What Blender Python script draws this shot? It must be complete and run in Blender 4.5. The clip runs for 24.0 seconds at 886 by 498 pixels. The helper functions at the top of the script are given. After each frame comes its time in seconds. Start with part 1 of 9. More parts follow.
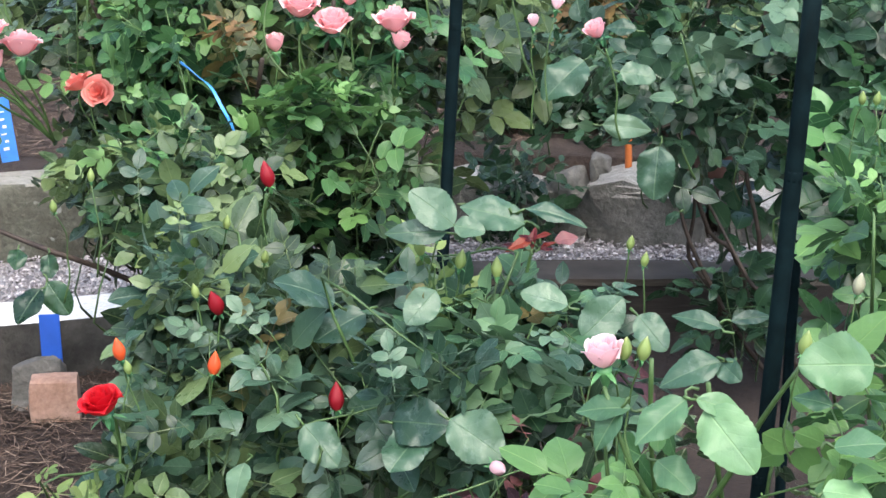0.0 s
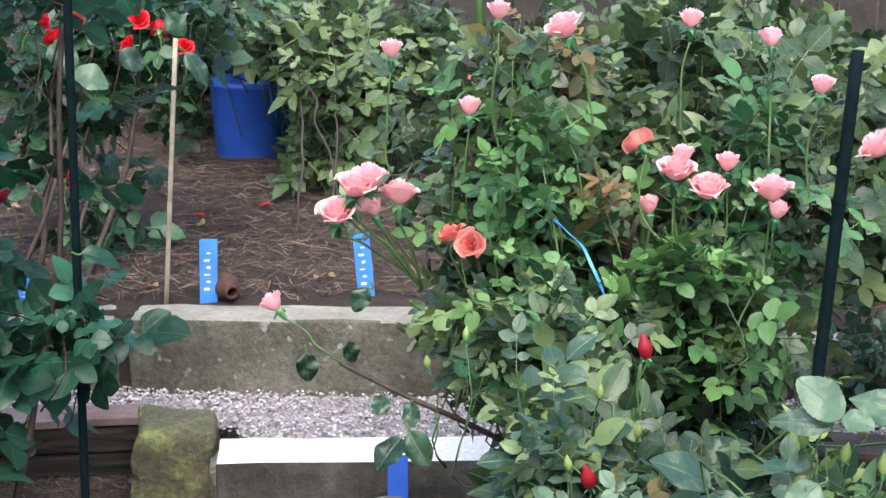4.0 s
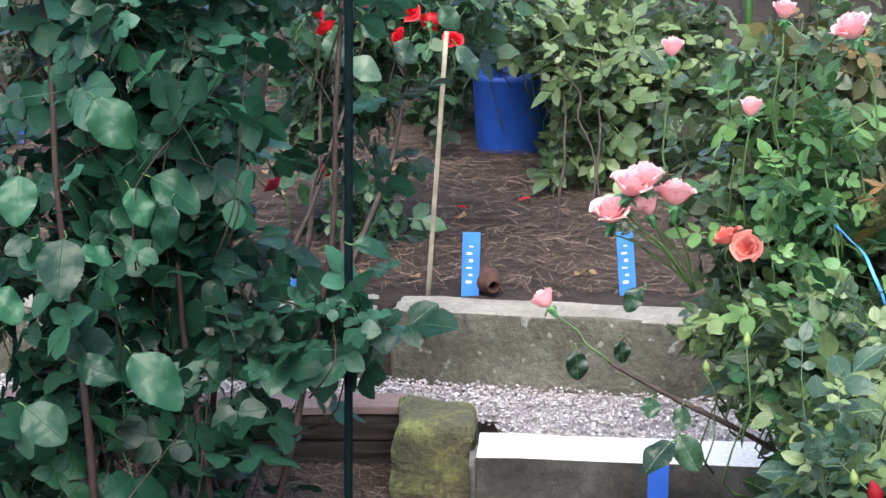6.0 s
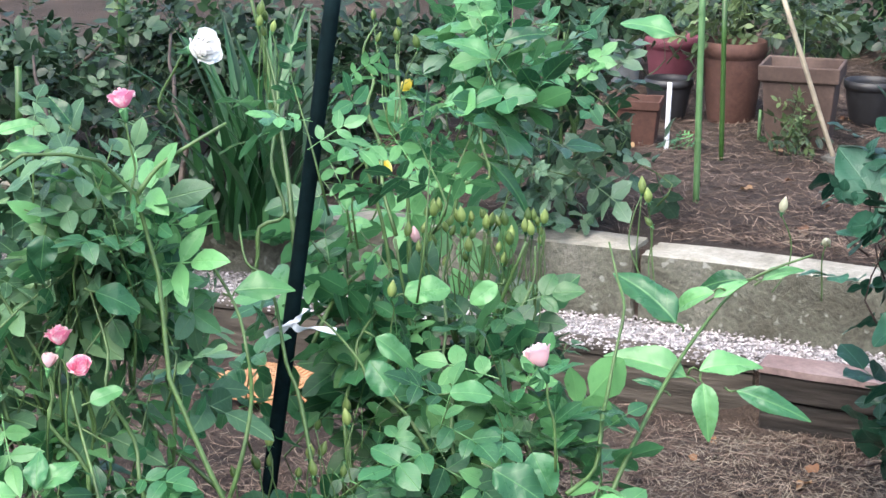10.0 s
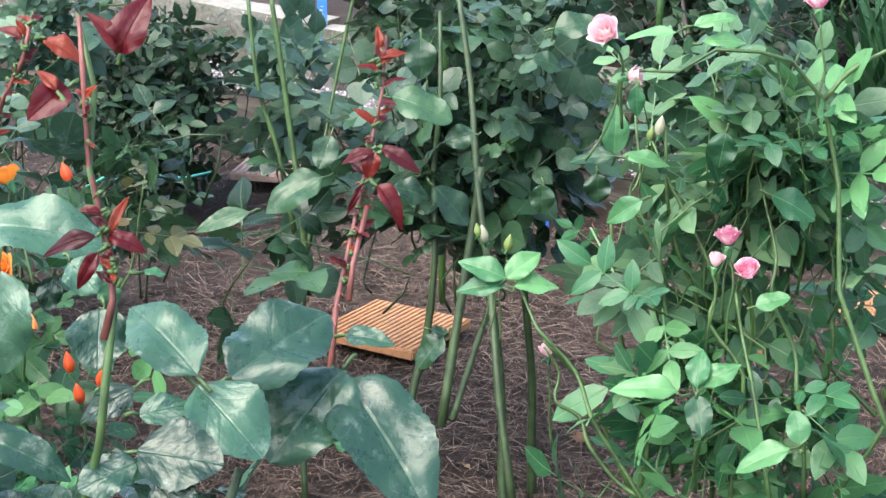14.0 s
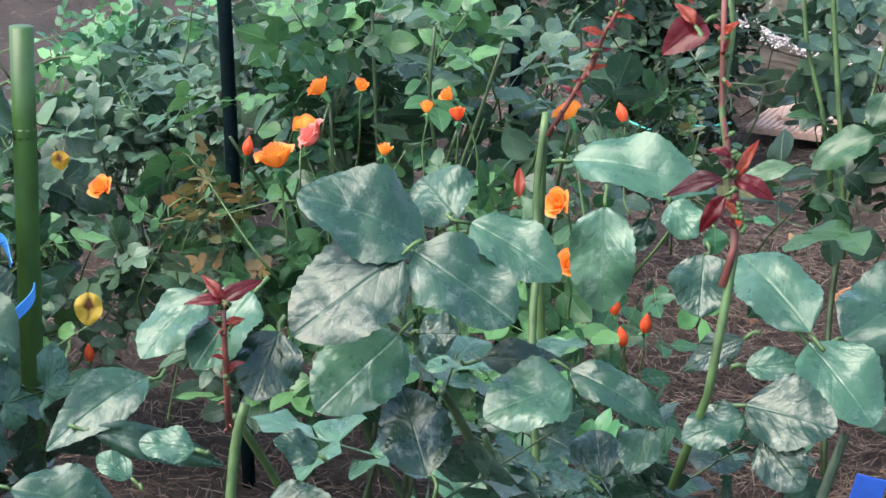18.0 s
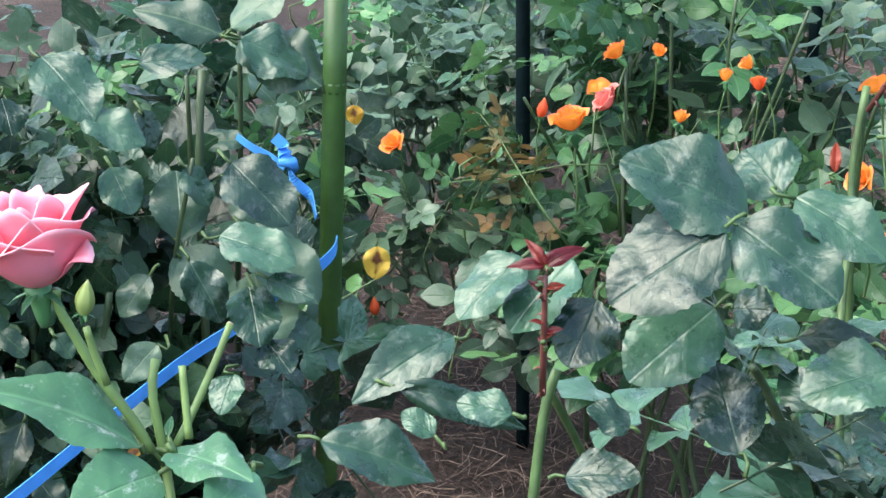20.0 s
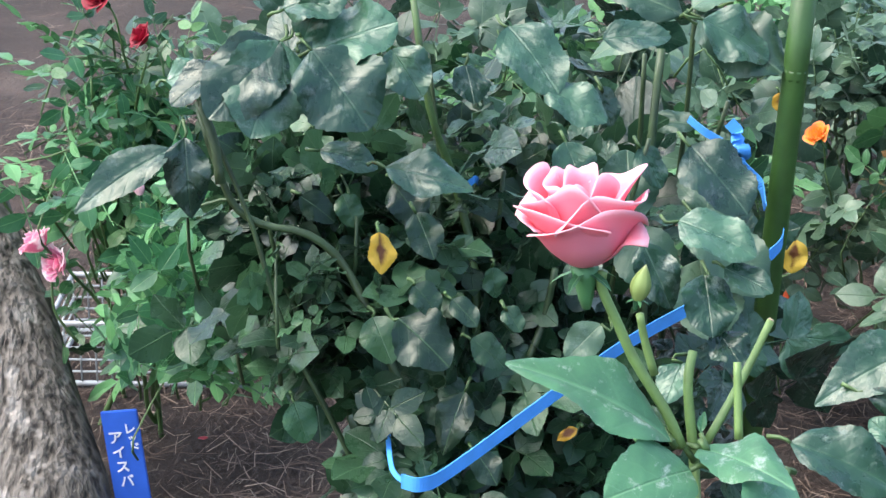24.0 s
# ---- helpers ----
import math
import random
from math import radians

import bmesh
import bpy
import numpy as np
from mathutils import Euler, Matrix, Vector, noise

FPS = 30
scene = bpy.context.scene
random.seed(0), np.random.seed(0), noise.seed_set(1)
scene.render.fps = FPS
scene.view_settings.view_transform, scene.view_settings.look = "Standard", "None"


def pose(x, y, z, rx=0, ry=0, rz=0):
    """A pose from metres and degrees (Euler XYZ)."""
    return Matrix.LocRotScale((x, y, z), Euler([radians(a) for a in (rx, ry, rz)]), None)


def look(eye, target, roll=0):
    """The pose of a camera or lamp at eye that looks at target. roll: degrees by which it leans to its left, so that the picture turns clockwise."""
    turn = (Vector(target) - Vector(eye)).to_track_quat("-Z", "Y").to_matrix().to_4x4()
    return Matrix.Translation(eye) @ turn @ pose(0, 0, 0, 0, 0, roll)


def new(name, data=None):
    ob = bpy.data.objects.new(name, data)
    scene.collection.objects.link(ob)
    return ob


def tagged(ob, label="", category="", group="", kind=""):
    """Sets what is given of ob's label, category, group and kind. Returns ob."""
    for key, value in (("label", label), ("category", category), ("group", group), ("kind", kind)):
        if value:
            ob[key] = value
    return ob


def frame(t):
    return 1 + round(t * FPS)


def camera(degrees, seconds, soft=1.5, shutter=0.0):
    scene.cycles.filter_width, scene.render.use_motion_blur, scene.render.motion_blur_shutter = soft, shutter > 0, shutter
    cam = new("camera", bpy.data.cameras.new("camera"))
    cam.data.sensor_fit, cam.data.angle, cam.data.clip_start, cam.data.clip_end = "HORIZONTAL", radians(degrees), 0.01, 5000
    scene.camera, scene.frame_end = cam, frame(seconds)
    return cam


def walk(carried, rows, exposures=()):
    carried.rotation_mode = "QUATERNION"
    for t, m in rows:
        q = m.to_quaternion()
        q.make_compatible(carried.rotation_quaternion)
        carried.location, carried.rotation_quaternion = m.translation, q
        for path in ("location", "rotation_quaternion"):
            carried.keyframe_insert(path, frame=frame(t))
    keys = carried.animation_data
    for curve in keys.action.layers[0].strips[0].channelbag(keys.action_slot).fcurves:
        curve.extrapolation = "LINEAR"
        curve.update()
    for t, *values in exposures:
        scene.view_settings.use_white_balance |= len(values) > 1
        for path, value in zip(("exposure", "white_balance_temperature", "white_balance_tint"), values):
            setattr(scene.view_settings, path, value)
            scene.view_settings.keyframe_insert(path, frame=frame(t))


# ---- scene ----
cam = camera(27.0, 24.0, soft=1.5)
PATH = [
    (0, (0.398, 0.286, 1.520), (0.0718, 2.1654, 0.9201), -0.85),
    (0.5, (0.403, 0.288, 1.525), (0.0941, 2.1822, 0.9604), -1.07),
    (1, (0.399, 0.297, 1.527), (0.1090, 2.2043, 1.0005), -0.97),
    (1.5, (0.337, 0.290, 1.546), (0.0442, 2.2040, 1.0455), 0.43),
    (2, (0.289, 0.305, 1.550), (-0.0758, 2.2092, 1.0597), 0.67),
    (2.5, (0.311, 0.288, 1.558), (-0.1015, 2.1858, 1.0793), 1.24),
    (3, (0.330, 0.308, 1.567), (-0.1714, 2.1873, 1.1006), 0.80),
    (3.5, (0.317, 0.314, 1.571), (-0.2736, 2.1677, 1.1079), 0.43),
    (5.5, (0.254, 0.322, 1.564), (-0.5912, 2.0721, 1.0910), 0.34),
    (6, (0.236, 0.312, 1.572), (-0.6654, 2.0335, 1.0985), 0.40),
    (6.5, (0.243, 0.280, 1.595), (-0.7194, 1.9665, 1.1148), 0.52),
    (7, (0.230, 0.255, 1.601), (-0.7993, 1.8989, 1.1117), 0.64),
    (7.5, (0.198, 0.236, 1.597), (-0.9056, 1.8286, 1.0995), 0.81),
    (8, (0.187, 0.232, 1.600), (-0.9858, 1.7708, 1.0916), 0.53),
    (8.5, (0.166, 0.228, 1.599), (-1.0515, 1.7305, 1.0889), 0.59),
    (9, (0.132, 0.199, 1.612), (-1.1535, 1.6454, 1.1062), 0.58),
    (9.5, (0.093, 0.184, 1.606), (-1.3331, 1.4918, 1.0989), 0.59),
    (10, (0.051, 0.162, 1.589), (-1.4876, 1.3340, 1.0785), 0.52),
    (10.5, (-0.006, 0.162, 1.569), (-1.6479, 1.1780, 1.0494), 0.30),
    (11, (-0.033, 0.124, 1.566), (-1.7149, 1.0595, 1.0223), 0.81),
    (11.5, (-0.046, 0.123, 1.560), (-1.7524, 1.0051, 1.0043), 0.92),
    (13.5, (-0.067, 0.068, 1.557), (-1.8529, 0.7386, 0.9561), 0.91),
    (14, (-0.064, 0.052, 1.557), (-1.8646, 0.6781, 0.9510), 0.88),
    (14.5, (-0.067, 0.035, 1.556), (-1.8851, 0.6127, 0.9561), 0.77),
    (15, (-0.087, 0.025, 1.548), (-1.9234, 0.5385, 0.9448), 0.77),
    (15.5, (-0.096, 0.011, 1.547), (-1.9467, 0.4639, 0.9391), 1.05),
    (16, (-0.112, -0.004, 1.543), (-1.9756, 0.3824, 0.9305), 1.11),
    (16.5, (-0.121, -0.014, 1.540), (-1.9947, 0.3091, 0.9199), 0.84),
    (17, (-0.128, -0.028, 1.538), (-2.0082, 0.2350, 0.9087), 0.91),
    (17.5, (-0.137, -0.041, 1.534), (-2.0196, 0.1584, 0.8895), 0.64),
    (18, (-0.145, -0.055, 1.532), (-2.0277, 0.0759, 0.8704), 0.68),
    (18.5, (-0.150, -0.071, 1.532), (-2.0326, -0.0233, 0.8575), 0.56),
    (19, (-0.157, -0.084, 1.531), (-2.0347, -0.1050, 0.8427), 0.73),
    (19.5, (-0.160, -0.095, 1.531), (-2.0323, -0.1827, 0.8339), 0.68),
    (21.5, (-0.169, -0.145, 1.524), (-2.0121, -0.4343, 0.8025), 0.29),
    (22, (-0.179, -0.154, 1.522), (-2.0094, -0.4975, 0.7933), 0.32),
    (22.5, (-0.186, -0.159, 1.524), (-2.0044, -0.5482, 0.7881), -0.01),
    (23, (-0.194, -0.172, 1.527), (-1.9998, -0.6079, 0.7849), 0.00),
    (23.5, (-0.188, -0.199, 1.526), (-1.9876, -0.6731, 0.7922), 0.49),
    (24, (-0.183, -0.231, 1.519), (-1.9757, -0.7340, 0.7889), 1.02),
]
EXPOSURES = [(0, 1.74), (2, 1.8), (3, 1.72), (6, 1.82), (7, 2.1), (8, 2.34), (9, 2.28), (10, 1.95), (14, 1.94), (17, 1.82), (18, 1.86), (19.5, 1.96), (22, 1.87), (24, 1.98)]
walk(cam, [(t, look(eye, target, roll)) for t, eye, target, roll in PATH], EXPOSURES)

# ---- light: a bright overcast sky ----
world = bpy.data.worlds.new("overcast_sky")
scene.world = world
world.use_nodes = True
wn, wl = world.node_tree.nodes, world.node_tree.links
sky = wn.new("ShaderNodeTexSky")
sky.sky_type = "NISHITA"
sky.sun_disc = False
sky.sun_elevation, sky.sun_rotation = radians(58), radians(160)
sky.air_density, sky.dust_density, sky.ozone_density = 1.0, 3.2, 1.0
wl.new(sky.outputs["Color"], wn["Background"].inputs["Color"])
wn["Background"].inputs["Strength"].default_value = 0.15
sun = new("sun", bpy.data.lights.new("sun", "SUN"))
sun.data.energy, sun.data.angle, sun.data.color = 1.0, radians(60), (1.0, 0.975, 0.94)
sun.matrix_world = look((0, 0, 20), (0 + 20 * math.cos(radians(58)) * math.sin(radians(160)) * -1, -20 * math.cos(radians(58)) * math.cos(radians(160)), 20 - 20 * math.sin(radians(58))))


# ---- materials ----
def material(name):
    m = bpy.data.materials.new(name)
    m.use_nodes = True
    nt = m.node_tree
    return m, nt.nodes, nt.links, nt.nodes["Principled BSDF"]


def mixer(n, kind="RGBA", blend="MIX"):
    x = n.new("ShaderNodeMix")
    x.data_type, x.blend_type = kind, blend
    return x


def noise_tex(n, l, scale, detail=4.0, rough=0.6, coord="Object"):
    tc, t = n.new("ShaderNodeTexCoord"), n.new("ShaderNodeTexNoise")
    t.inputs["Scale"].default_value, t.inputs["Detail"].default_value, t.inputs["Roughness"].default_value = scale, detail, rough
    l.new(tc.outputs[coord], t.inputs["Vector"])
    return t


def ramp(n, l, source, stops):
    r = n.new("ShaderNodeValToRGB")
    e = r.color_ramp.elements
    e[0].position, e[0].color = stops[0][0], (*stops[0][1], 1)
    e[1].position, e[1].color = stops[-1][0], (*stops[-1][1], 1)
    for p, c in stops[1:-1]:
        k = e.new(p)
        k.color = (*c, 1)
    l.new(source, r.inputs["Fac"])
    return r


def bump(n, l, source, strength, distance, bsdf):
    b = n.new("ShaderNodeBump")
    b.inputs["Strength"].default_value, b.inputs["Distance"].default_value = strength, distance
    l.new(source, b.inputs["Height"])
    l.new(b.outputs["Normal"], bsdf.inputs["Normal"])
    return b


def rough_surface(name, c1, c2, c3, scale, fine, rough, bump_by, dist=0.01, metal=0.0):
    """Stone, wood, soil or clay: a large and a small noise over three colours, with relief."""
    m, n, l, b = material(name)
    big, small = noise_tex(n, l, scale), noise_tex(n, l, fine, 6.0, 0.7)
    r = ramp(n, l, big.outputs["Fac"], [(0.3, c1), (0.52, c2), (0.72, c3)])
    grain = ramp(n, l, small.outputs["Fac"], [(0.25, (0.55, 0.55, 0.55)), (0.75, (1.25, 1.25, 1.25))])
    mx = mixer(n, blend="MULTIPLY")
    mx.inputs["Factor"].default_value = 0.85
    l.new(r.outputs["Color"], mx.inputs["A"])
    l.new(grain.outputs["Color"], mx.inputs["B"])
    l.new(mx.outputs["Result"], b.inputs["Base Color"])
    b.inputs["Roughness"].default_value, b.inputs["Metallic"].default_value = rough, metal
    bump(n, l, small.outputs["Fac"], bump_by, dist, b)
    return m


def leaf_material(name, dark, mid, light, rough=0.38, vein=0.5, translucent=0.22, blotch=0.35, mildew=0.0, quilt=0.012, bloom_sheen=0.15, gloss=0.5, scorch=None):
    """Rose leaf: each leaflet a shade of its own, paler midrib and side veins, waxy gloss, light that shines through."""
    m, n, l, b = material(name)
    geo = n.new("ShaderNodeNewGeometry")
    info, mixed = n.new("ShaderNodeObjectInfo"), n.new("ShaderNodeMath")
    mixed.operation = "ADD"
    l.new(geo.outputs["Random Per Island"], mixed.inputs[0])
    l.new(info.outputs["Random"], mixed.inputs[1])
    part_of = n.new("ShaderNodeMath")
    part_of.operation = "FRACT"
    l.new(mixed.outputs["Value"], part_of.inputs[0])
    shade = ramp(n, l, part_of.outputs["Value"], [(0.0, tuple(c * 0.75 for c in dark)), (0.5, mid), (0.85, light), (1.0, tuple(c * 1.25 for c in light))])
    uv = n.new("ShaderNodeUVMap")
    uv.uv_map = "leaf"
    sep = n.new("ShaderNodeSeparateXYZ")
    l.new(uv.outputs["UV"], sep.inputs["Vector"])

    def calc(op, a, b2=None):
        x = n.new("ShaderNodeMath")
        x.operation = op
        for k, v in ((0, a), (1, b2)):
            if v is None:
                continue
            if isinstance(v, (int, float)):
                x.inputs[k].default_value = v
            else:
                l.new(v, x.inputs[k])
        return x.outputs["Value"]

    across = calc("ABSOLUTE", sep.outputs["Y"])
    rib = calc("SUBTRACT", 1.0, calc("MINIMUM", calc("MULTIPLY", across, 45.0), 1.0))
    wobble = noise_tex(n, l, 30.0, 2.0, 0.5)
    along = calc("ADD", calc("SUBTRACT", sep.outputs["X"], calc("MULTIPLY", across, 0.8)), calc("MULTIPLY", wobble.outputs["Fac"], 0.12))
    wave = calc("SINE", calc("MULTIPLY", along, 31.0))
    side = calc("MULTIPLY", calc("POWER", calc("MAXIMUM", wave, 0.0), 14.0), 0.3)
    lines = calc("MAXIMUM", rib, calc("MULTIPLY", side, 0.6))
    mottle = noise_tex(n, l, 38.0, 5.0, 0.65)
    vec, patches = n.new("ShaderNodeCombineXYZ"), n.new("ShaderNodeTexNoise")
    patches.inputs["Scale"].default_value, patches.inputs["Detail"].default_value, patches.inputs["Roughness"].default_value = 1.0, 2.0, 0.5
    l.new(calc("MULTIPLY", along, 3.2), vec.inputs["X"])
    l.new(calc("MULTIPLY", sep.outputs["Y"], 4.5), vec.inputs["Y"])
    l.new(calc("MULTIPLY", part_of.outputs["Value"], 90.0), vec.inputs["Z"])
    l.new(vec.outputs["Vector"], patches.inputs["Vector"])
    mm = ramp(n, l, mottle.outputs["Fac"], [(0.3, (0.75, 0.75, 0.8)), (0.7, (1.22, 1.2, 1.15))])
    m1 = mixer(n, blend="MULTIPLY")
    m1.inputs["Factor"].default_value = blotch
    l.new(shade.outputs["Color"], m1.inputs["A"])
    l.new(mm.outputs["Color"], m1.inputs["B"])
    m2 = mixer(n)
    l.new(calc("MULTIPLY", lines, vein), m2.inputs["Factor"])
    l.new(m1.outputs["Result"], m2.inputs["A"])
    m2.inputs["B"].default_value = (light[0] * 1.5 + 0.02, light[1] * 1.3 + 0.03, light[2] * 1.3 + 0.01, 1)
    if mildew:
        spots = noise_tex(n, l, 55.0, 6.0, 0.75)
        where = ramp(n, l, spots.outputs["Fac"], [(0.55, (0, 0, 0)), (0.75, (1, 1, 1))])
        m4 = mixer(n)
        l.new(calc("MULTIPLY", where.outputs["Color"], mildew), m4.inputs["Factor"])
        l.new(m2.outputs["Result"], m4.inputs["A"])
        m4.inputs["B"].default_value = (0.6, 0.66, 0.62, 1) if mildew > 0.5 else (0.42, 0.5, 0.46, 1)
        m2 = m4
    if scorch:
        near = calc("SUBTRACT", calc("SUBTRACT", 0.62, calc("ABSOLUTE", calc("SUBTRACT", sep.outputs["X"], 0.42))), calc("MULTIPLY", across, 1.3))
        burnt = ramp(n, l, calc("ADD", near, calc("MULTIPLY", calc("SUBTRACT", mottle.outputs["Fac"], 0.5), 0.9)), [(0.2, (0, 0, 0)), (0.42, (1, 1, 1))])
        m5 = mixer(n)
        l.new(burnt.outputs["Color"], m5.inputs["Factor"])
        l.new(m2.outputs["Result"], m5.inputs["A"])
        m5.inputs["B"].default_value = scorch + (1,)
        m2 = m5
    l.new(m2.outputs["Result"], b.inputs["Base Color"])
    rr = ramp(n, l, mottle.outputs["Fac"], [(0.3, (rough * 0.8,) * 3), (0.75, (rough * 1.5,) * 3)])
    l.new(rr.outputs["Color"], b.inputs["Roughness"])
    height = calc("ADD", calc("MULTIPLY", lines, -0.15), calc("ADD", calc("ADD", calc("MULTIPLY", patches.outputs["Fac"], quilt * 6), calc("MULTIPLY", calc("ABSOLUTE", calc("SINE", calc("MULTIPLY", along, 15.5))), -quilt * 0.6)), calc("MULTIPLY", mottle.outputs["Fac"], 0.4)))
    crinkle = noise_tex(n, l, 110.0, 2.0, 0.5)
    bump(n, l, calc("ADD", height, calc("MULTIPLY", crinkle.outputs["Fac"], 0.08)), 0.6, 0.006, b)
    b.inputs["Specular IOR Level"].default_value = gloss
    b.inputs["Sheen Weight"].default_value, b.inputs["Sheen Roughness"].default_value = bloom_sheen * 0.4, 0.35
    b.inputs["Specular Tint"].default_value = (0.93, 1.0, 0.96, 1)
    b.inputs["Sheen Tint"].default_value = (0.8, 0.96, 0.92, 1)
    tr, mix, out = n.new("ShaderNodeBsdfTranslucent"), n.new("ShaderNodeMixShader"), n["Material Output"]
    l.new(m2.outputs["Result"], tr.inputs["Color"])
    mix.inputs["Fac"].default_value = translucent
    l.new(b.outputs["BSDF"], mix.inputs[1])
    l.new(tr.outputs["BSDF"], mix.inputs[2])
    l.new(mix.outputs["Shader"], out.inputs["Surface"])
    return m


def petal_material(name, base, tip, rough=0.55, streak=None):
    """Rose petals: pale at the foot or the rim, soft, and thin enough for light to shine through."""
    m, n, l, b = material(name)
    uv = n.new("ShaderNodeUVMap")
    uv.uv_map = "leaf"
    sep = n.new("ShaderNodeSeparateXYZ")
    l.new(uv.outputs["UV"], sep.inputs["Vector"])
    shade = ramp(n, l, sep.outputs["X"], [(0.15, base), (0.86, base), (1.0, tip)])
    # the second coordinate counts the petals, four to each: every petal has a tint of its own
    count = sep.outputs["Y"]
    for op, by in (("ADD", 2.0), ("DIVIDE", 4.0), ("FLOOR", 0.0), ("MULTIPLY", 0.618), ("FRACT", 0.0)):
        x = n.new("ShaderNodeMath")
        x.operation = op
        x.inputs[1].default_value = by
        l.new(count, x.inputs[0])
        count = x.outputs["Value"]
    tint = ramp(n, l, count, [(0.0, (0.92, 0.89, 0.89)), (1.0, (1.08, 1.08, 1.08))])
    mx = mixer(n, blend="MULTIPLY")
    mx.inputs["Factor"].default_value = 1.0
    l.new(shade.outputs["Color"], mx.inputs["A"])
    l.new(tint.outputs["Color"], mx.inputs["B"])
    colour = mx.outputs["Result"]
    veins = noise_tex(n, l, 60.0, 4.0, 0.6)
    if streak:
        sm = ramp(n, l, veins.outputs["Fac"], [(0.45, (0, 0, 0)), (0.6, (1, 1, 1))])
        m3 = mixer(n)
        l.new(sm.outputs["Color"], m3.inputs["Factor"])
        l.new(colour, m3.inputs["A"])
        m3.inputs["B"].default_value = (*streak, 1)
        colour = m3.outputs["Result"]
    l.new(colour, b.inputs["Base Color"])
    b.inputs["Roughness"].default_value = rough
    bump(n, l, veins.outputs["Fac"], 0.15, 0.003, b)
    tr, mix = n.new("ShaderNodeBsdfTranslucent"), n.new("ShaderNodeMixShader")
    l.new(colour, tr.inputs["Color"])
    mix.inputs["Fac"].default_value = 0.35
    l.new(b.outputs["BSDF"], mix.inputs[1])
    l.new(tr.outputs["BSDF"], mix.inputs[2])
    l.new(mix.outputs["Shader"], n["Material Output"].inputs["Surface"])
    return m


def plain(name, colour, rough=0.5, vary=0.15, scale=30.0, metal=0.0, relief=0.1, gloss=0.5):
    m, n, l, b = material(name)
    t = noise_tex(n, l, scale)
    lo, hi = tuple(c * (1 - vary) for c in colour), tuple(min(1, c * (1 + vary)) for c in colour)
    r = ramp(n, l, t.outputs["Fac"], [(0.3, lo), (0.7, hi)])
    l.new(r.outputs["Color"], b.inputs["Base Color"])
    b.inputs["Roughness"].default_value, b.inputs["Metallic"].default_value = rough, metal
    b.inputs["Specular IOR Level"].default_value = gloss
    bump(n, l, t.outputs["Fac"], relief, 0.004, b)
    return m


def straw_material():
    """Dry needles: each a shade between dark brown and pale straw."""
    m, n, l, b = material("dry_pine_needles")
    geo = n.new("ShaderNodeNewGeometry")
    r = ramp(n, l, geo.outputs["Random Per Island"], [(0.0, (0.036, 0.021, 0.014)), (0.5, (0.078, 0.05, 0.036)), (0.8, (0.155, 0.108, 0.08)), (1.0, (0.29, 0.22, 0.165))])
    l.new(r.outputs["Color"], b.inputs["Base Color"])
    b.inputs["Roughness"].default_value = 0.8
    return m


def bark_material():
    """Furrowed grey bark: long ridges stretched along the trunk, with pale flaking patches."""
    m, n, l, b = material("tree_bark")
    tc, mp, t = n.new("ShaderNodeTexCoord"), n.new("ShaderNodeMapping"), n.new("ShaderNodeTexNoise")
    mp.inputs["Scale"].default_value = (70, 70, 9)
    t.inputs["Scale"].default_value, t.inputs["Detail"].default_value = 1.0, 8.0
    l.new(tc.outputs["Object"], mp.inputs["Vector"])
    l.new(mp.outputs["Vector"], t.inputs["Vector"])
    patch = noise_tex(n, l, 14.0, 3.0)
    r = ramp(n, l, t.outputs["Fac"], [(0.36, (0.035, 0.03, 0.024)), (0.5, (0.14, 0.125, 0.105)), (0.66, (0.21, 0.19, 0.165))])
    pale = ramp(n, l, patch.outputs["Fac"], [(0.56, (0, 0, 0)), (0.64, (1, 1, 1))])
    mx = mixer(n)
    l.new(pale.outputs["Color"], mx.inputs["Factor"])
    l.new(r.outputs["Color"], mx.inputs["A"])
    mx.inputs["B"].default_value = (0.3, 0.28, 0.25, 1)
    l.new(mx.outputs["Result"], b.inputs["Base Color"])
    b.inputs["Roughness"].default_value = 0.95
    bump(n, l, t.outputs["Fac"], 1.0, 0.03, b)
    return m


def stone_material():
    """Weathered sandstone: grey-green, darker and browner in patches, with pale lichen spots."""
    m, n, l, b = material("weathered_sandstone")
    big, small, fleck = noise_tex(n, l, 5.0), noise_tex(n, l, 60.0, 6.0, 0.7), noise_tex(n, l, 34.0, 2.0, 0.4)
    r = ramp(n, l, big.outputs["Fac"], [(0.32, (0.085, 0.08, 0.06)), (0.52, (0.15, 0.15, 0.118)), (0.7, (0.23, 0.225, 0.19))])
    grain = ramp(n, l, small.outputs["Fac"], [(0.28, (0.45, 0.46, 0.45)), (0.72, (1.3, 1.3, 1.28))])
    mx = mixer(n, blend="MULTIPLY")
    mx.inputs["Factor"].default_value = 0.9
    l.new(r.outputs["Color"], mx.inputs["A"])
    l.new(grain.outputs["Color"], mx.inputs["B"])
    spot = ramp(n, l, fleck.outputs["Fac"], [(0.66, (0, 0, 0)), (0.72, (0.6, 0.6, 0.6))])
    m2 = mixer(n)
    l.new(spot.outputs["Color"], m2.inputs["Factor"])
    l.new(mx.outputs["Result"], m2.inputs["A"])
    m2.inputs["B"].default_value = (0.4, 0.41, 0.37, 1)
    l.new(m2.outputs["Result"], b.inputs["Base Color"])
    b.inputs["Roughness"].default_value = 0.95
    bump(n, l, small.outputs["Fac"], 0.8, 0.02, b)
    return m


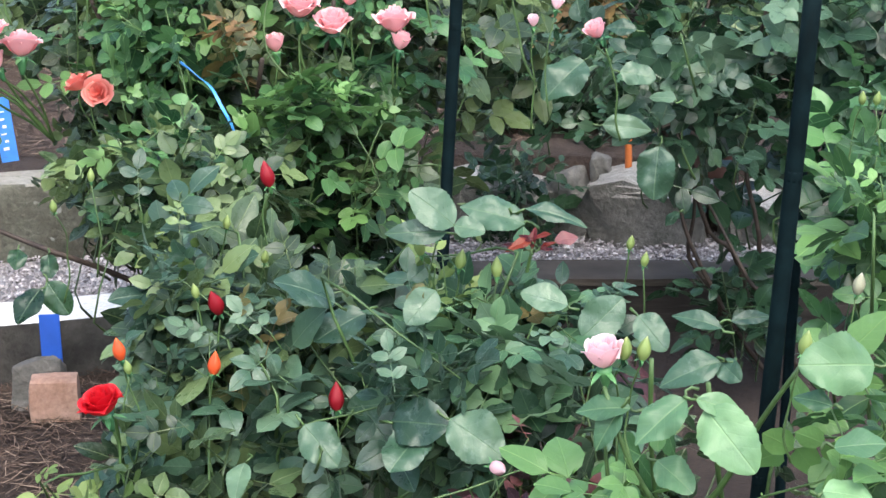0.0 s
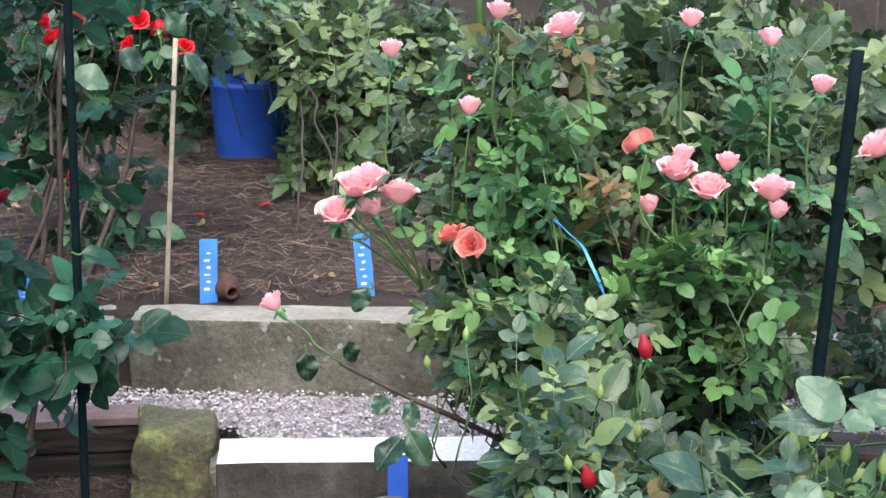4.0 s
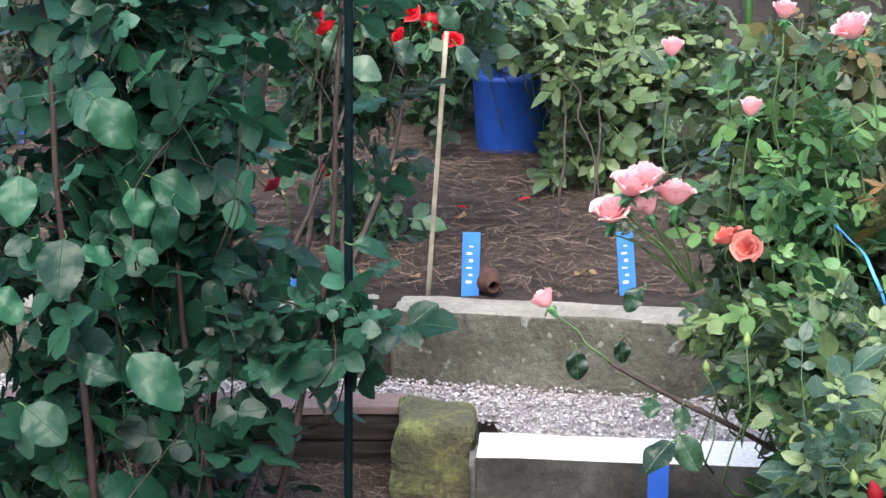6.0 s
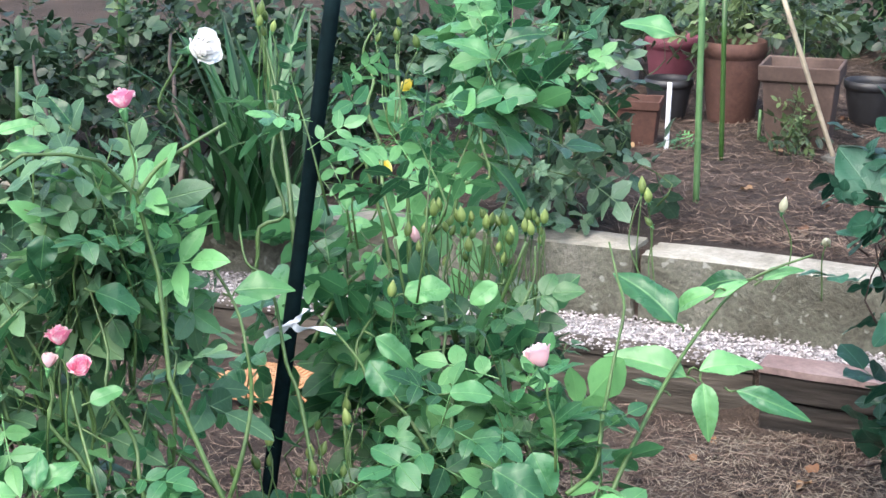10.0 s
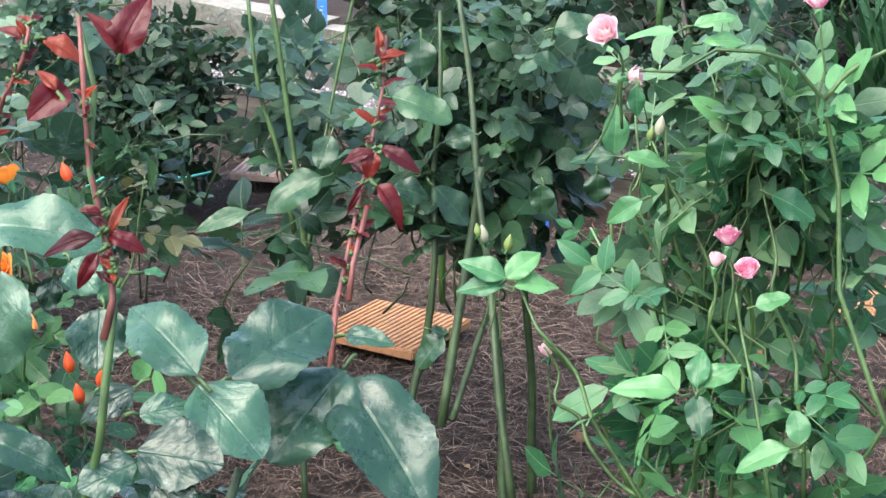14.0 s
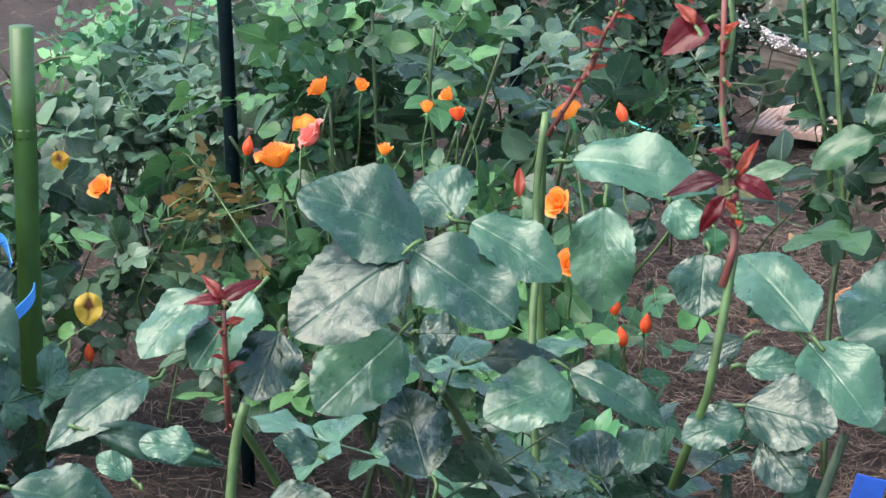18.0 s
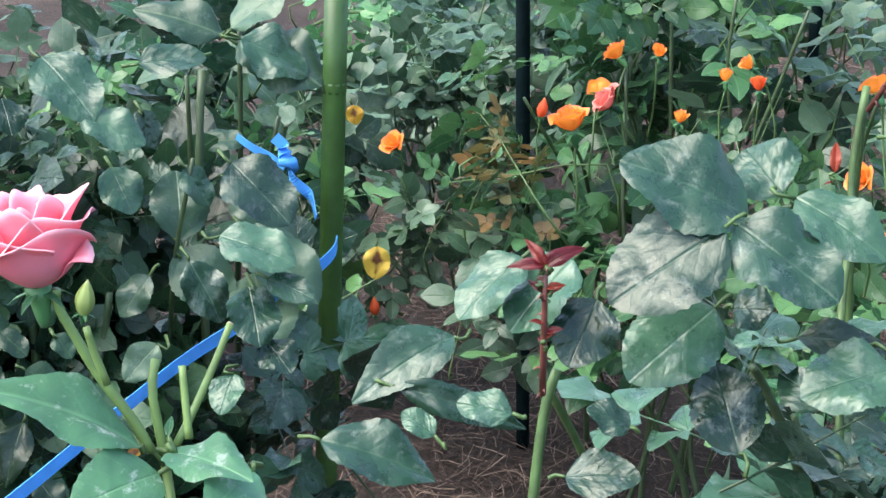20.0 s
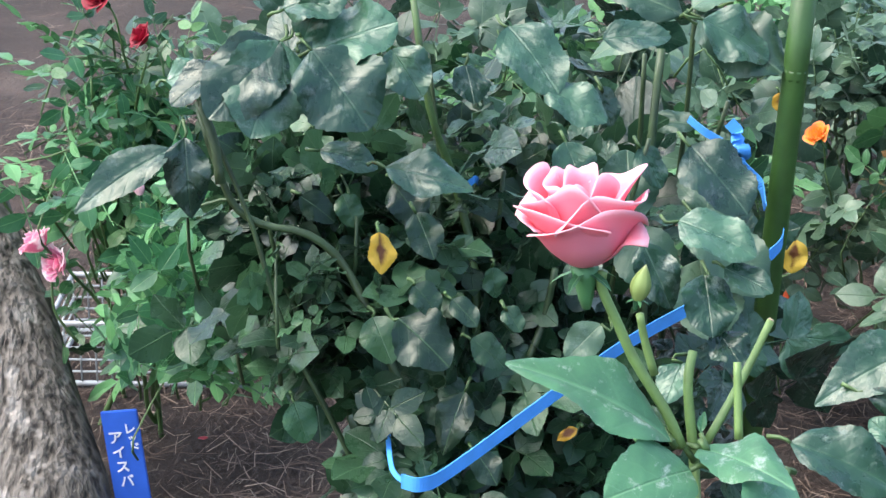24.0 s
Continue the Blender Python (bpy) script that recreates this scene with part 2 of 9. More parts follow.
def timber_material(name, c1, c2, c3):
    """Old timber: long streaks of grain along it, cracks and grey weathering."""
    m, n, l, b = material(name)
    tc, mp, t = n.new("ShaderNodeTexCoord"), n.new("ShaderNodeMapping"), n.new("ShaderNodeTexNoise")
    mp.inputs["Scale"].default_value = (5, 5, 42)
    mp.inputs["Rotation"].default_value = (0, 0, radians(-25))
    t.inputs["Scale"].default_value, t.inputs["Detail"].default_value = 1.0, 8.0
    l.new(tc.outputs["Object"], mp.inputs["Vector"])
    l.new(mp.outputs["Vector"], t.inputs["Vector"])
    r = ramp(n, l, t.outputs["Fac"], [(0.33, c1), (0.5, c2), (0.68, c3)])
    l.new(r.outputs["Color"], b.inputs["Base Color"])
    b.inputs["Roughness"].default_value = 0.9
    bump(n, l, t.outputs["Fac"], 1.0, 0.012, b)
    return m


MULCH = rough_surface("pine_needle_mulch", (0.03, 0.019, 0.013), (0.06, 0.04, 0.03), (0.115, 0.082, 0.062), 2.2, 75.0, 0.95, 1.0, 0.03)
GRAVEL_BED = rough_surface("gravel_bed", (0.42, 0.4, 0.4), (0.56, 0.53, 0.54), (0.66, 0.63, 0.64), 5.0, 130.0, 0.9, 1.0, 0.02)
STRAW = straw_material()
CHIP = rough_surface("wood_chip", (0.15, 0.12, 0.09), (0.22, 0.18, 0.135), (0.3, 0.26, 0.2), 9.0, 90.0, 0.85, 0.2)
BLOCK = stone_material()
BLOCK_TOP = rough_surface("pale_stone_top", (0.2, 0.19, 0.155), (0.3, 0.285, 0.24), (0.38, 0.365, 0.32), 6.0, 60.0, 0.9, 0.6, 0.012)
MOSSY = rough_surface("mossy_stone", (0.12, 0.115, 0.09), (0.22, 0.225, 0.12), (0.46, 0.52, 0.17), 10.0, 80.0, 0.95, 1.0, 0.03)
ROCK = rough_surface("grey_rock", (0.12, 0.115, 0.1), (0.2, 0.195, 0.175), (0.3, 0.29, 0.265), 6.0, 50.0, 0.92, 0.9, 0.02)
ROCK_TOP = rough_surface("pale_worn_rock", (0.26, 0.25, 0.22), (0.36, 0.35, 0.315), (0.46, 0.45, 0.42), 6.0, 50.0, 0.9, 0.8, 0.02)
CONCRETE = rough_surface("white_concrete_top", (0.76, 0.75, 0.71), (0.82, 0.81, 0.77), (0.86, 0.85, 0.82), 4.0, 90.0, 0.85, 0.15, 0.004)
CONCRETE_FACE = rough_surface("dark_concrete_face", (0.03, 0.029, 0.026), (0.066, 0.063, 0.056), (0.125, 0.12, 0.108), 9.0, 50.0, 0.92, 0.8, 0.012)
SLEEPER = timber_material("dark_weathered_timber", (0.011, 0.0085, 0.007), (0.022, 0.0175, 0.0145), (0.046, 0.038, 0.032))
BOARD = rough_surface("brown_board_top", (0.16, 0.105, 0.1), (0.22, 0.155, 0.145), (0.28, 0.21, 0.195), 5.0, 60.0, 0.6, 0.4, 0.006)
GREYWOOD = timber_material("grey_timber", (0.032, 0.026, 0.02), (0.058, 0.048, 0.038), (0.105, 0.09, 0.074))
BARK = bark_material()
CANE = rough_surface("woody_cane", (0.024, 0.016, 0.012), (0.046, 0.032, 0.024), (0.08, 0.058, 0.044), 20.0, 120.0, 0.7, 0.4, 0.004)
GREENCANE = plain("green_cane", (0.06, 0.115, 0.034), 0.5, 0.4)
DARKCANE = plain("dark_green_cane", (0.038, 0.068, 0.026), 0.5, 0.4)
REDCANE = plain("red_shoot", (0.155, 0.052, 0.04), 0.45, 0.6)
YOUNGCANE = plain("young_green_cane", (0.125, 0.21, 0.06), 0.5, 0.35)
CUT = plain("cut_cane_end", (0.3, 0.25, 0.165), 0.7)
TERRACOTTA = rough_surface("terracotta", (0.0585, 0.025, 0.0179), (0.0858, 0.0382, 0.0273), (0.117, 0.0577, 0.0437), 6.0, 70.0, 0.85, 0.3, 0.004)
BROWNCLAY = rough_surface("pale_brown_clay", (0.0585, 0.0359, 0.0281), (0.0897, 0.0577, 0.0452), (0.1248, 0.0858, 0.0702), 6.0, 70.0, 0.85, 0.3, 0.004)
TILE = rough_surface("terracotta_tile", (0.42, 0.2, 0.09), (0.52, 0.27, 0.13), (0.58, 0.34, 0.19), 6.0, 70.0, 0.85, 0.3, 0.003)
PALETILE = rough_surface("pale_clay_tile", (0.5, 0.33, 0.25), (0.58, 0.4, 0.31), (0.64, 0.47, 0.38), 6.0, 70.0, 0.85, 0.3, 0.003)
BRICK = rough_surface("worn_brick", (0.36, 0.21, 0.15), (0.46, 0.29, 0.22), (0.52, 0.36, 0.29), 12.0, 80.0, 0.9, 0.6, 0.006)
BLUE = plain("blue_plastic", (0.03, 0.12, 0.55), 0.42, 0.12, 18.0)
LIGHTBLUE = plain("pale_blue_label", (0.06, 0.25, 0.75), 0.45, 0.15, 18.0)
RIBBON = plain("blue_ribbon", (0.08, 0.36, 0.9), 0.45, 0.1, 50.0)
WHITE = plain("white_paint", (0.75, 0.76, 0.8), 0.6, 0.1)
BLACKPOLE = plain("black_green_pole", (0.003, 0.009, 0.0105), 0.8, 0.4, 40.0, gloss=0.06)
GREENPOLE = plain("green_bamboo_pole", (0.032, 0.085, 0.016), 0.45, 0.25, 25.0)
PALEGREENPOLE = plain("pale_green_pole", (0.09, 0.19, 0.075), 0.55, 0.2, 25.0)
BAMBOO = plain("dry_bamboo", (0.3, 0.26, 0.19), 0.7, 0.25, 30.0)
BLACKPLASTIC = plain("black_plastic_pot", (0.02, 0.02, 0.022), 0.5, 0.3)
PINKPLASTIC = plain("faded_pink_pot", (0.13, 0.03, 0.045), 0.7, 0.15)
GREYMETAL = plain("grey_wire", (0.32, 0.34, 0.35), 0.5, 0.2, metal=0.3)
TEAL = plain("teal_string", (0.08, 0.5, 0.42), 0.6, 0.15)
ORANGESTICK = plain("orange_stick", (0.6, 0.17, 0.04), 0.6, 0.2)
FENCE = rough_surface("dark_fence_wood", (0.025, 0.022, 0.02), (0.05, 0.043, 0.036), (0.08, 0.07, 0.06), 4.0, 40.0, 0.9, 0.5)

LEAF_MID = leaf_material("rose_leaf_green", (0.02, 0.042, 0.022), (0.055, 0.1, 0.042), (0.13, 0.19, 0.075), rough=0.27, mildew=0.05, quilt=0.02)
LEAF_PALE = leaf_material("rose_leaf_pale_green", (0.036, 0.1, 0.034), (0.066, 0.165, 0.052), (0.13, 0.26, 0.078), rough=0.36, translucent=0.28, mildew=0.05, bloom_sheen=0.12, quilt=0.03)
LEAF_FRESH = leaf_material("rose_leaf_fresh", (0.014, 0.052, 0.022), (0.034, 0.11, 0.042), (0.085, 0.2, 0.07), rough=0.28, quilt=0.02, gloss=0.42)
LEAF_DARK = leaf_material("rose_leaf_dark", (0.011, 0.034, 0.017), (0.022, 0.06, 0.028), (0.046, 0.112, 0.049), rough=0.27, bloom_sheen=0.13, quilt=0.02)
LEAF_LIGHT = leaf_material("rose_leaf_light", (0.022, 0.09, 0.04), (0.05, 0.18, 0.074), (0.12, 0.305, 0.115), rough=0.29, translucent=0.3, quilt=0.02)
LEAF_BLUE = leaf_material("rose_leaf_bluish", (0.024, 0.066, 0.04), (0.048, 0.108, 0.062), (0.098, 0.172, 0.102), rough=0.3, vein=0.4, mildew=0.25, bloom_sheen=0.2, quilt=0.02)
LEAF_BIG = leaf_material("rose_leaf_large_waxy", (0.0085, 0.032, 0.0175), (0.017, 0.058, 0.032), (0.04, 0.107, 0.061), rough=0.27, vein=0.2, translucent=0.1, blotch=1.0, mildew=0.3, quilt=0.11, bloom_sheen=0.15, gloss=0.58)
LEAF_RED = leaf_material("rose_leaf_young_red", (0.06, 0.006, 0.011), (0.115, 0.008, 0.013), (0.24, 0.034, 0.014), gloss=0.4, rough=0.3, vein=0.06, translucent=0.35, quilt=0.03, bloom_sheen=0.05)
LEAF_BRONZE = leaf_material("rose_leaf_bronze", (0.055, 0.08, 0.025), (0.11, 0.11, 0.036), (0.22, 0.13, 0.05), rough=0.36, translucent=0.3)
LEAF_YELLOW = leaf_material("rose_leaf_yellowed", (0.5, 0.27, 0.02), (0.58, 0.34, 0.03), (0.6, 0.42, 0.06), rough=0.5, translucent=0.3, scorch=(0.13, 0.045, 0.014))
LEAF_FAR = leaf_material("hedge_leaf", (0.007, 0.021, 0.01), (0.014, 0.038, 0.017), (0.032, 0.075, 0.032), rough=0.4, bloom_sheen=0.04)
STRAP = leaf_material("strap_leaf", (0.008, 0.04, 0.014), (0.016, 0.07, 0.022), (0.03, 0.11, 0.034), rough=0.35, vein=0.2)
PINK = petal_material("salmon_pink_petal", (0.92, 0.49, 0.52), (0.95, 0.66, 0.66))
GREENBUD = petal_material("green_bud_petal", (0.3, 0.42, 0.13), (0.5, 0.56, 0.28))
BIGPINK = petal_material("rose_pink_petal", (0.98, 0.34, 0.43), (0.98, 0.6, 0.67))
PALEPINK = petal_material("pale_pink_petal", (0.9, 0.62, 0.65), (0.92, 0.76, 0.76))
STRIPED = petal_material("striped_pink_petal", (0.82, 0.26, 0.42), (0.88, 0.5, 0.58), streak=(0.9, 0.8, 0.8))
WHITEP = petal_material("white_petal", (0.96, 0.96, 0.94), (0.97, 0.97, 0.96))
REDP = petal_material("red_petal", (0.34, 0.004, 0.016), (0.45, 0.015, 0.03))
BRIGHTRED = petal_material("scarlet_petal", (0.6, 0.006, 0.018), (0.68, 0.02, 0.03))
ORANGE = petal_material("orange_petal", (0.92, 0.36, 0.05), (0.88, 0.24, 0.12))
YELLOWP = petal_material("yellow_petal", (0.88, 0.74, 0.12), (0.9, 0.84, 0.4))
CORAL = petal_material("coral_petal", (0.8, 0.24, 0.2), (0.82, 0.36, 0.3))
DARKRED = petal_material("dark_red_petal", (0.25, 0.006, 0.02), (0.36, 0.015, 0.04))
LEAF_PLUM = leaf_material("rose_leaf_plum", (0.05, 0.02, 0.03), (0.1, 0.035, 0.045), (0.16, 0.06, 0.06), rough=0.4)
LEAF_DARK2 = leaf_material("climber_leaf", (0.006, 0.035, 0.019), (0.01, 0.054, 0.028), (0.018, 0.082, 0.04), rough=0.34, vein=0.25, quilt=0.06, bloom_sheen=0.05, gloss=0.4)
LEAF_TOWER = leaf_material("climber_leaf_deep", (0.007, 0.032, 0.019), (0.013, 0.056, 0.033), (0.03, 0.104, 0.063), rough=0.32, bloom_sheen=0.04, gloss=0.4, quilt=0.04)
LEAF_LIGHT2 = leaf_material("rose_leaf_mildewed", (0.085, 0.25, 0.125), (0.1, 0.27, 0.14), (0.12, 0.3, 0.16), rough=0.45, vein=0.4, translucent=0.2, blotch=1.0, mildew=0.8, quilt=0.03, bloom_sheen=0.25)
REDORANGE = petal_material("red_orange_petal", (0.8, 0.12, 0.03), (0.85, 0.25, 0.06))
LEAF_GROWING = leaf_material("young_bud_green", (0.08, 0.15, 0.035), (0.13, 0.205, 0.055), (0.2, 0.27, 0.085), rough=0.45, vein=0.1, translucent=0.3)
REDBROWN = rough_surface("reddish_bark", (0.018, 0.009, 0.008), (0.034, 0.017, 0.014), (0.056, 0.032, 0.027), 20.0, 120.0, 0.75, 0.5, 0.005)
LEAF_DRY = leaf_material("dry_fallen_leaf", (0.12, 0.05, 0.025), (0.2, 0.1, 0.05), (0.3, 0.2, 0.1), rough=0.7, vein=0.3)
LEAF_SOFT = leaf_material("rose_leaf_soft_green", (0.036, 0.098, 0.05), (0.07, 0.16, 0.08), (0.145, 0.27, 0.13), gloss=0.4, rough=0.32, translucent=0.28, mildew=0.08, bloom_sheen=0.2)
CREAM = petal_material("cream_bud_petal", (0.5, 0.52, 0.36), (0.8, 0.74, 0.68))


# ---- helpers of this scene ----
def thing(name, base, label, category, group="", kind=""):
    ob = new(name)
    ob.empty_display_size = 0.05
    ob.location = base
    return tagged(ob, label, category, group, kind)


def adopt(ob, parent, label=""):
    """Puts ob, which is built in world coordinates, under its thing or part."""
    if parent is not None:
        top = parent
        while top.parent is not None:
            top = top.parent
        ob.parent = parent
        if parent is top:
            ob.matrix_parent_inverse = Matrix.Translation(top.location).inverted()
    if label:
        ob["label"] = label
    return ob


def mesh_of(name, verts, faces, mat, uvs=None, smooth=True):
    me = bpy.data.meshes.new(name)
    me.from_pydata([tuple(v) for v in verts], [], faces)
    if uvs is not None:
        layer = me.uv_layers.new(name="leaf")
        loops = np.empty(len(me.loops), dtype=np.int32)
        me.loops.foreach_get("vertex_index", loops)
        layer.data.foreach_set("uv", np.asarray(uvs, dtype=np.float32)[loops].ravel())
    if smooth:
        me.polygons.foreach_set("use_smooth", np.ones(len(me.polygons), dtype=bool))
    me.materials.append(mat)
    me.update()
    return me


def part(name, bm, mat, parent, label="", smooth=False):
    me = bpy.data.meshes.new(name)
    bm.to_mesh(me)
    bm.free()
    if smooth:
        me.polygons.foreach_set("use_smooth", np.ones(len(me.polygons), dtype=bool))
        me.set_sharp_from_angle(angle=0.35)
    me.materials.append(mat)
    return adopt(new(name, me), parent, label)


def tube_data(points, r0, r1, sides=7, knots=0.0, seed=0):
    """Vertices and faces of a tapered, closed tube along the points."""
    pts = np.asarray(points, float)
    n = len(pts)
    tang = np.gradient(pts, axis=0)
    tang /= np.linalg.norm(tang, axis=1, keepdims=True) + 1e-9
    ref = np.array([0.0, 0, 1]) if abs(tang[0][2]) < 0.8 else np.array([1.0, 0, 0])
    verts, faces = [], []
    rng = np.random.default_rng(seed)
    for i in range(n):
        u = np.cross(tang[i], ref)
        u /= np.linalg.norm(u) + 1e-9
        v = np.cross(tang[i], u)
        r = (r0 + (r1 - r0) * i / max(1, n - 1)) * (1 + knots * rng.uniform(-1, 1))
        for k in range(sides):
            a = 2 * math.pi * k / sides
            verts.append(pts[i] + r * (math.cos(a) * u + math.sin(a) * v))
    for i in range(n - 1):
        for k in range(sides):
            a, b = i * sides + k, i * sides + (k + 1) % sides
            faces.append((a, b, b + sides, a + sides))
    faces.append(tuple(range(sides))[::-1])
    faces.append(tuple(range((n - 1) * sides, n * sides)))
    return verts, faces


def flowing(points, k=3):
    """A smooth line through the given points."""
    p = np.array([tuple(q) for q in points], float)
    p = np.concatenate([[2 * p[0] - p[1]], p, [2 * p[-1] - p[-2]]])
    line = []
    for i in range(1, len(p) - 2):
        a, b, c, d = p[i - 1:i + 3]
        for t in np.arange(k) / k:
            line.append(0.5 * (2 * b + (c - a) * t + (2 * a - 5 * b + 4 * c - d) * t * t + (3 * b - a - 3 * c + d) * t ** 3))
    return np.array(line + [p[-2]])


def tube(name, points, r0, r1, mat, parent, sides=7, label="", knots=0.0, seed=0):
    if name in ("cane", "shoot", "flower_stalk", "cut_cane") and 3 <= len(points) <= 9:
        points = flowing(points)
    v, f = tube_data(points, r0, r1, sides, knots, seed)
    return adopt(new(name, mesh_of(name, v, f, mat)), parent, label)


def curve_pts(a, b, sag=0.0, n=7, wob=0.02, seed=0):
    """Points from a to b that bow sideways and upwards as a cane does."""
    rng = np.random.default_rng(seed)
    a, b = np.array(a, float), np.array(b, float)
    t = np.linspace(0, 1, n)[:, None]
    side = rng.normal(size=3) * wob
    pts = a + (b - a) * t + np.sin(np.pi * t) * side + np.array([0, 0, sag]) * np.sin(np.pi * t)
    pts[1:-1] += rng.normal(size=(n - 2, 3)) * wob * 0.25
    return pts


def box(bm, m, sx, sy, sz, bevel=0.0, jitter=0.0, seed=0, cuts=0):
    """A bevelled, slightly uneven box."""
    b2 = bmesh.new()
    bmesh.ops.create_cube(b2, size=1.0)
    for v in b2.verts:
        v.co = Vector((v.co.x * sx, v.co.y * sy, v.co.z * sz))
    if cuts:
        bmesh.ops.subdivide_edges(b2, edges=list(b2.edges), cuts=cuts, use_grid_fill=True)
    if cuts and bevel:
        # worn rims: corners and edges are drawn in unevenly
        for v in b2.verts:
            ends = [abs(abs(v.co.x) - sx / 2) < 1e-5, abs(abs(v.co.y) - sy / 2) < 1e-5, abs(abs(v.co.z) - sz / 2) < 1e-5]
            if sum(ends) >= 2:
                k = bevel * (0.35 + 0.9 * abs(noise.noise(v.co * 31 + Vector((seed, 0, 0)))))
                v.co -= Vector([math.copysign(k, c) if e else 0.0 for c, e in zip(v.co, ends)])
    elif bevel:
        bmesh.ops.bevel(b2, geom=list(b2.edges), offset=bevel, segments=2, affect="EDGES")
    if jitter:
        for v in b2.verts:
            d = noise.noise_vector(v.co * 9 + Vector((seed * 7.3, seed, 0)))
            e = noise.noise_vector(v.co * 26 + Vector((seed * 3.1, 0, seed)))
            v.co += d * jitter + e * jitter * 0.4
    b2.transform(m)
    tmp = bpy.data.meshes.new("tmp")
    b2.to_mesh(tmp)
    b2.free()
    bm.from_mesh(tmp)
    bpy.data.meshes.remove(tmp)


# ---- the ground: beds, a gravel strip and a terrace, one sheet ----
TIMBER_X = [-14, -5.5, -2.95, -1.86, -1.58, -1.5, -0.66, -0.58, 0.0, 0.5, 12]
TIMBER_Y = [-3.2, 1.84, 3.42, 4.02, 4.04, 3.9, 4.26, 4.35, 4.5, 4.56, 4.9]
WALL_X = [-14, -6.07, -3.4, -1.94, -1.34, 0.0, 12]
WALL_Y = [-2.9, 1.86, 3.5, 4.24, 4.5, 4.8, 5.3]


def line_t(x):
    return np.interp(x, TIMBER_X, TIMBER_Y)


def line_w(x):
    return np.interp(x, WALL_X, WALL_Y)


def ground_height(x, y):
    """The lie of the land, in metres."""
    lump = noise.fractal(Vector((x * 1.6, y * 1.6, 0.3)), 1.0, 2.0, 4) * 0.02 + noise.noise(Vector((x * 7, y * 7, 1.0))) * 0.008
    t, w = y - line_t(x), y - line_w(x)
    if w > 0.03:
        return 0.315 + lump + 0.035 * min(w, 6.0)
    if t > 0.04:
        return 0.125 + lump * 0.25
    return lump - 0.005


def build_ground():
    """Rows of the sheet follow the timber edging and the stone wall, where it steps up."""
    xs = np.concatenate([[-400, -120, -40, -18], np.arange(-9.5, 3.01, 0.07), [6, 14, 40, 120, 400]])
    front = np.concatenate([[-400, -120, -40, -14], np.arange(-8.0, 0.0, 0.07), [0.03]])
    back = np.concatenate([[0.07], np.arange(0.14, 4.0, 0.07), [5, 7, 12, 40, 120, 400]])
    nx = len(xs)
    verts, strip = [], []
    for q in front:
        verts += [(x, line_t(x) + q, ground_height(x, line_t(x) + q)) for x in xs]
        strip.append(False)
    for q in (0.0, 0.34, 0.67, 1.0):
        verts += [(x, y, 0.125) for x in xs for y in [line_t(x) + 0.05 + q * (line_w(x) - line_t(x) - 0.03)]]
        strip.append(True)
    for q in back:
        verts += [(x, line_w(x) + q, ground_height(x, line_w(x) + q)) for x in xs]
        strip.append(False)
    ny = len(strip)
    faces = [(j * nx + i, j * nx + i + 1, (j + 1) * nx + i + 1, (j + 1) * nx + i) for j in range(ny - 1) for i in range(nx - 1)]
    me = mesh_of("ground", verts, faces, MULCH)
    me.materials.append(GRAVEL_BED)
    idx = np.repeat([1 if strip[j] and strip[j + 1] else 0 for j in range(ny - 1)], nx - 1).astype(np.int32)
    me.polygons.foreach_set("material_index", idx)
    tagged(new("ground", me), "brown pine needle mulch beds with a pale gravel strip", "ground", kind="structure")


build_ground()


def litter(name, n, area, size, mat, label, seed, flat=0.25, thin=1.0):
    """Loose needles and twigs lying on the ground, as thin bent strips."""
    rng = np.random.default_rng(seed)
    verts, faces = [], []
    for x0, x1, y0, y1, share in area:
        for _ in range(int(n * share)):
            x, y = rng.uniform(x0, x1), rng.uniform(y0, y1)
            if line_t(x) - 0.02 < y < line_w(x) + 0.2:
                continue
            a, ln, w = rng.uniform(0, 2 * math.pi), size * rng.uniform(0.5, 1.4), rng.uniform(0.0004, 0.00095) * thin
            dx, dy = math.cos(a), math.sin(a)
            bend = rng.normal(0, 0.18)
            base = len(verts)
            for s in (-0.5, 0.0, 0.5):
                ox, oy = dx * s * ln - dy * bend * ln * s * s, dy * s * ln + dx * bend * ln * s * s
                px, py = x + ox, y + oy
                z = ground_height(px, py) + 0.005 + abs(rng.normal(0, 0.006)) + flat * ln * max(0, s) * rng.uniform(-0.1, 0.5)
                verts.append((px - dy * w, py + dx * w, z))
                verts.append((px + dy * w, py - dx * w, z + w))
            for k in range(2):
                q = base + 2 * k
                faces.append((q, q + 1, q + 3, q + 2))
    ob = new(name, mesh_of(name, verts, faces, mat))
    tagged(ob, label, "mulch", kind="stuff")


litter("pine_needles", 150000, [(-3.4, -0.6, 1.8, 4.0, 0.16), (-6.2, -2.0, -0.4, 2.9, 0.22), (-4.6, -2.2, 0.3, 1.9, 0.16), (-4.6, -1.6, -2.6, 0.0, 0.17)], 0.062, STRAW, "dry brown pine needles lying loose over the beds", 3)
litter("pine_needles", 62000, [(-5.8, -0.2, 3.4, 6.6, 1.0)], 0.058, STRAW, "fine dry brown pine needles on the terrace", 5, 0.3, 1.0)
litter("pine_needles", 150000, [(-9.0, -4.2, -4.0, 1.2, 0.05)], 0.062, STRAW, "dry brown pine needles on the far bed", 6)
litter("wood_chips", 15000, [(-2.9, -1.7, 2.5, 3.5, 0.4), (-3.4, -1.2, 2.4, 4.0, 0.3), (-5.0, -2.2, 0.0, 2.4, 0.3), (-3.6, -2.0, -2.0, -0.8, 0.05)], 0.03, CHIP, "pale chips and bits of straw on the mulch", 4, 0.0)


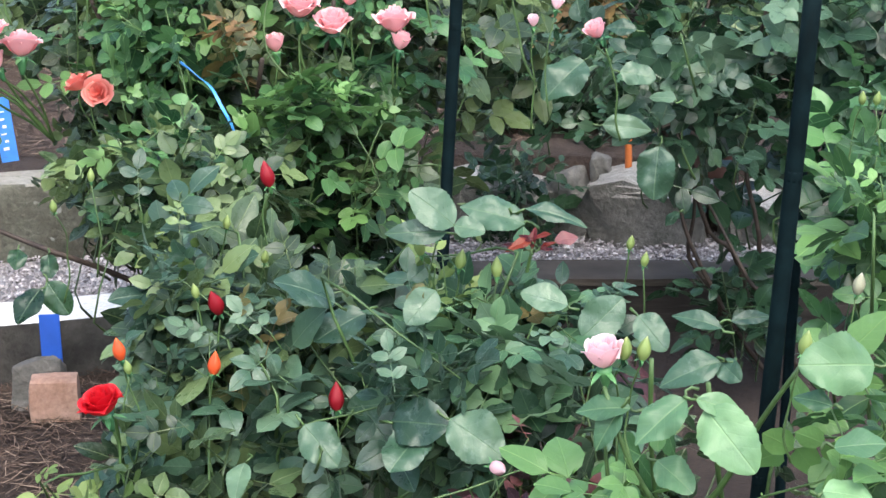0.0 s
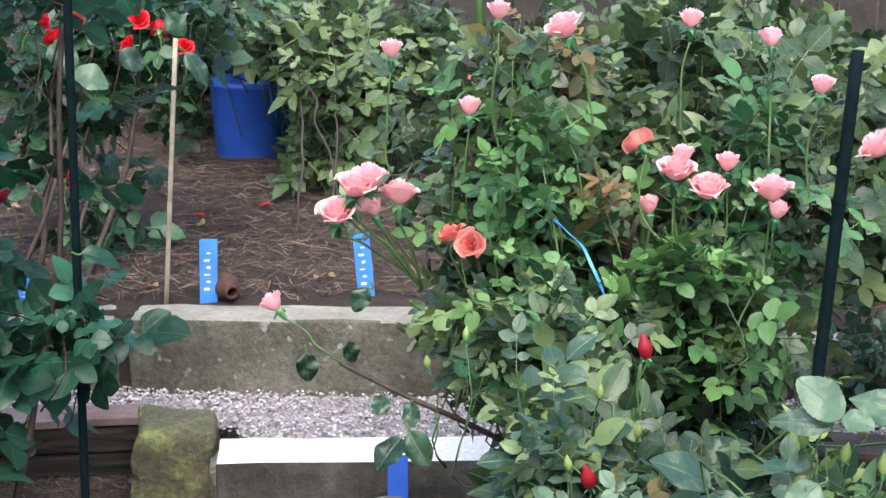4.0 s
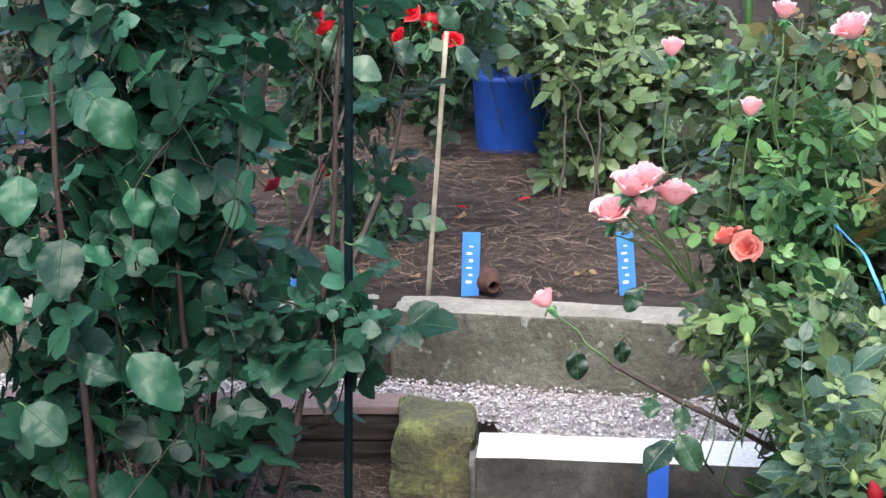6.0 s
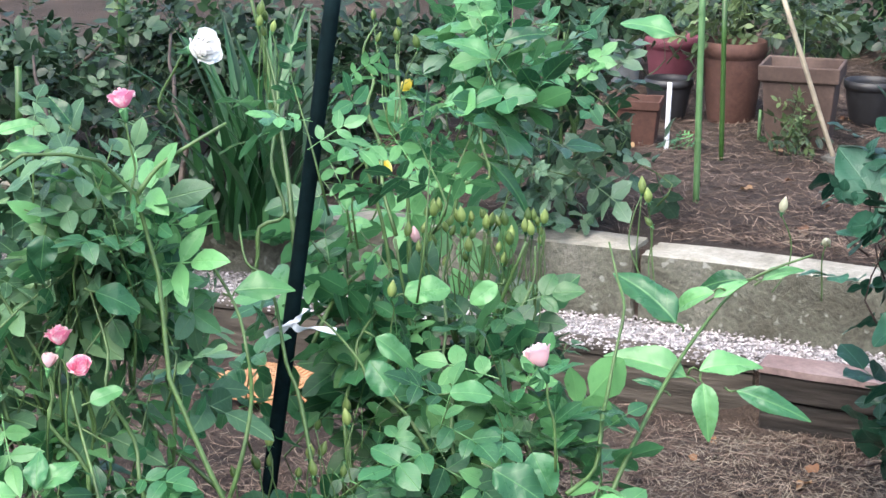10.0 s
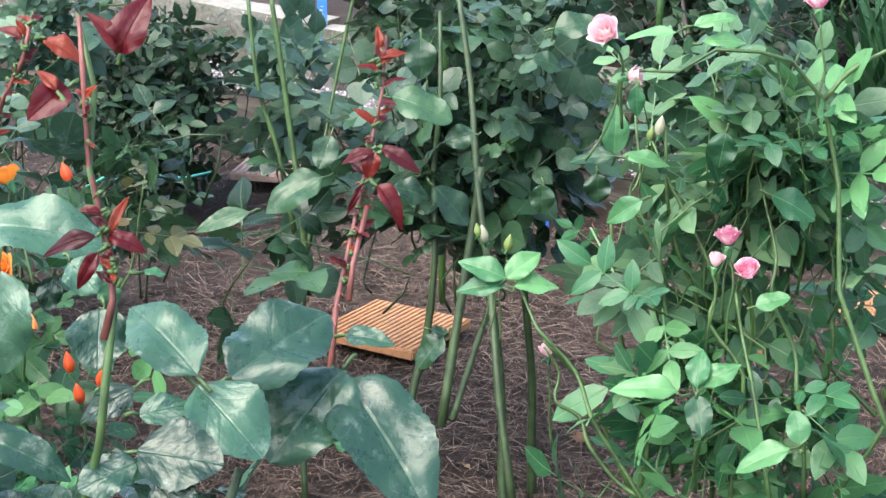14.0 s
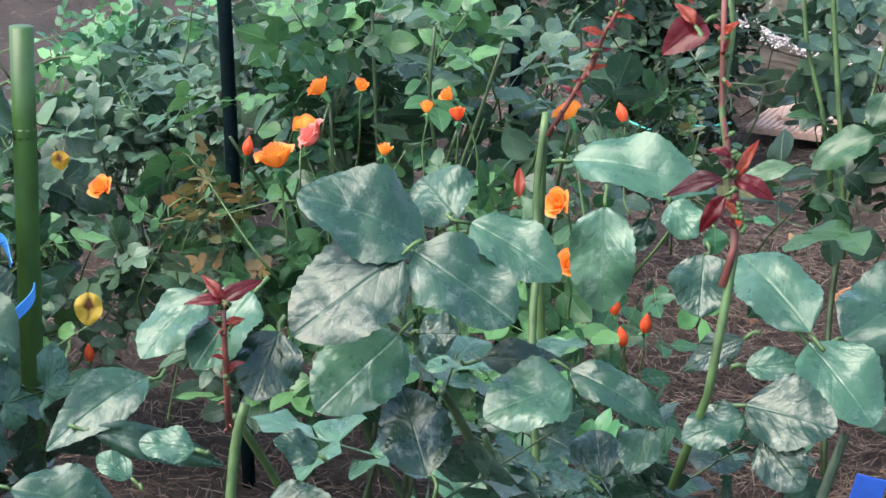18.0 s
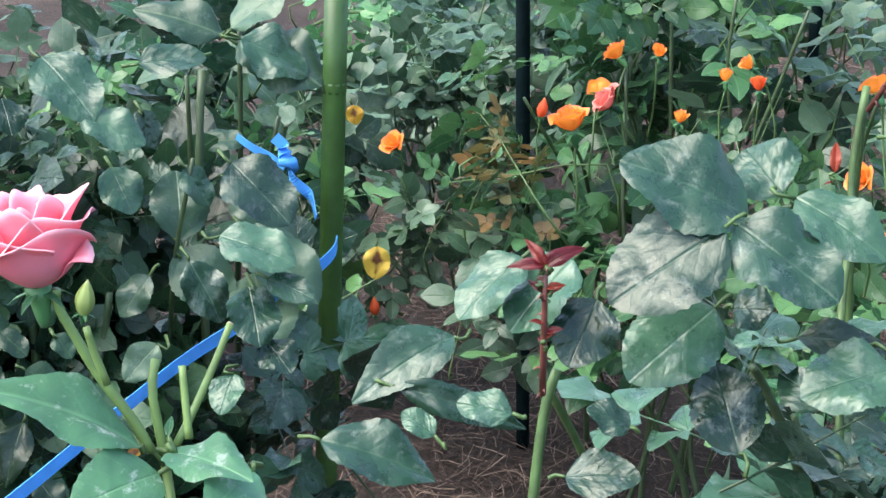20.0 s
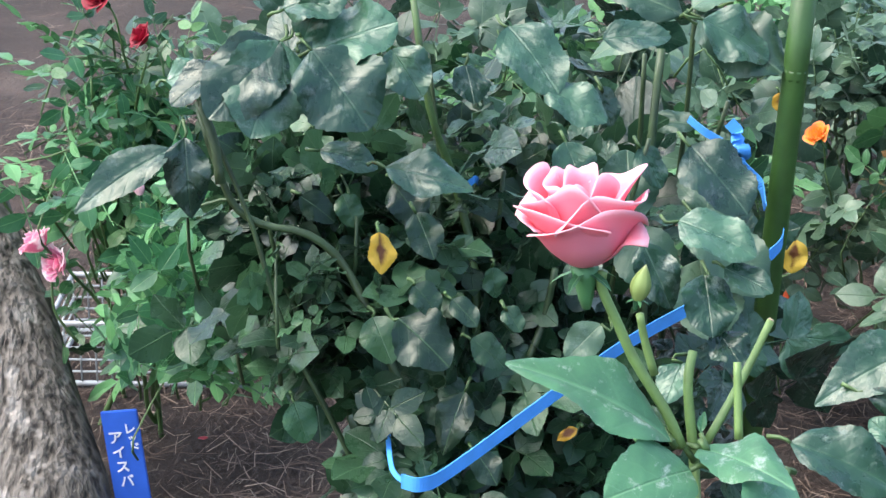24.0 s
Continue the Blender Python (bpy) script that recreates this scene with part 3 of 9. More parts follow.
def gravel():
    """Pale pebbles of the gravel strip: squashed eight-sided stones."""
    rng = np.random.default_rng(11)
    verts, faces = [], []
    octa = np.array([(1, 0, 0), (0, 1, 0), (-1, 0, 0), (0, -1, 0), (0, 0, 1), (0, 0, -1)], float)
    of = [(0, 1, 4), (1, 2, 4), (2, 3, 4), (3, 0, 4), (1, 0, 5), (2, 1, 5), (3, 2, 5), (0, 3, 5)]
    for _ in range(46000):
        x = rng.uniform(-8.5, 1.3)
        y0, y1 = line_t(x), line_w(x)
        y = rng.uniform(y0 + 0.02, y1 + 0.04)
        if -1.62 < x < -0.2 and y < y0 + 0.02:
            continue
        r = rng.uniform(0.003, 0.0072)
        a = rng.uniform(0, math.pi)
        c, s = math.cos(a), math.sin(a)
        p = octa * (r * rng.uniform(0.7, 1.3), r * rng.uniform(0.6, 1.1), r * rng.uniform(0.5, 0.8))
        p = p @ np.array([[c, s, 0], [-s, c, 0], [0, 0, 1]]) + rng.normal(0, r * 0.12, (6, 3))
        z = 0.13 + rng.uniform(-0.004, 0.01)
        b = len(verts)
        verts += [(q[0] + x, q[1] + y, q[2] + z) for q in p]
        faces += [tuple(b + k for k in f) for f in of]
    me = mesh_of("gravel", verts, faces, PEBBLE, smooth=False)
    tagged(new("gravel", me), "pale grey and pinkish gravel between timber and stone", "gravel", kind="stuff")


def pebble_material():
    m, n, l, b = material("gravel_stones")
    geo = n.new("ShaderNodeNewGeometry")
    r = ramp(n, l, geo.outputs["Random Per Island"], [(0.0, (0.13, 0.115, 0.112)), (0.3, (0.29, 0.265, 0.265)), (0.7, (0.43, 0.4, 0.405)), (1.0, (0.64, 0.61, 0.62))])
    l.new(r.outputs["Color"], b.inputs["Base Color"])
    b.inputs["Roughness"].default_value = 0.85
    t = noise_tex(n, l, 300.0)
    bump(n, l, t.outputs["Fac"], 0.4, 0.002, b)
    return m


PEBBLE = pebble_material()
gravel()


# ---- retaining wall of long stone blocks ----
def stone_block(parent, x0, x1, z0, z1, depth, seed, mat=None, off=0.0):
    y0, y1 = line_w(x0), line_w(x1)
    ln, a = math.hypot(x1 - x0, y1 - y0), math.atan2(y1 - y0, x1 - x0)
    mid = Vector(((x0 + x1) / 2, (y0 + y1) / 2, (z0 + z1) / 2)) + Vector((-math.sin(a), math.cos(a), 0)) * (depth / 2 + off)
    bm = bmesh.new()
    box(bm, Matrix.Translation(mid) @ Matrix.Rotation(a, 4, "Z"), ln - 0.012, depth, z1 - z0, 0.010, 0.006, seed, 11)
    ob = part("stone_block", bm, mat or BLOCK, parent, smooth=True)
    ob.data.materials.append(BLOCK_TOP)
    # faces that point up get the paler stone
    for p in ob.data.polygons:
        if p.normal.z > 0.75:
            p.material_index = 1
    return ob


wall = thing("wall_terrace", (-2.0, 4.3, 0.1), "low retaining wall of long weathered sandstone blocks", "stone wall", kind="structure")
for k, (x0, x1, top) in enumerate([(-10.4, -9.0, 0.33), (-9.0, -7.4, 0.34), (-7.4, -6.3, 0.34), (-6.3, -4.9, 0.33), (-4.9, -3.44, 0.33), (-3.44, -1.985, 0.322), (-1.97, -0.75, 0.322), (-0.75, -0.42, 0.3)]):
    stone_block(wall, x0, x1, 0.03, top, 0.16, k)


def rock(name, centre, sx, sy, sz, seed, label, mat=None, turn=0.0, cut=True, worn=False, top=None, square=0.45):
    """A broken stone: a faceted block with a slanting top."""
    bm = bmesh.new()
    bmesh.ops.create_icosphere(bm, subdivisions=4, radius=1.0)
    for v in bm.verts:
        c = v.co
        p = square
        c = Vector([math.copysign(abs(q) ** p, q) for q in c]) * 0.8
        d = noise.noise_vector(c * 1.3 + Vector((seed * 5.1, seed, 2))) * 0.28 + noise.noise_vector(c * 4 + Vector((seed, 3, seed * 2))) * 0.09
        c = c + d
        if cut:
            c.z = min(c.z, 0.75 + 0.25 * c.x * (1 if seed % 2 else -1))
        if worn:
            c.z = min(c.z, 0.8 + 0.3 * c.y - 0.25 * c.x)
        v.co = Vector((c.x * sx, c.y * sy, c.z * sz))
    bm.transform(Matrix.Translation(centre) @ Matrix.Rotation(turn, 4, "Z"))
    me = bpy.data.meshes.new(name)
    bm.to_mesh(me)
    bm.free()
    me.polygons.foreach_set("use_smooth", np.ones(len(me.polygons), dtype=bool))
    me.set_sharp_from_angle(angle=0.7)
    me.materials.append(mat or ROCK)
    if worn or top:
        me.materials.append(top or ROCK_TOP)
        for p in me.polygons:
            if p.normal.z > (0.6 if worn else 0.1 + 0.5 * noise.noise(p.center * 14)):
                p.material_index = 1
    return tagged(new(name, me), label, "stone", "edging stones")


for k, (t, sx, sz, lab) in enumerate([((0.14, 4.84, 0.19), 0.19, 0.17, "pale broken sandstone rock with a slanting worn top"), ((-0.25, 4.85, 0.18), 0.2, 0.17, "rough grey rock half hidden under rose canes"), ((0.4, 4.88, 0.17), 0.1, 0.14, "small grey rock at the gravel edge"), ((0.68, 4.88, 0.17), 0.2, 0.14, "grey rock under dark rose leaves"), ((1.5, 5.0, 0.17), 0.3, 0.14, "grey rock beside the bed"), ((1.12, 4.98, 0.17), 0.17, 0.15, "broken grey rock behind the black stake"), ((-0.07, 4.9, 0.18), 0.1, 0.15, "narrow grey rock between two larger ones")]):
    rock("rock", t, sx, 0.16, sz, k + 3, lab, turn=0.05, worn=k < 4)


# ---- timber edging with a mossy stone and a concrete kerb ----
def beam(name, x0, x1, z0, z1, mat, depth, off, seed, parent):
    """One timber along the edge of the bed."""
    y0, y1 = line_t(x0) + off, line_t(x1) + off
    ln, a = math.hypot(x1 - x0, y1 - y0), math.atan2(y1 - y0, x1 - x0)
    mid = Vector(((x0 + x1) / 2, (y0 + y1) / 2, (z0 + z1) / 2)) + Vector((-math.sin(a), math.cos(a), 0)) * depth / 2
    bm = bmesh.new()
    box(bm, Matrix.Translation(mid) @ Matrix.Rotation(a, 4, "Z"), ln - 0.006, depth, z1 - z0, 0.006, 0.004, seed, 9)
    return part(name, bm, mat, parent, smooth=True)


def timber(x0, x1, z0, z1, mat, label, depth=0.1, off=0.0, seed=0, top=None):
    """An edging timber: a beam, and where it has one a weathered cap board on it."""
    y0 = float(line_t(x0))
    base = thing("timber_edging", ((x0 + x1) / 2, y0, 0.0), label, "timber", "timber edging")
    beam("beam", x0, x1, z0, z1 - (0.02 if top else 0.0), mat, depth, off, seed, base)
    if top:
        beam("top_board", x0, x1, z1 - 0.02, z1, top, depth + 0.006, off - 0.003, seed + 20, base)
    return base


edging = thing("timber_edging", (-2.4, 3.75, 0.0), "stacked dark timber edging with a smooth reddish brown top", "timber", "timber edging")
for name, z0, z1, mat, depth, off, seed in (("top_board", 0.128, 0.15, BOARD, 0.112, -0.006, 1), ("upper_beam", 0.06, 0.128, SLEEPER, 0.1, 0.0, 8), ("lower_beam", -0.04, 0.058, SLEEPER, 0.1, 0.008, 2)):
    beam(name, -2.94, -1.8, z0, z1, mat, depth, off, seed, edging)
timber(-4.45, -2.96, -0.03, 0.135, GREYWOOD, "grey weathered timber edging along the gravel", 0.09, 0.03, 3, GREYWOOD)
timber(-5.9, -4.47, -0.03, 0.135, GREYWOOD, "grey weathered timber edging along the gravel", 0.09, 0.03, 4, GREYWOOD)
timber(-7.4, -5.92, -0.03, 0.135, GREYWOOD, "grey weathered timber edging along the gravel", 0.09, 0.03, 5, GREYWOOD)
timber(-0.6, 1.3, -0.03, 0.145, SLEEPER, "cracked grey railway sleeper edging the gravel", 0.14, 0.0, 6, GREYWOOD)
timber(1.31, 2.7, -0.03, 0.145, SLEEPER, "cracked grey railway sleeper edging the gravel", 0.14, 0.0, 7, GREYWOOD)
bm = bmesh.new()
box(bm, Matrix.Translation((-1.69, 3.955, 0.075)) @ Matrix.Rotation(0.45, 4, "Z") @ Matrix.Rotation(0.06, 4, "Y"), 0.185, 0.19, 0.2, 0.014, 0.014, 6, 9)
tagged(part("mossy_stone", bm, MOSSY, None, smooth=True), "square stone covered in yellow green moss", "stone", "edging stones")
rock("small_stone", (-1.545, 3.9, 0.05), 0.025, 0.05, 0.1, 8, "small dark grey stone wedged beside the kerb", ROCK, 0.3, False)
bm = bmesh.new()
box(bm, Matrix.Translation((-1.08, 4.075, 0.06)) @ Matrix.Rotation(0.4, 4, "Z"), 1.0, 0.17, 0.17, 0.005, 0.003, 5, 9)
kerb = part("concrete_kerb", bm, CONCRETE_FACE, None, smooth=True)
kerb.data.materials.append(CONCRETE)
# upward faces take the white concrete, all others the dark one
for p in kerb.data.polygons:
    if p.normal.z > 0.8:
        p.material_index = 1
tagged(kerb, "concrete kerb with a white top and a dark face", "kerb")


# ---- leaves, blooms and bushes ----
def leaf_shape(n=3, width=0.36, fold=0.2, droop=0.18, tooth=0.0, wave=0.0, seed=0, cols=3, curl=0.62, pucker=0.0, twist=0.0, blunt=0.62):
    """One leaflet of length 1 along +x, raised from its midrib, curling over at the rim and drooping: vertices, faces and (along, across) coordinates."""
    verts, uv, faces = [], [], []
    for i in range(n + 1):
        q = i / n
        s = 0.55 * q + 0.45 * (0.5 - 0.5 * math.cos(math.pi * q)) if n < 12 else q
        w = width * math.sin(math.pi * s ** (1.04 - 0.32 * blunt)) ** blunt * (1 - 0.2 * s ** 5) if 0 < i < n else width * 0.04
        for c in range(cols):
            v = -1 + 2 * c / (cols - 1)
            out = abs(v)
            cut = 1 - tooth * (i % 3) / 2 if tooth and out > 0.99 and 0 < i < n else 1.0
            x = s + (0.0 if i in (0, n) else 0.03 * out * (1 - s) - 0.5 * tooth * (1 - cut))
            y = v * w * cut * (1 + (0.03 * math.sin(s * 8 + seed + (2 if v > 0 else 0)) if n > 5 else 0))
            z = fold * w * 2 * (out - curl * out * out) - droop * s * s + wave * math.sin(s * 9 + v * 2 + seed) * out * w
            z += pucker * math.sin((s - 0.9 * out * w) * 31 + seed) * math.sin(math.pi * out) * math.sin(math.pi * s)
            z += twist * v * w * s
            verts.append((x, y, z))
            uv.append((s, v * w * 1.2))
    for i in range(n):
        for c in range(cols - 1):
            a = i * cols + c
            faces.append((a, a + cols, a + cols + 1, a + 1))
    return np.array(verts), faces, np.array(uv)


def spray_shape(pairs=2, n=3, width=0.36, cols=3, seed=0, wave=0.0):
    """A compound rose leaf of unit length: leaflets in pairs and one at the tip, no two alike."""
    rng = np.random.default_rng(seed * 13 + pairs)
    V, F, U = [], [], []
    feet = []

    def put(x, ang, size, roll, k):
        v, f, u = leaf_shape(n, width * rng.uniform(0.88, 1.1), rng.uniform(0.1, 0.3), rng.uniform(0.04, 0.34), 0.0, wave + 0.12, k + seed * 7, cols, rng.uniform(0.5, 0.85), 0.0, rng.normal() * 0.25)
        c, s = math.cos(ang), math.sin(ang)
        cr, sr = math.cos(roll), math.sin(roll)
        v = v * size
        v = v @ np.array([[1, 0, 0], [0, cr, sr], [0, -sr, cr]])
        v = v @ np.array([[c, s, 0], [-s, c, 0], [0, 0, 1]]) + (x, 0, -0.12 * x * x)
        b = sum(len(q) for q in V)
        V.append(v)
        U.append(u)
        F.extend(tuple(b + q for q in g) for g in f)
        feet.append((b, x, ang))

    put(0.68, rng.normal() * 0.2, 0.42 * rng.uniform(0.95, 1.1), rng.normal() * 0.25, 1)
    for p in range(pairs):
        x = 0.56 - 0.34 * p
        put(x, 1.15 + rng.normal() * 0.16, (0.37 - 0.06 * p) * rng.uniform(0.88, 1.1), 0.25 + rng.normal() * 0.25, 2 + p)
        put(x - 0.03, -1.15 + rng.normal() * 0.16, (0.37 - 0.06 * p) * rng.uniform(0.88, 1.1), -0.25 + rng.normal() * 0.25, 5 + p)
    # the midrib that carries the leaflets: a narrow strip, and a short stalk to each
    rows = [-0.08] + sorted(q for p in range(pairs) for q in (0.51 - 0.34 * p, 0.55 - 0.34 * p)) + [0.66]
    b = sum(len(q) for q in V)
    V.append(np.array([(x, e * 0.008, -0.12 * x * x) for x in rows for e in (1, -1)]))
    U.append(np.array([(0.5, 0.0)] * len(rows) * 2))
    F.extend((b + 2 * i, b + 2 * i + 1, b + 2 * i + 3, b + 2 * i + 2) for i in range(len(rows) - 1))
    for foot, x, ang in feet:
        i = max(k for k, q in enumerate(rows) if q < x)
        side = 0 if ang > 0 else 1
        if i == len(rows) - 1:
            F.append((b + 2 * i, b + 2 * i + 1, foot, foot + cols - 1))
        else:
            F.append((b + 2 * i + side, b + 2 * i - 2 + side, foot, foot + cols - 1))
    return np.concatenate(V), F, np.concatenate(U)


def spray_set(name, pairs, width, wave=0.0):
    """Five sprays of one kind, each fine, plain and coarse for leaves near and far."""
    return {"name": name, "near": [spray_shape(pairs, 5, width, 5, k, wave) for k in range(5)], "mid": [spray_shape(pairs, 5, width, 3, k, wave) for k in range(5)], "far": [spray_shape(pairs, 3, width, 3, k, wave) for k in range(5)]}


SPRAY5 = spray_set("five", 2, 0.345)
SPRAY3 = spray_set("three", 1, 0.41)
SPRAYBIG = spray_set("big", 2, 0.42, 0.12)
ROUND = spray_set("round", 2, 0.46)
NARROW = spray_set("narrow", 2, 0.27)


def scatter(shape, pos, x_axis, normal, size):
    """Copies of a leaf shape at the points, joined: vertices, faces and coordinates."""
    V, F, U = shape
    n, k = len(pos), len(V)
    x = x_axis / (np.linalg.norm(x_axis, axis=1, keepdims=True) + 1e-9)
    z = normal - (normal * x).sum(1, keepdims=True) * x
    z /= np.linalg.norm(z, axis=1, keepdims=True) + 1e-9
    y = np.cross(z, x)
    R = np.stack([x, y, z], 1)
    verts = (np.einsum("kc,ncd->nkd", V, R) * size[:, None, None] + pos[:, None]).reshape(-1, 3)
    f = np.array(F)
    faces = (f[None] + (np.arange(n) * k)[:, None, None]).reshape(-1, f.shape[1])
    return verts, faces, np.tile(U, (n, 1))


def fast_mesh(name, verts, faces, uvs, mat):
    """A mesh of quads from arrays."""
    me = bpy.data.meshes.new(name)
    nf, c = faces.shape
    me.vertices.add(len(verts))
    me.vertices.foreach_set("co", np.asarray(verts, np.float32).ravel())
    me.loops.add(nf * c)
    me.loops.foreach_set("vertex_index", faces.astype(np.int32).ravel())
    me.polygons.add(nf)
    me.polygons.foreach_set("loop_start", np.arange(0, nf * c, c, dtype=np.int32))
    me.update(calc_edges=True)
    layer = me.uv_layers.new(name="leaf")
    layer.data.foreach_set("uv", uvs[faces.ravel()].astype(np.float32).ravel())
    me.polygons.foreach_set("use_smooth", np.ones(nf, dtype=bool))
    me.materials.append(mat)
    me.validate()
    return me


def cloud_points(clouds, n, rng, fill=0.45):
    """Points spread through ellipsoids given as centre, half width, half depth, half height and heading, and the way out from each."""
    c = np.array(clouds, float)
    w = (c[:, 3] * c[:, 4] * c[:, 5]) ** 0.67
    pick = rng.choice(len(c), n, p=w / w.sum())
    d = rng.normal(size=(n, 3))
    d /= np.linalg.norm(d, axis=1, keepdims=True)
    r = rng.uniform(0, 1, n) ** fill
    r *= 1 + 0.12 * rng.normal(size=n)
    q = d * r[:, None] * c[pick, 3:6]
    a = np.radians(c[pick, 6])
    off = np.stack([q[:, 0] * np.cos(a) - q[:, 1] * np.sin(a), q[:, 0] * np.sin(a) + q[:, 1] * np.cos(a), q[:, 2]], 1)
    out = np.stack([d[:, 0] * np.cos(a) - d[:, 1] * np.sin(a), d[:, 0] * np.sin(a) + d[:, 1] * np.cos(a), d[:, 2]], 1)
    return c[pick, :3] + off, out


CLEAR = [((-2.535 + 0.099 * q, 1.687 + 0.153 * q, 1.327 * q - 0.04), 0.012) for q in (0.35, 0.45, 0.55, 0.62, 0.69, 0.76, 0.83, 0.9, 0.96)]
LATER = []
LEAVES = {}


def single_leaves(shapes, name, pos, x_axis, normal, size, which, mat, parent, mean):
    """Compound leaves as objects of their own that share a few meshes."""
    for i, k in enumerate(which):
        kind = i % len(shapes)
        key = (name, kind, mat.name, mean)
        if key not in LEAVES:
            V, F, U = shapes[kind]
            LEAVES[key] = fast_mesh("leaf", V * mean, np.array(F), U, mat)
        x = Vector(x_axis[k]).normalized()
        z = Vector(normal[k])
        z = (z - x * z.dot(x)).normalized()
        m = Matrix((x, z.cross(x), z)).transposed().to_4x4()
        ob = new("leaf", LEAVES[key])
        ob.parent, ob.matrix_parent_inverse = parent, Matrix.Translation(parent.location).inverted()
        ob.matrix_basis = Matrix.Translation(Vector(pos[k])) @ m @ Matrix.Scale(float(size[k]) / mean, 4)


def foliage(name, clouds, n, size, mat, parent, seed, shape=None, lift=0.7, face=0.5, loose=0.66, fill=0.45, label="", stems=True, stem_mat=None):
    """Leaves through the clouds, with the thin stalks and twigs that carry them."""
    rng = np.random.default_rng(seed)
    # shoots with six leaves each, set round them in a spiral, smaller towards the tip
    m = max(1, n // 6)
    tip, way_out = cloud_points(clouds, m, rng, fill)
    d = way_out * (0.55, 0.55, 0.3) + (0, 0, 0.7) + rng.normal(size=(m, 3)) * 0.4
    d /= np.linalg.norm(d, axis=1, keepdims=True)
    ln = size * rng.uniform(1.0, 1.9, m)
    u = np.cross(d, rng.normal(size=(m, 3)))
    u /= np.linalg.norm(u, axis=1, keepdims=True)
    v = np.cross(d, u)
    step = np.tile((np.arange(6) + 0.3) / 6, m) + rng.uniform(-0.06, 0.06, m * 6)
    turn = np.tile(np.arange(6) * 2.4, m) + rng.normal(size=m * 6) * 0.4
    d6, out = np.repeat(d, 6, 0), np.repeat(way_out, 6, 0)
    pos = np.repeat(tip, 6, 0) - d6 * (np.repeat(ln, 6) * step)[:, None]
    xa = np.cos(turn)[:, None] * np.repeat(u, 6, 0) + np.sin(turn)[:, None] * np.repeat(v, 6, 0) + d6 * (0.8 - 0.7 * step)[:, None] + out * 0.3
    xa[:, 2] -= 0.25
    normal = d6 * 0.45 + np.array([0, 0, lift * 0.8]) + out * face * np.array([0.7, 0.7, 0.3]) + rng.normal(size=(m * 6, 3)) * loose * 0.7
    size_n = size * rng.uniform(0.75, 1.2, m * 6) * (0.55 + 0.6 * np.minimum(step * 1.6, 1.0))
    low = pos[:, 2] > 0.03
    mid = pos + xa / np.linalg.norm(xa, axis=1, keepdims=True) * size_n[:, None] * 0.5
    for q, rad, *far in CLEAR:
        # no leaf on blooms, ties or large leaves, nor between them and the viewpoint
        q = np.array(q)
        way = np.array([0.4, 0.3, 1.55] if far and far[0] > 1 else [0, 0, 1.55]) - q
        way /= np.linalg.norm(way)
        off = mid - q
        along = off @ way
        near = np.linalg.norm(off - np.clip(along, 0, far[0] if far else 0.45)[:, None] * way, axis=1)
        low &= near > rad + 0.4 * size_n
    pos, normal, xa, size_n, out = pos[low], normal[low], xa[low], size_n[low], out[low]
    if len(pos) == 0:
        return None
    shape = shape or SPRAY5
    away = np.hypot(pos[:, 0], pos[:, 1])
    ahead = np.argsort(away)
    fineness = "far" if away.mean() > 4.6 else "near" if size >= 0.12 else "mid"
    shapes = shape[fineness]
    if size >= 0.15 and away.mean() < 4.3:
        # the large compound leaves towards the path are parts of their own
        single_leaves(shapes, shape["name"], pos, xa, normal, size_n, ahead[:110], mat, parent, size)
        ahead = ahead[110:]
    lots = [scatter(shapes[k], pos[w], xa[w], normal[w], size_n[w]) for k in range(len(shapes)) for w in [ahead[k::len(shapes)]] if len(w)]
    ob = None
    if lots:
        steps = np.cumsum([0] + [len(q[0]) for q in lots[:-1]])
        ob = new(name, fast_mesh(name, np.concatenate([q[0] for q in lots]), np.concatenate([q[1] + k for q, k in zip(lots, steps)]), np.concatenate([q[2] for q in lots]), mat))
        tagged(adopt(ob, parent, label), kind="stuff")
    if stems:
        verts, faces = [], []
        heart = np.array([c[:3] for c in clouds]).mean(0) * (1, 1, 0.75)
        for k in np.flatnonzero(low.reshape(m, 6).sum(1) > 3):
            a = tip[k]
            b = a - d[k] * ln[k] * 1.15
            inward = (heart - b) * rng.uniform(0.05, 0.3)
            c = b + inward * min(1.0, 0.07 / (np.linalg.norm(inward) + 1e-6)) - np.array([0, 0, rng.uniform(0.03, 0.1)])
            tv, tf = tube_data(flowing([c, b, a - d[k] * ln[k] * 0.5, a], 2), 0.0026, 0.001, 4)
            base = len(verts)
            verts += tv
            faces += [tuple(base + i for i in q) for q in tf]
        tagged(adopt(new("fine_growth", mesh_of("fine_growth", verts, faces, stem_mat or (REDBROWN if mat in (LEAF_TOWER, LEAF_DARK2) else DARKCANE if mat in (LEAF_DARK, LEAF_FAR, LEAF_BIG, LEAF_MID) else GREENCANE))), parent), kind="stuff")
    return ob


def canes(base, tops, r, mat, parent, seed=0, spread=0.06, sag=0.05, wob=0.03, name="cane"):
    """Main canes from the foot of the bush up to the given tops."""
    rng = np.random.default_rng(seed)
    for k, top in enumerate(tops):
        foot = np.array(base) + np.array([rng.normal() * spread, rng.normal() * spread, -0.04])
        tube(name, curve_pts(foot, top, sag, 8, wob, seed * 31 + k), r * rng.uniform(0.8, 1.15), r * 0.45, mat, parent, 7, knots=0.08, seed=k)


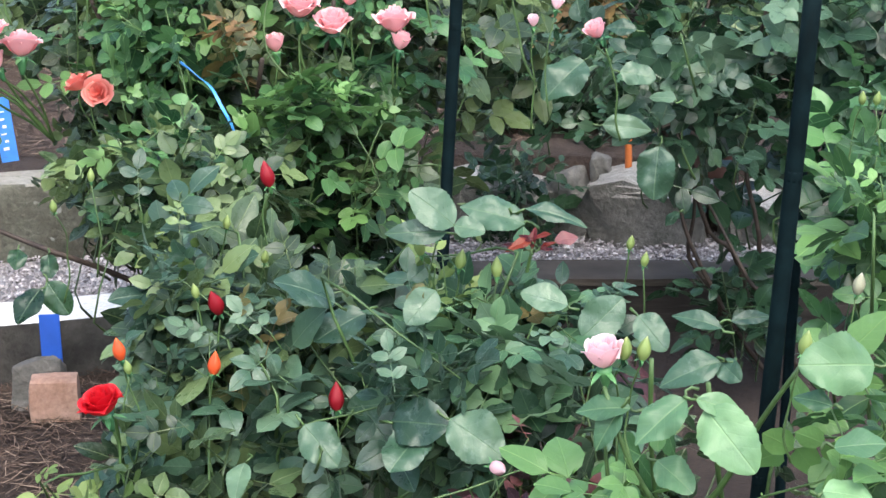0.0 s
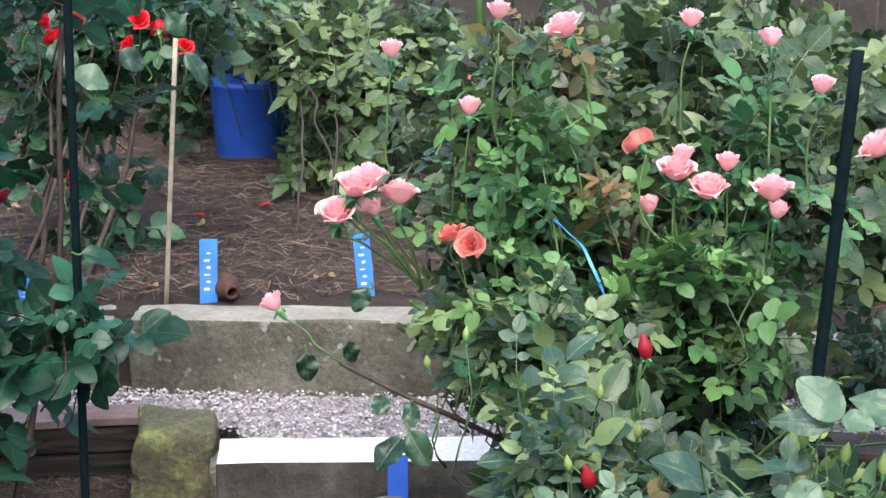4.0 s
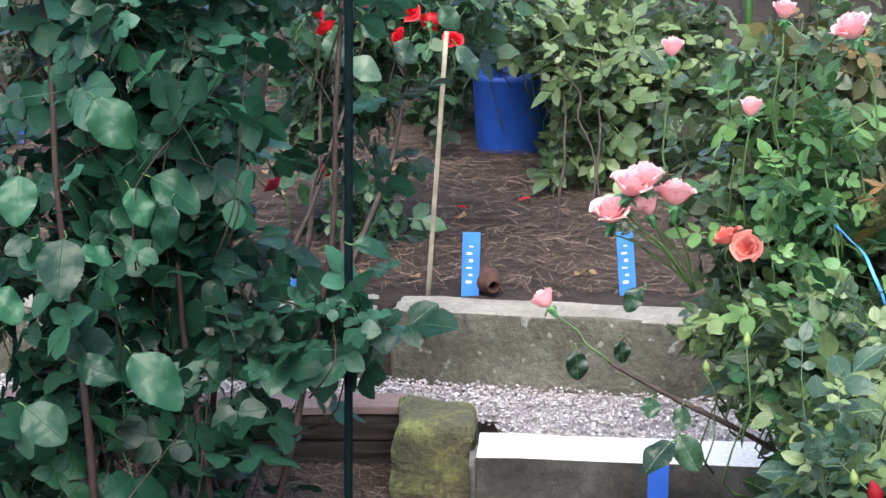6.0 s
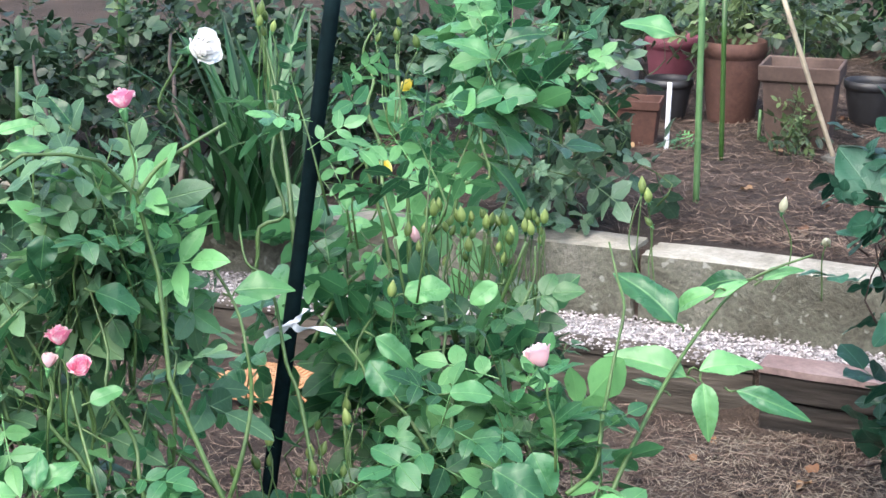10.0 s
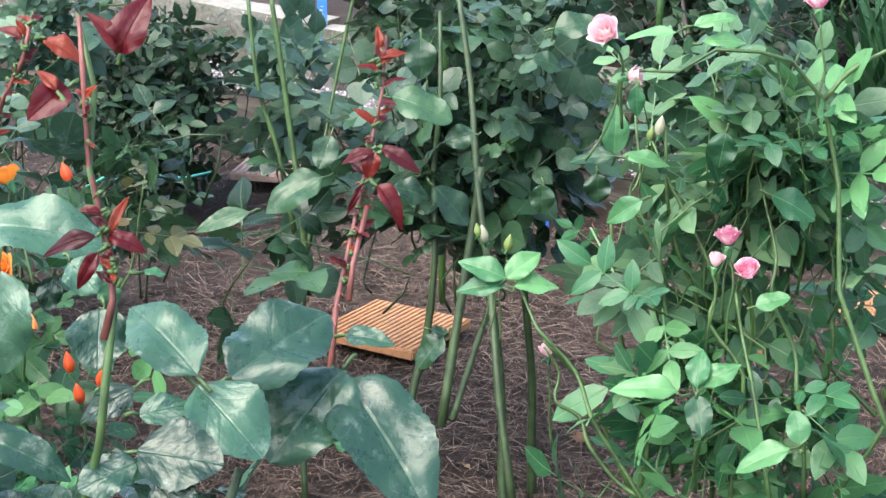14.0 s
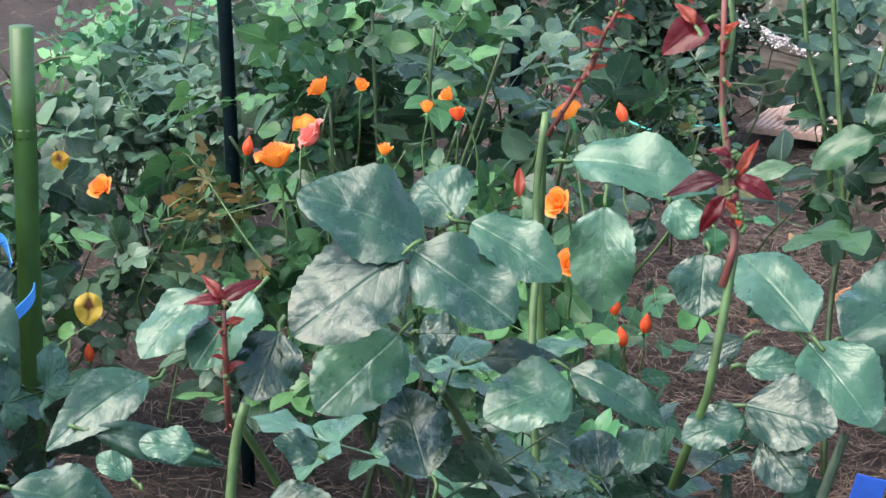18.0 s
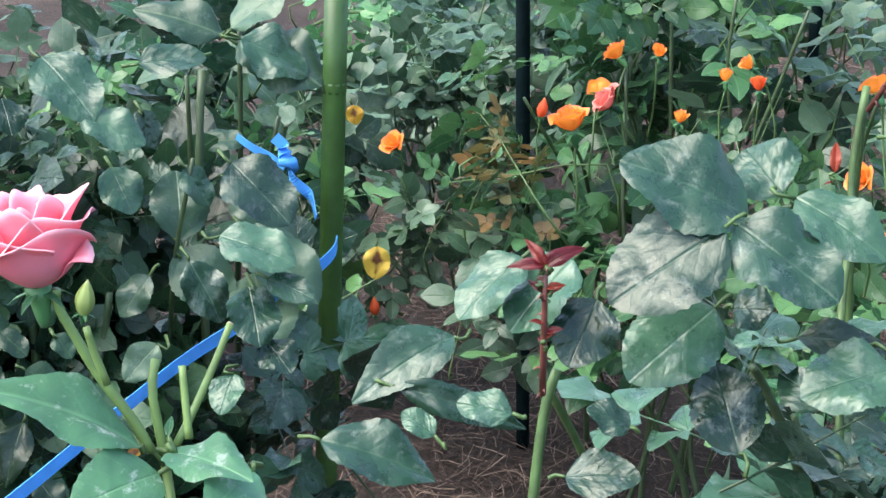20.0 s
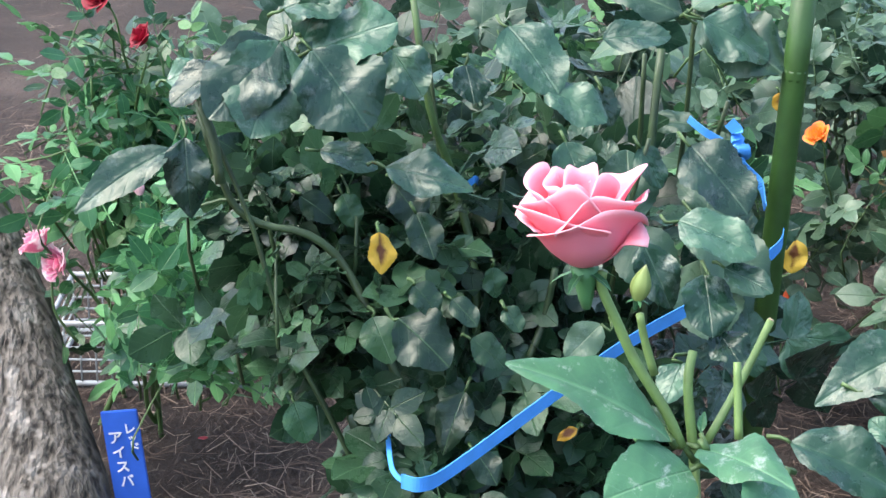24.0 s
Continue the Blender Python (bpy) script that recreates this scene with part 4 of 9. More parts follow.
def cup_petal(R, H, half, flare, ang, seed, nu=4, nv=4, droop=0.0, tips=1.0, ruffle=0.05, swell=0.8):
    """One petal of a cupped rose: it swells from the foot, stands up and turns out at the rim."""
    rng = np.random.default_rng(seed)
    ph, tip, tilt = rng.uniform(0, 6), rng.uniform(-0.02, 0.05) * tips, rng.uniform(-0.08, 0.08)
    verts, uv, faces = [], [], []
    for i in range(nu + 1):
        s = i / nu
        rad = R * math.sin(min(1.0, s * 1.45) * math.pi / 2) ** swell + flare * max(0.0, s - 0.55) ** 1.5 * 3.3
        span = half * (0.55 + 0.45 * math.sin(math.pi * min(1, s * 0.62 + 0.1)))
        for j in range(nv + 1):
            v = -1 + 2 * j / nv
            edge = 1 - 0.24 * abs(v) ** 3 * s * s + tip * (1 - abs(v)) * s ** 4 + tilt * v * s
            z = H * s * edge - droop * H * max(0, s - 0.6) ** 2 * 3
            z += H * ruffle * 0.6 * math.sin(4.3 * v + ph * 1.7) * s ** 3
            rr = rad * (1 + ruffle * math.sin(3 * v + ph) * s) + 1.2 * ruffle * R * math.cos(5 * v + ph) * s ** 5
            a = ang + v * span
            verts.append((rr * math.cos(a), rr * math.sin(a), z))
            uv.append((s, v))
    for i in range(nu):
        for j in range(nv):
            q = i * (nv + 1) + j
            faces.append((q, q + 1, q + nv + 2, q + nv + 1))
    return verts, faces, uv


def bloom_mesh(name, mat, d=0.07, openness=1.0, petals=22, seed=0, height=0.72, fine=6):
    """A rose: cupped petals in a spiral, tight in the middle and turned out at the rim. d: its width."""
    V, F, U = [], [], []
    for k in range(petals):
        q = (k + 0.5) / petals
        v, f, u = cup_petal(d * (0.05 + (0.22 + 0.14 * openness) * q), d * height * (0.98 - 0.3 * q * openness), 1.1 - 0.25 * q, d * 0.2 * openness * q, k * 2.4 + seed, seed * 50 + k, fine, fine, 0.35 * openness * q, 0.3, 0.035)
        b = len(V)
        V += v
        # all petals grow from one point, the heart of the bloom
        F += [tuple(0 if i <= fine else b + i for i in g) if b else g for g in f]
        U += [(p, q4 + 4 * k) for p, q4 in u]
    F = [tuple(dict.fromkeys(0 if i <= fine else i for i in g)) for g in F]
    return mesh_of(name, V, F, mat, np.array(U))


def bud_mesh(name, mat, d=0.02):
    """A closed bud: four petals wrapped into an egg shape that ends in a point. d: its width."""
    V, F, U = [], [], []
    for k in range(4):
        b = len(V)
        for i in range(7):
            q = i / 6
            rad = d * (0.5 - 0.012 * k) * math.sin(math.pi * (0.12 + 0.86 * q)) ** 0.95 * (1.15 - 0.4 * q)
            for e in range(5):
                a = k * 1.57 + (e / 4 - 0.5) * 2.3
                V.append((rad * (1 + 0.06 * (e / 4 - 0.5)) * math.cos(a), rad * (1 + 0.06 * (e / 4 - 0.5)) * math.sin(a), d * 1.75 * q - d * 0.1))
                U.append((q, e / 2 - 1))
        F += [(b + i * 5 + e, b + i * 5 + e + 1, b + i * 5 + e + 6, b + i * 5 + e + 5) for i in range(6) for e in range(4)]
    return mesh_of(name, V, F, mat, np.array(U))


def calyx_mesh(name, d):
    """The green cup and the five sepals below a bloom."""
    V, F = tube_data([(0, 0, -d * 0.42), (0, 0, -d * 0.3), (0, 0, -d * 0.12), (0, 0, d * 0.02)], d * 0.05, d * 0.17, 7)
    V, F = [tuple(v) for v in V], list(F)
    U = [(0.3, 0.5)] * len(V)
    for k in range(5):
        v, f, u = leaf_shape(3, 0.16, droop=0.35)
        a = k * 2 * math.pi / 5
        v = v * d * 0.42
        x, y = v[:, 0] * math.cos(a) - v[:, 1] * math.sin(a), v[:, 0] * math.sin(a) + v[:, 1] * math.cos(a)
        b = len(V)
        V += list(zip(x, y, v[:, 2] - d * 0.02))
        F += [tuple(b + i for i in g) for g in f]
        U += [tuple(q) for q in u]
    return mesh_of(name, V, F, LEAF_LIGHT, np.array(U))


KINDS = {}


def bloom(place, kind, parent, tilt=(0, 0), scale=1.0, stem=0.16, toward=None, label=""):
    """A bloom with its calyx and stalk. kind: material, width, openness, petals."""
    mat, d, openness, petals = kind[:4]
    key = (mat.name, d, openness, petals)
    if key not in KINDS:
        if petals < 6:
            KINDS[key] = (bud_mesh("bud", mat, d), calyx_mesh("calyx", d * 1.5))
        else:
            KINDS[key] = (bloom_mesh("bloom", mat, d, openness, petals, len(KINDS), kind[4] if len(kind) > 4 else 0.72), calyx_mesh("calyx", d))
    me, cal = KINDS[key]
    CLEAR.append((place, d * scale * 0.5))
    rot = Euler((radians(tilt[0]), radians(tilt[1]), (place[0] * 37 + place[1] * 51) % 6.28)).to_matrix().to_4x4()
    top = parent
    while top.parent is not None:
        top = top.parent
    m = Matrix.Translation(place) @ rot @ Matrix.Scale(scale, 4)
    ob = new("bud" if petals < 6 else "bloom", me)
    ob.parent, ob.matrix_parent_inverse = parent, Matrix.Translation(top.location).inverted()
    ob.matrix_basis = m
    if label:
        ob["label"] = label
    c = new("calyx", cal)
    c.parent = ob
    if stem:
        down = rot @ Vector((0, 0, -1))
        a = Vector(place) + down * d * 0.35 * scale
        b = a + down * stem * 0.4 + Vector((0, 0, -stem * 0.8))
        if toward is not None:
            b = Vector(toward)
        tube("flower_stalk", curve_pts(b, a, 0.0, 5, 0.01, int(abs(place[0]) * 1000) % 97), 0.0013 + 0.022 * d, 0.0009 + 0.016 * d, GREENCANE, parent, 5)
    return ob


K_PINK = (PINK, 0.074, 0.9, 20)
K_PINKHALF = (PINK, 0.054, 0.5, 14)
K_PALE = (PALEPINK, 0.056, 0.5, 16)
K_PALESMALL = (PALEPINK, 0.034, 0.4, 10)
K_CORAL = (CORAL, 0.05, 1.2, 14)
K_RED = (BRIGHTRED, 0.06, 0.9, 20)
K_REDBUD = (REDP, 0.022, 0.3, 5)
K_STRIPE = (STRIPED, 0.045, 0.7, 14)
K_WHITE = (WHITEP, 0.066, 0.7, 24, 0.8)
K_YELLOW = (YELLOWP, 0.034, 1.2, 12)
K_ORANGESMALL = (ORANGE, 0.032, 0.5, 10)
K_ORANGEBIG = (ORANGE, 0.064, 0.8, 16, 0.7)
K_YOUNG = (LEAF_GROWING, 0.012, 0.3, 5)
K_YOUNGBIG = (LEAF_GROWING, 0.0155, 0.3, 5)
K_ORANGE2 = (ORANGE, 0.044, 0.9, 14, 0.65)
K_ORANGESMALL2 = (REDORANGE, 0.034, 0.4, 10)
K_STRIPEBIG = (STRIPED, 0.055, 1.0, 16)
K_SCARLET = (BRIGHTRED, 0.05, 1.2, 14)
K_DARKRED = (DARKRED, 0.045, 1.2, 14)
K_BUD = (GREENBUD, 0.012, 0.3, 5)
K_BUDL = (GREENBUD, 0.016, 0.3, 5)
K_ORBUD = (REDORANGE, 0.018, 0.3, 5)
K_PINKBUD = (PALEPINK, 0.018, 0.3, 5)
K_PALEBUD = (CREAM, 0.0165, 0.3, 5)


def stake(name, foot, top, r, mat, label, rings=True, category="garden stake", cap=None):
    """A garden stake: a tube with slight joints along it."""
    foot, top = Vector(foot), Vector(top)
    base = thing(name, foot, label, category, "garden stakes")
    v, f = [], []
    n = max(4, int((top - foot).length / 0.12))
    pts, rad = [], []
    for i in range(n + 1):
        p = foot.lerp(top, i / n)
        for dz, k in ((-0.004, 1.0), (0.0, 1.005), (0.004, 1.0)) if rings and 0 < i < n else ((0, 1.0),):
            pts.append(p + (top - foot).normalized() * dz)
            rad.append(r * k)
    tang = (top - foot).normalized()
    u = tang.orthogonal().normalized()
    w = tang.cross(u)
    for p, q in zip(pts, rad):
        for k in range(10):
            a = 2 * math.pi * k / 10
            v.append(p + (u * math.cos(a) + w * math.sin(a)) * q)
    for i in range(len(pts) - 1):
        for k in range(10):
            a, b = i * 10 + k, i * 10 + (k + 1) % 10
            f.append((a, b, b + 10, a + 10))
    f += [tuple(range(10))[::-1], tuple(range((len(pts) - 1) * 10, len(pts) * 10))]
    adopt(new("pole", mesh_of("pole", v, f, mat)), base)
    if rings:
        for i in range(2, n, 3):
            p = foot.lerp(top, i / n)
            tube("joint", [p - tang * 0.006, p - tang * 0.003, p + tang * 0.003, p + tang * 0.006], r * 1.008, r * 1.008, mat, base, 10)
    if cap:
        tube("cap", [top - tang * 0.002, top + tang * 0.001, top + tang * 0.003], r * 0.98, r * 0.86, cap, base, 10)
    return base


def name_plate(foot, w, h, heading, mat, label, lean=0.0, bars=6):
    """A plastic plant label stuck in the ground, with unreadable writing as bars."""
    base = thing("plant_label", foot, label, "plant label", "plant labels")
    m = Matrix.Translation(Vector(foot) + Vector((0, 0, h / 2 - 0.02))) @ Matrix.Rotation(radians(heading), 4, "Z") @ Matrix.Rotation(radians(lean), 4, "Y")
    bm = bmesh.new()
    box(bm, m, w, 0.004, h + 0.04, 0.0012)
    part("plate", bm, mat, base)
    for k in range(bars):
        b = bmesh.new()
        box(b, m @ Matrix.Translation((w * (0.05 * (-1) ** k - 0.05), -0.0028, h * (0.4 - 0.115 * k))), w * (0.22 + 0.1 * (k % 2)), 0.0012, h * (0.02 + 0.012 * (k % 3)))
        part("writing", b, WHITE, base)
    return base


def big_rose(parent, place):
    """The large pink rose: cupped outer petals with rolled rims round a tight centre, each petal a part."""
    m = Matrix.Translation(place) @ Euler((radians(-4), radians(6), radians(200))).to_matrix().to_4x4() @ Matrix.Diagonal((0.9, 0.9, 1.02, 1.0))
    rows = [(3, 0.008, 0.048, 1.4, 0.004, 0.0), (3, 0.015, 0.055, 1.15, 0.007, 0.0), (3, 0.022, 0.053, 1.05, 0.011, 0.06), (3, 0.0275, 0.045, 1.15, 0.013, 0.12), (3, 0.0295, 0.036, 1.25, 0.012, 0.15)]
    rng = np.random.default_rng(8)
    k = 0
    for n, R, H, half, flare, droop in rows:
        for i in range(n):
            k += 1
            v, f, u = cup_petal(R * rng.uniform(0.9, 1.08), H * rng.uniform(0.85, 1.12), half * rng.uniform(0.95, 1.15), flare * rng.uniform(0.75, 1.2), i * 2 * math.pi / n + k * 0.37 + rng.normal(0, 0.15), k, 12, 16, droop, 1.3, 0.13, 0.65)
            ob = adopt(new("petal", mesh_of("petal", [m @ Vector(q) for q in v], f, BIGPINK, np.array([(p, q4 + 4 * k) for p, q4 in u]))), parent)
            mod = ob.modifiers.new("thick", "SOLIDIFY")
            mod.thickness = 0.0007
    cal = new("calyx", calyx_mesh("calyx", 0.054))
    cal.parent, cal.matrix_parent_inverse, cal.matrix_basis = parent, Matrix.Translation(parent.location).inverted(), m


def thorns(points, n, size, mat, parent, seed):
    """Small hooked thorns scattered along a shoot."""
    rng = np.random.default_rng(seed)
    pts = np.asarray(points, float)
    for k in range(n):
        i = rng.integers(0, len(pts) - 1)
        p = pts[i] + (pts[i + 1] - pts[i]) * rng.uniform()
        d = rng.normal(size=3) * (1, 1, 0.2)
        d /= np.linalg.norm(d)
        tube("thorn", [p, p + d * size * 0.6, p + d * size + (0, 0, -size * 0.3)], size * 0.22, size * 0.03, mat, parent, 4)


def stipules(points, n, size, mat, parent, seed):
    """Small pointed bracts that stand out along a young shoot."""
    rng = np.random.default_rng(seed)
    pts = np.asarray(points, float)
    for k in range(n):
        i = k * (len(pts) - 1) // n
        p = pts[i] + (pts[i + 1] - pts[i]) * rng.uniform()
        d = rng.normal(size=3) * (1, 1, 0.3)
        d /= np.linalg.norm(d)
        big_leaf(p, p + d * size * rng.uniform(0.6, 1.2) + (0, 0, size * 0.5), 0.22, mat, parent, "bract")


# ---- rose bushes, first stretch ----
def bush(name, foot, label, tops, r, cane_mat, leaf_sets, seed, sag=0.05, spread=0.06, group="rose bushes", wob=0.03):
    """A rose bush: canes and one or more lots of leaves (clouds, count, size, material, options)."""
    b = thing(name, foot, label, "rose bush", group)
    canes(foot, tops, r, cane_mat, b, seed, spread, sag, wob)
    for k, (clouds, n, size, mat, opts) in enumerate(leaf_sets):
        LATER.append((clouds, n, size, mat, b, seed * 10 + k, opts))
    return b


def big_leaf(a, b, w, mat, parent, name="leaf", bend=0.0):
    """A large toothed leaf from its foot a to its tip b, w: half its width over its length; it faces up and towards the path."""
    a, b = np.array(a, float), np.array(b, float)
    k = int(abs(a[0] * 971 + a[2] * 577)) % 50
    more = bend + (0.0 if w >= 0.36 else 0.14)
    V, F, U = leaf_shape(31, w * 0.95, 0.12 + 0.04 * (k % 4) + more, 0.08 + 0.05 * (k % 5) + more, 0.05, 0.12 + 0.05 * (k % 4), k, 7, 0.55 + 0.1 * (k % 4), 0.01, 0.15 * (k % 3 - 1), 0.5 if w >= 0.36 else 0.7)
    face = np.array([0, 0, 1.55]) - (a + b) / 2
    face = face / np.linalg.norm(face) * 0.8 + np.array([0.0, 0.0, 0.75])
    face = face + np.random.default_rng(k * 7 + 1).normal(size=3) * 0.22
    ln = np.linalg.norm(b - a)
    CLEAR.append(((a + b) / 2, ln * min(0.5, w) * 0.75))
    v, f, u = scatter((V, F, U), a[None], (b - a)[None], face[None], np.array([ln]))
    ob = adopt(new(name, fast_mesh(name, v, f, u, mat)), parent)
    side = (a - b) / ln * min(0.02, ln * 0.25)
    tube("leaf_stalk", curve_pts(a + side, a, 0.0, 4, 0.004, k), 0.0022, 0.0016, GREENCANE, ob, 5)
    return ob


pink_bush = bush("rose_bush", (-0.597, 3.787, 0.298)[:2] + (0.0,), "tall bushy rose with many salmon pink flowers", [(-0.8, 3.46, 0.97), (-0.68, 3.73, 1.07), (-0.37, 3.58, 0.94), (-0.31, 3.9, 0.92), (-0.47, 3.43, 0.86)], 0.009, CANE, [
    ([(-0.61, 3.71, 0.85, 0.364, 0.3, 0.276, 15), (-0.79, 3.78, 0.97, 0.249, 0.3, 0.215, 15), (-0.39, 3.98, 0.91, 0.279, 0.3, 0.303, 15), (-0.72, 3.36, 0.67, 0.205, 0.2, 0.174, 15), (-0.34, 3.63, 0.67, 0.182, 0.2, 0.129, 15)], 1250, 0.112, LEAF_MID, {}),
    ([(-0.52, 3.41, 0.84, 0.323, 0.15, 0.232, 15), (-0.64, 3.12, 0.7, 0.18, 0.1, 0.161, 15), (-0.33, 3.68, 0.9, 0.214, 0.15, 0.268, 15)], 300, 0.105, LEAF_FRESH, {}),
    ([(-0.47, 3.37, 0.82, 0.279, 0.1, 0.169, 15), (-0.28, 3.45, 0.76, 0.131, 0.1, 0.141, 15), (-0.7, 3.49, 0.97, 0.187, 0.1, 0.156, 15)], 260, 0.095, LEAF_PALE, {}),
    ([(-0.75, 3.71, 1.1, 0.121, 0.15, 0.088, 15), (-0.51, 3.43, 0.91, 0.061, 0.1, 0.051, 15)], 80, 0.09, LEAF_BRONZE, {}),
    ([(-0.63, 4.05, 1.05, 0.394, 0.25, 0.155, 15), (-0.22, 4.21, 0.9, 0.196, 0.25, 0.233, 15), (-0.91, 3.48, 0.76, 0.139, 0.15, 0.139, 15)], 420, 0.13, LEAF_MID, {"stems": False}),
    ([(-0.396, 3.572, 0.534, 0.225, 0.15, 0.075, 8.645)], 170, 0.115, LEAF_DARK, {}),
    ([(-0.552, 3.181, 0.725, 0.218, 0.15, 0.09, 8.645)], 110, 0.1, LEAF_MID, {}),
], 1)
for place, k, tl in [
    ((-0.99, 3.3, 0.84), K_PINK, 20),
    ((-0.94, 3.33, 0.9), K_PINK, 0),
    ((-0.89, 3.35, 0.87), K_PINK, -10),
    ((-0.96, 3.32, 0.86), K_PINKHALF, 40),
    ((-0.96, 3.3, 0.89), K_PINK, 15),
    ((-0.93, 3.34, 0.85), K_PINKHALF, 20),
    ((-0.78, 3.42, 1.03), K_PINKHALF, 0),
    ((-0.92, 3.39, 1.13), K_PINKHALF, 0),
    ((-0.42, 3.51, 0.92), K_PINK, 10),
    ((-0.41, 3.52, 0.95), K_PINKHALF, 0),
    ((-0.46, 3.49, 0.86), K_PINKHALF, 5),
    ((-0.36, 3.52, 0.89), K_PINK, -15),
    ((-0.33, 3.53, 0.94), K_PINKHALF, 0),
    ((-0.25, 3.54, 0.89), K_PINK, 0),
    ((-0.24, 3.53, 0.86), K_PINKHALF, 10),
    ((-0.62, 3.5, 1.17), K_PINK, 25),
    ((-0.74, 3.46, 1.2), K_PINKHALF, 0),
    ((-0.18, 3.58, 1.08), K_PINKHALF, 10),
    ((-0.06, 3.58, 0.98), K_PINK, 40),
    ((-0.27, 3.58, 1.16), K_PINKHALF, 15),
    ((-0.41, 3.55, 1.19), K_PINKHALF, 0),
    ((0.12, 3.58, 0.88), K_PINKHALF, 30),
    ((0.04, 3.58, 0.93), K_PALESMALL, 10),
    ((-0, 3.57, 0.9), K_PALESMALL, 10),
    ((-0.06, 3.6, 1.12), K_PALESMALL, 10),
    ((-0.79, 3.37, 0.81), K_CORAL, 30),
    ((-0.76, 3.38, 0.8), K_CORAL, 60),
    ((-0.48, 3.5, 0.98), K_CORAL, 60),
]:
    bloom(place, k, pink_bush, (tl, tl * 0.5), toward=(-0.87, 3.42, 0.7) if place[0] < -0.85 and place[2] < 1 else None)

bloom((-1.07, 3.22, 0.69), K_PINKHALF, pink_bush, (35, -25), toward=(-0.94, 3.2, 0.61))
# dark hanging leaves of a low shoot beside the pink bush
tube("cane", [(-0.94, 3.2, 0.61), (-0.86, 3.22, 0.57), (-0.79, 3.19, 0.56), (-0.72, 3.25, 0.51), (-0.63, 3.36, 0.42)], 0.004, 0.006, CANE, pink_bush, 6)
for (a, b), w in [
    (((-0.85, 3.17, 0.57), (-0.84, 3.13, 0.55)), 0.4),
    (((-0.8, 3.18, 0.56), (-0.79, 3.15, 0.53)), 0.42),
    (((-0.79, 3.11, 0.52), (-0.82, 3.06, 0.48)), 0.42),
    (((-0.78, 3.12, 0.53), (-0.74, 3.1, 0.48)), 0.42),
    (((-0.91, 3.25, 0.74), (-0.93, 3.23, 0.7)), 0.4),
    (((-1, 3.18, 0.63), (-0.99, 3.17, 0.58)), 0.42),
    (((-0.93, 3.21, 0.65), (-0.92, 3.21, 0.61)), 0.4),
]:
    big_leaf(a, b, w, LEAF_DARK, pink_bush)

red_bush = bush("rose_bush", (-0.428, 2.909, 0.075)[:2] + (0.0,), "low rose with dark red buds and one red flower", [(-0.43, 2.46, 0.6), (-0.31, 2.84, 0.78), (-0.15, 2.54, 0.59), (-0.06, 2.73, 0.76), (-0.46, 2.83, 0.71), (0.03, 2.73, 0.71)], 0.006, GREENCANE, [
    ([(-0.42, 2.8, 0.6, 0.18, 0.22, 0.163, 10), (-0.2, 2.66, 0.52, 0.26, 0.22, 0.162, 10), (-0.35, 2.46, 0.54, 0.122, 0.15, 0.092, 10), (-0.02, 2.68, 0.61, 0.191, 0.2, 0.135, 10)], 300, 0.14, LEAF_MID, {}),
    ([(-0.14, 2.56, 0.63, 0.253, 0.12, 0.176, 10), (-0.41, 2.64, 0.62, 0.154, 0.12, 0.187, 10)], 200, 0.13, LEAF_BLUE, {}),
    ([(0.072, 2.578, 0.665, 0.143, 0.12, 0.106, 8.645)], 150, 0.12, LEAF_SOFT, {}),
    ([(-0.328, 2.671, 0.651, 0.231, 0.15, 0.135, 8.645)], 190, 0.115, LEAF_MID, {}),
    ([(-0.268, 2.578, 0.662, 0.207, 0.12, 0.123, 8.645)], 84, 0.12, LEAF_BLUE, {}),
    ([(0.187, 2.554, 0.704, 0.103, 0.1, 0.051, 8.645), (0.01, 2.417, 0.684, 0.092, 0.1, 0.064, 8.645)], 130, 0.115, LEAF_BLUE, {}),
    ([(0.135, 2.625, 0.611, 0.077, 0.1, 0.038, 8.645)], 40, 0.09, LEAF_PLUM, {}),
    ([(-0.28, 2.54, 0.67, 0.038, 0.08, 0.046, 10), (0.05, 2.64, 0.74, 0.046, 0.08, 0.046, 10)], 14, 0.08, LEAF_BRONZE, {}),
    ([(-0.45, 2.32, 0.56, 0.066, 0.1, 0.037, 10), (-0.38, 2.65, 0.77, 0.048, 0.1, 0.04, 10), (-0.2, 2.7, 0.75, 0.056, 0.1, 0.048, 10), (-0.02, 2.63, 0.75, 0.046, 0.1, 0.046, 10)], 40, 0.09, LEAF_GROWING, {"shape": NARROW}),
], 2, sag=0.02)
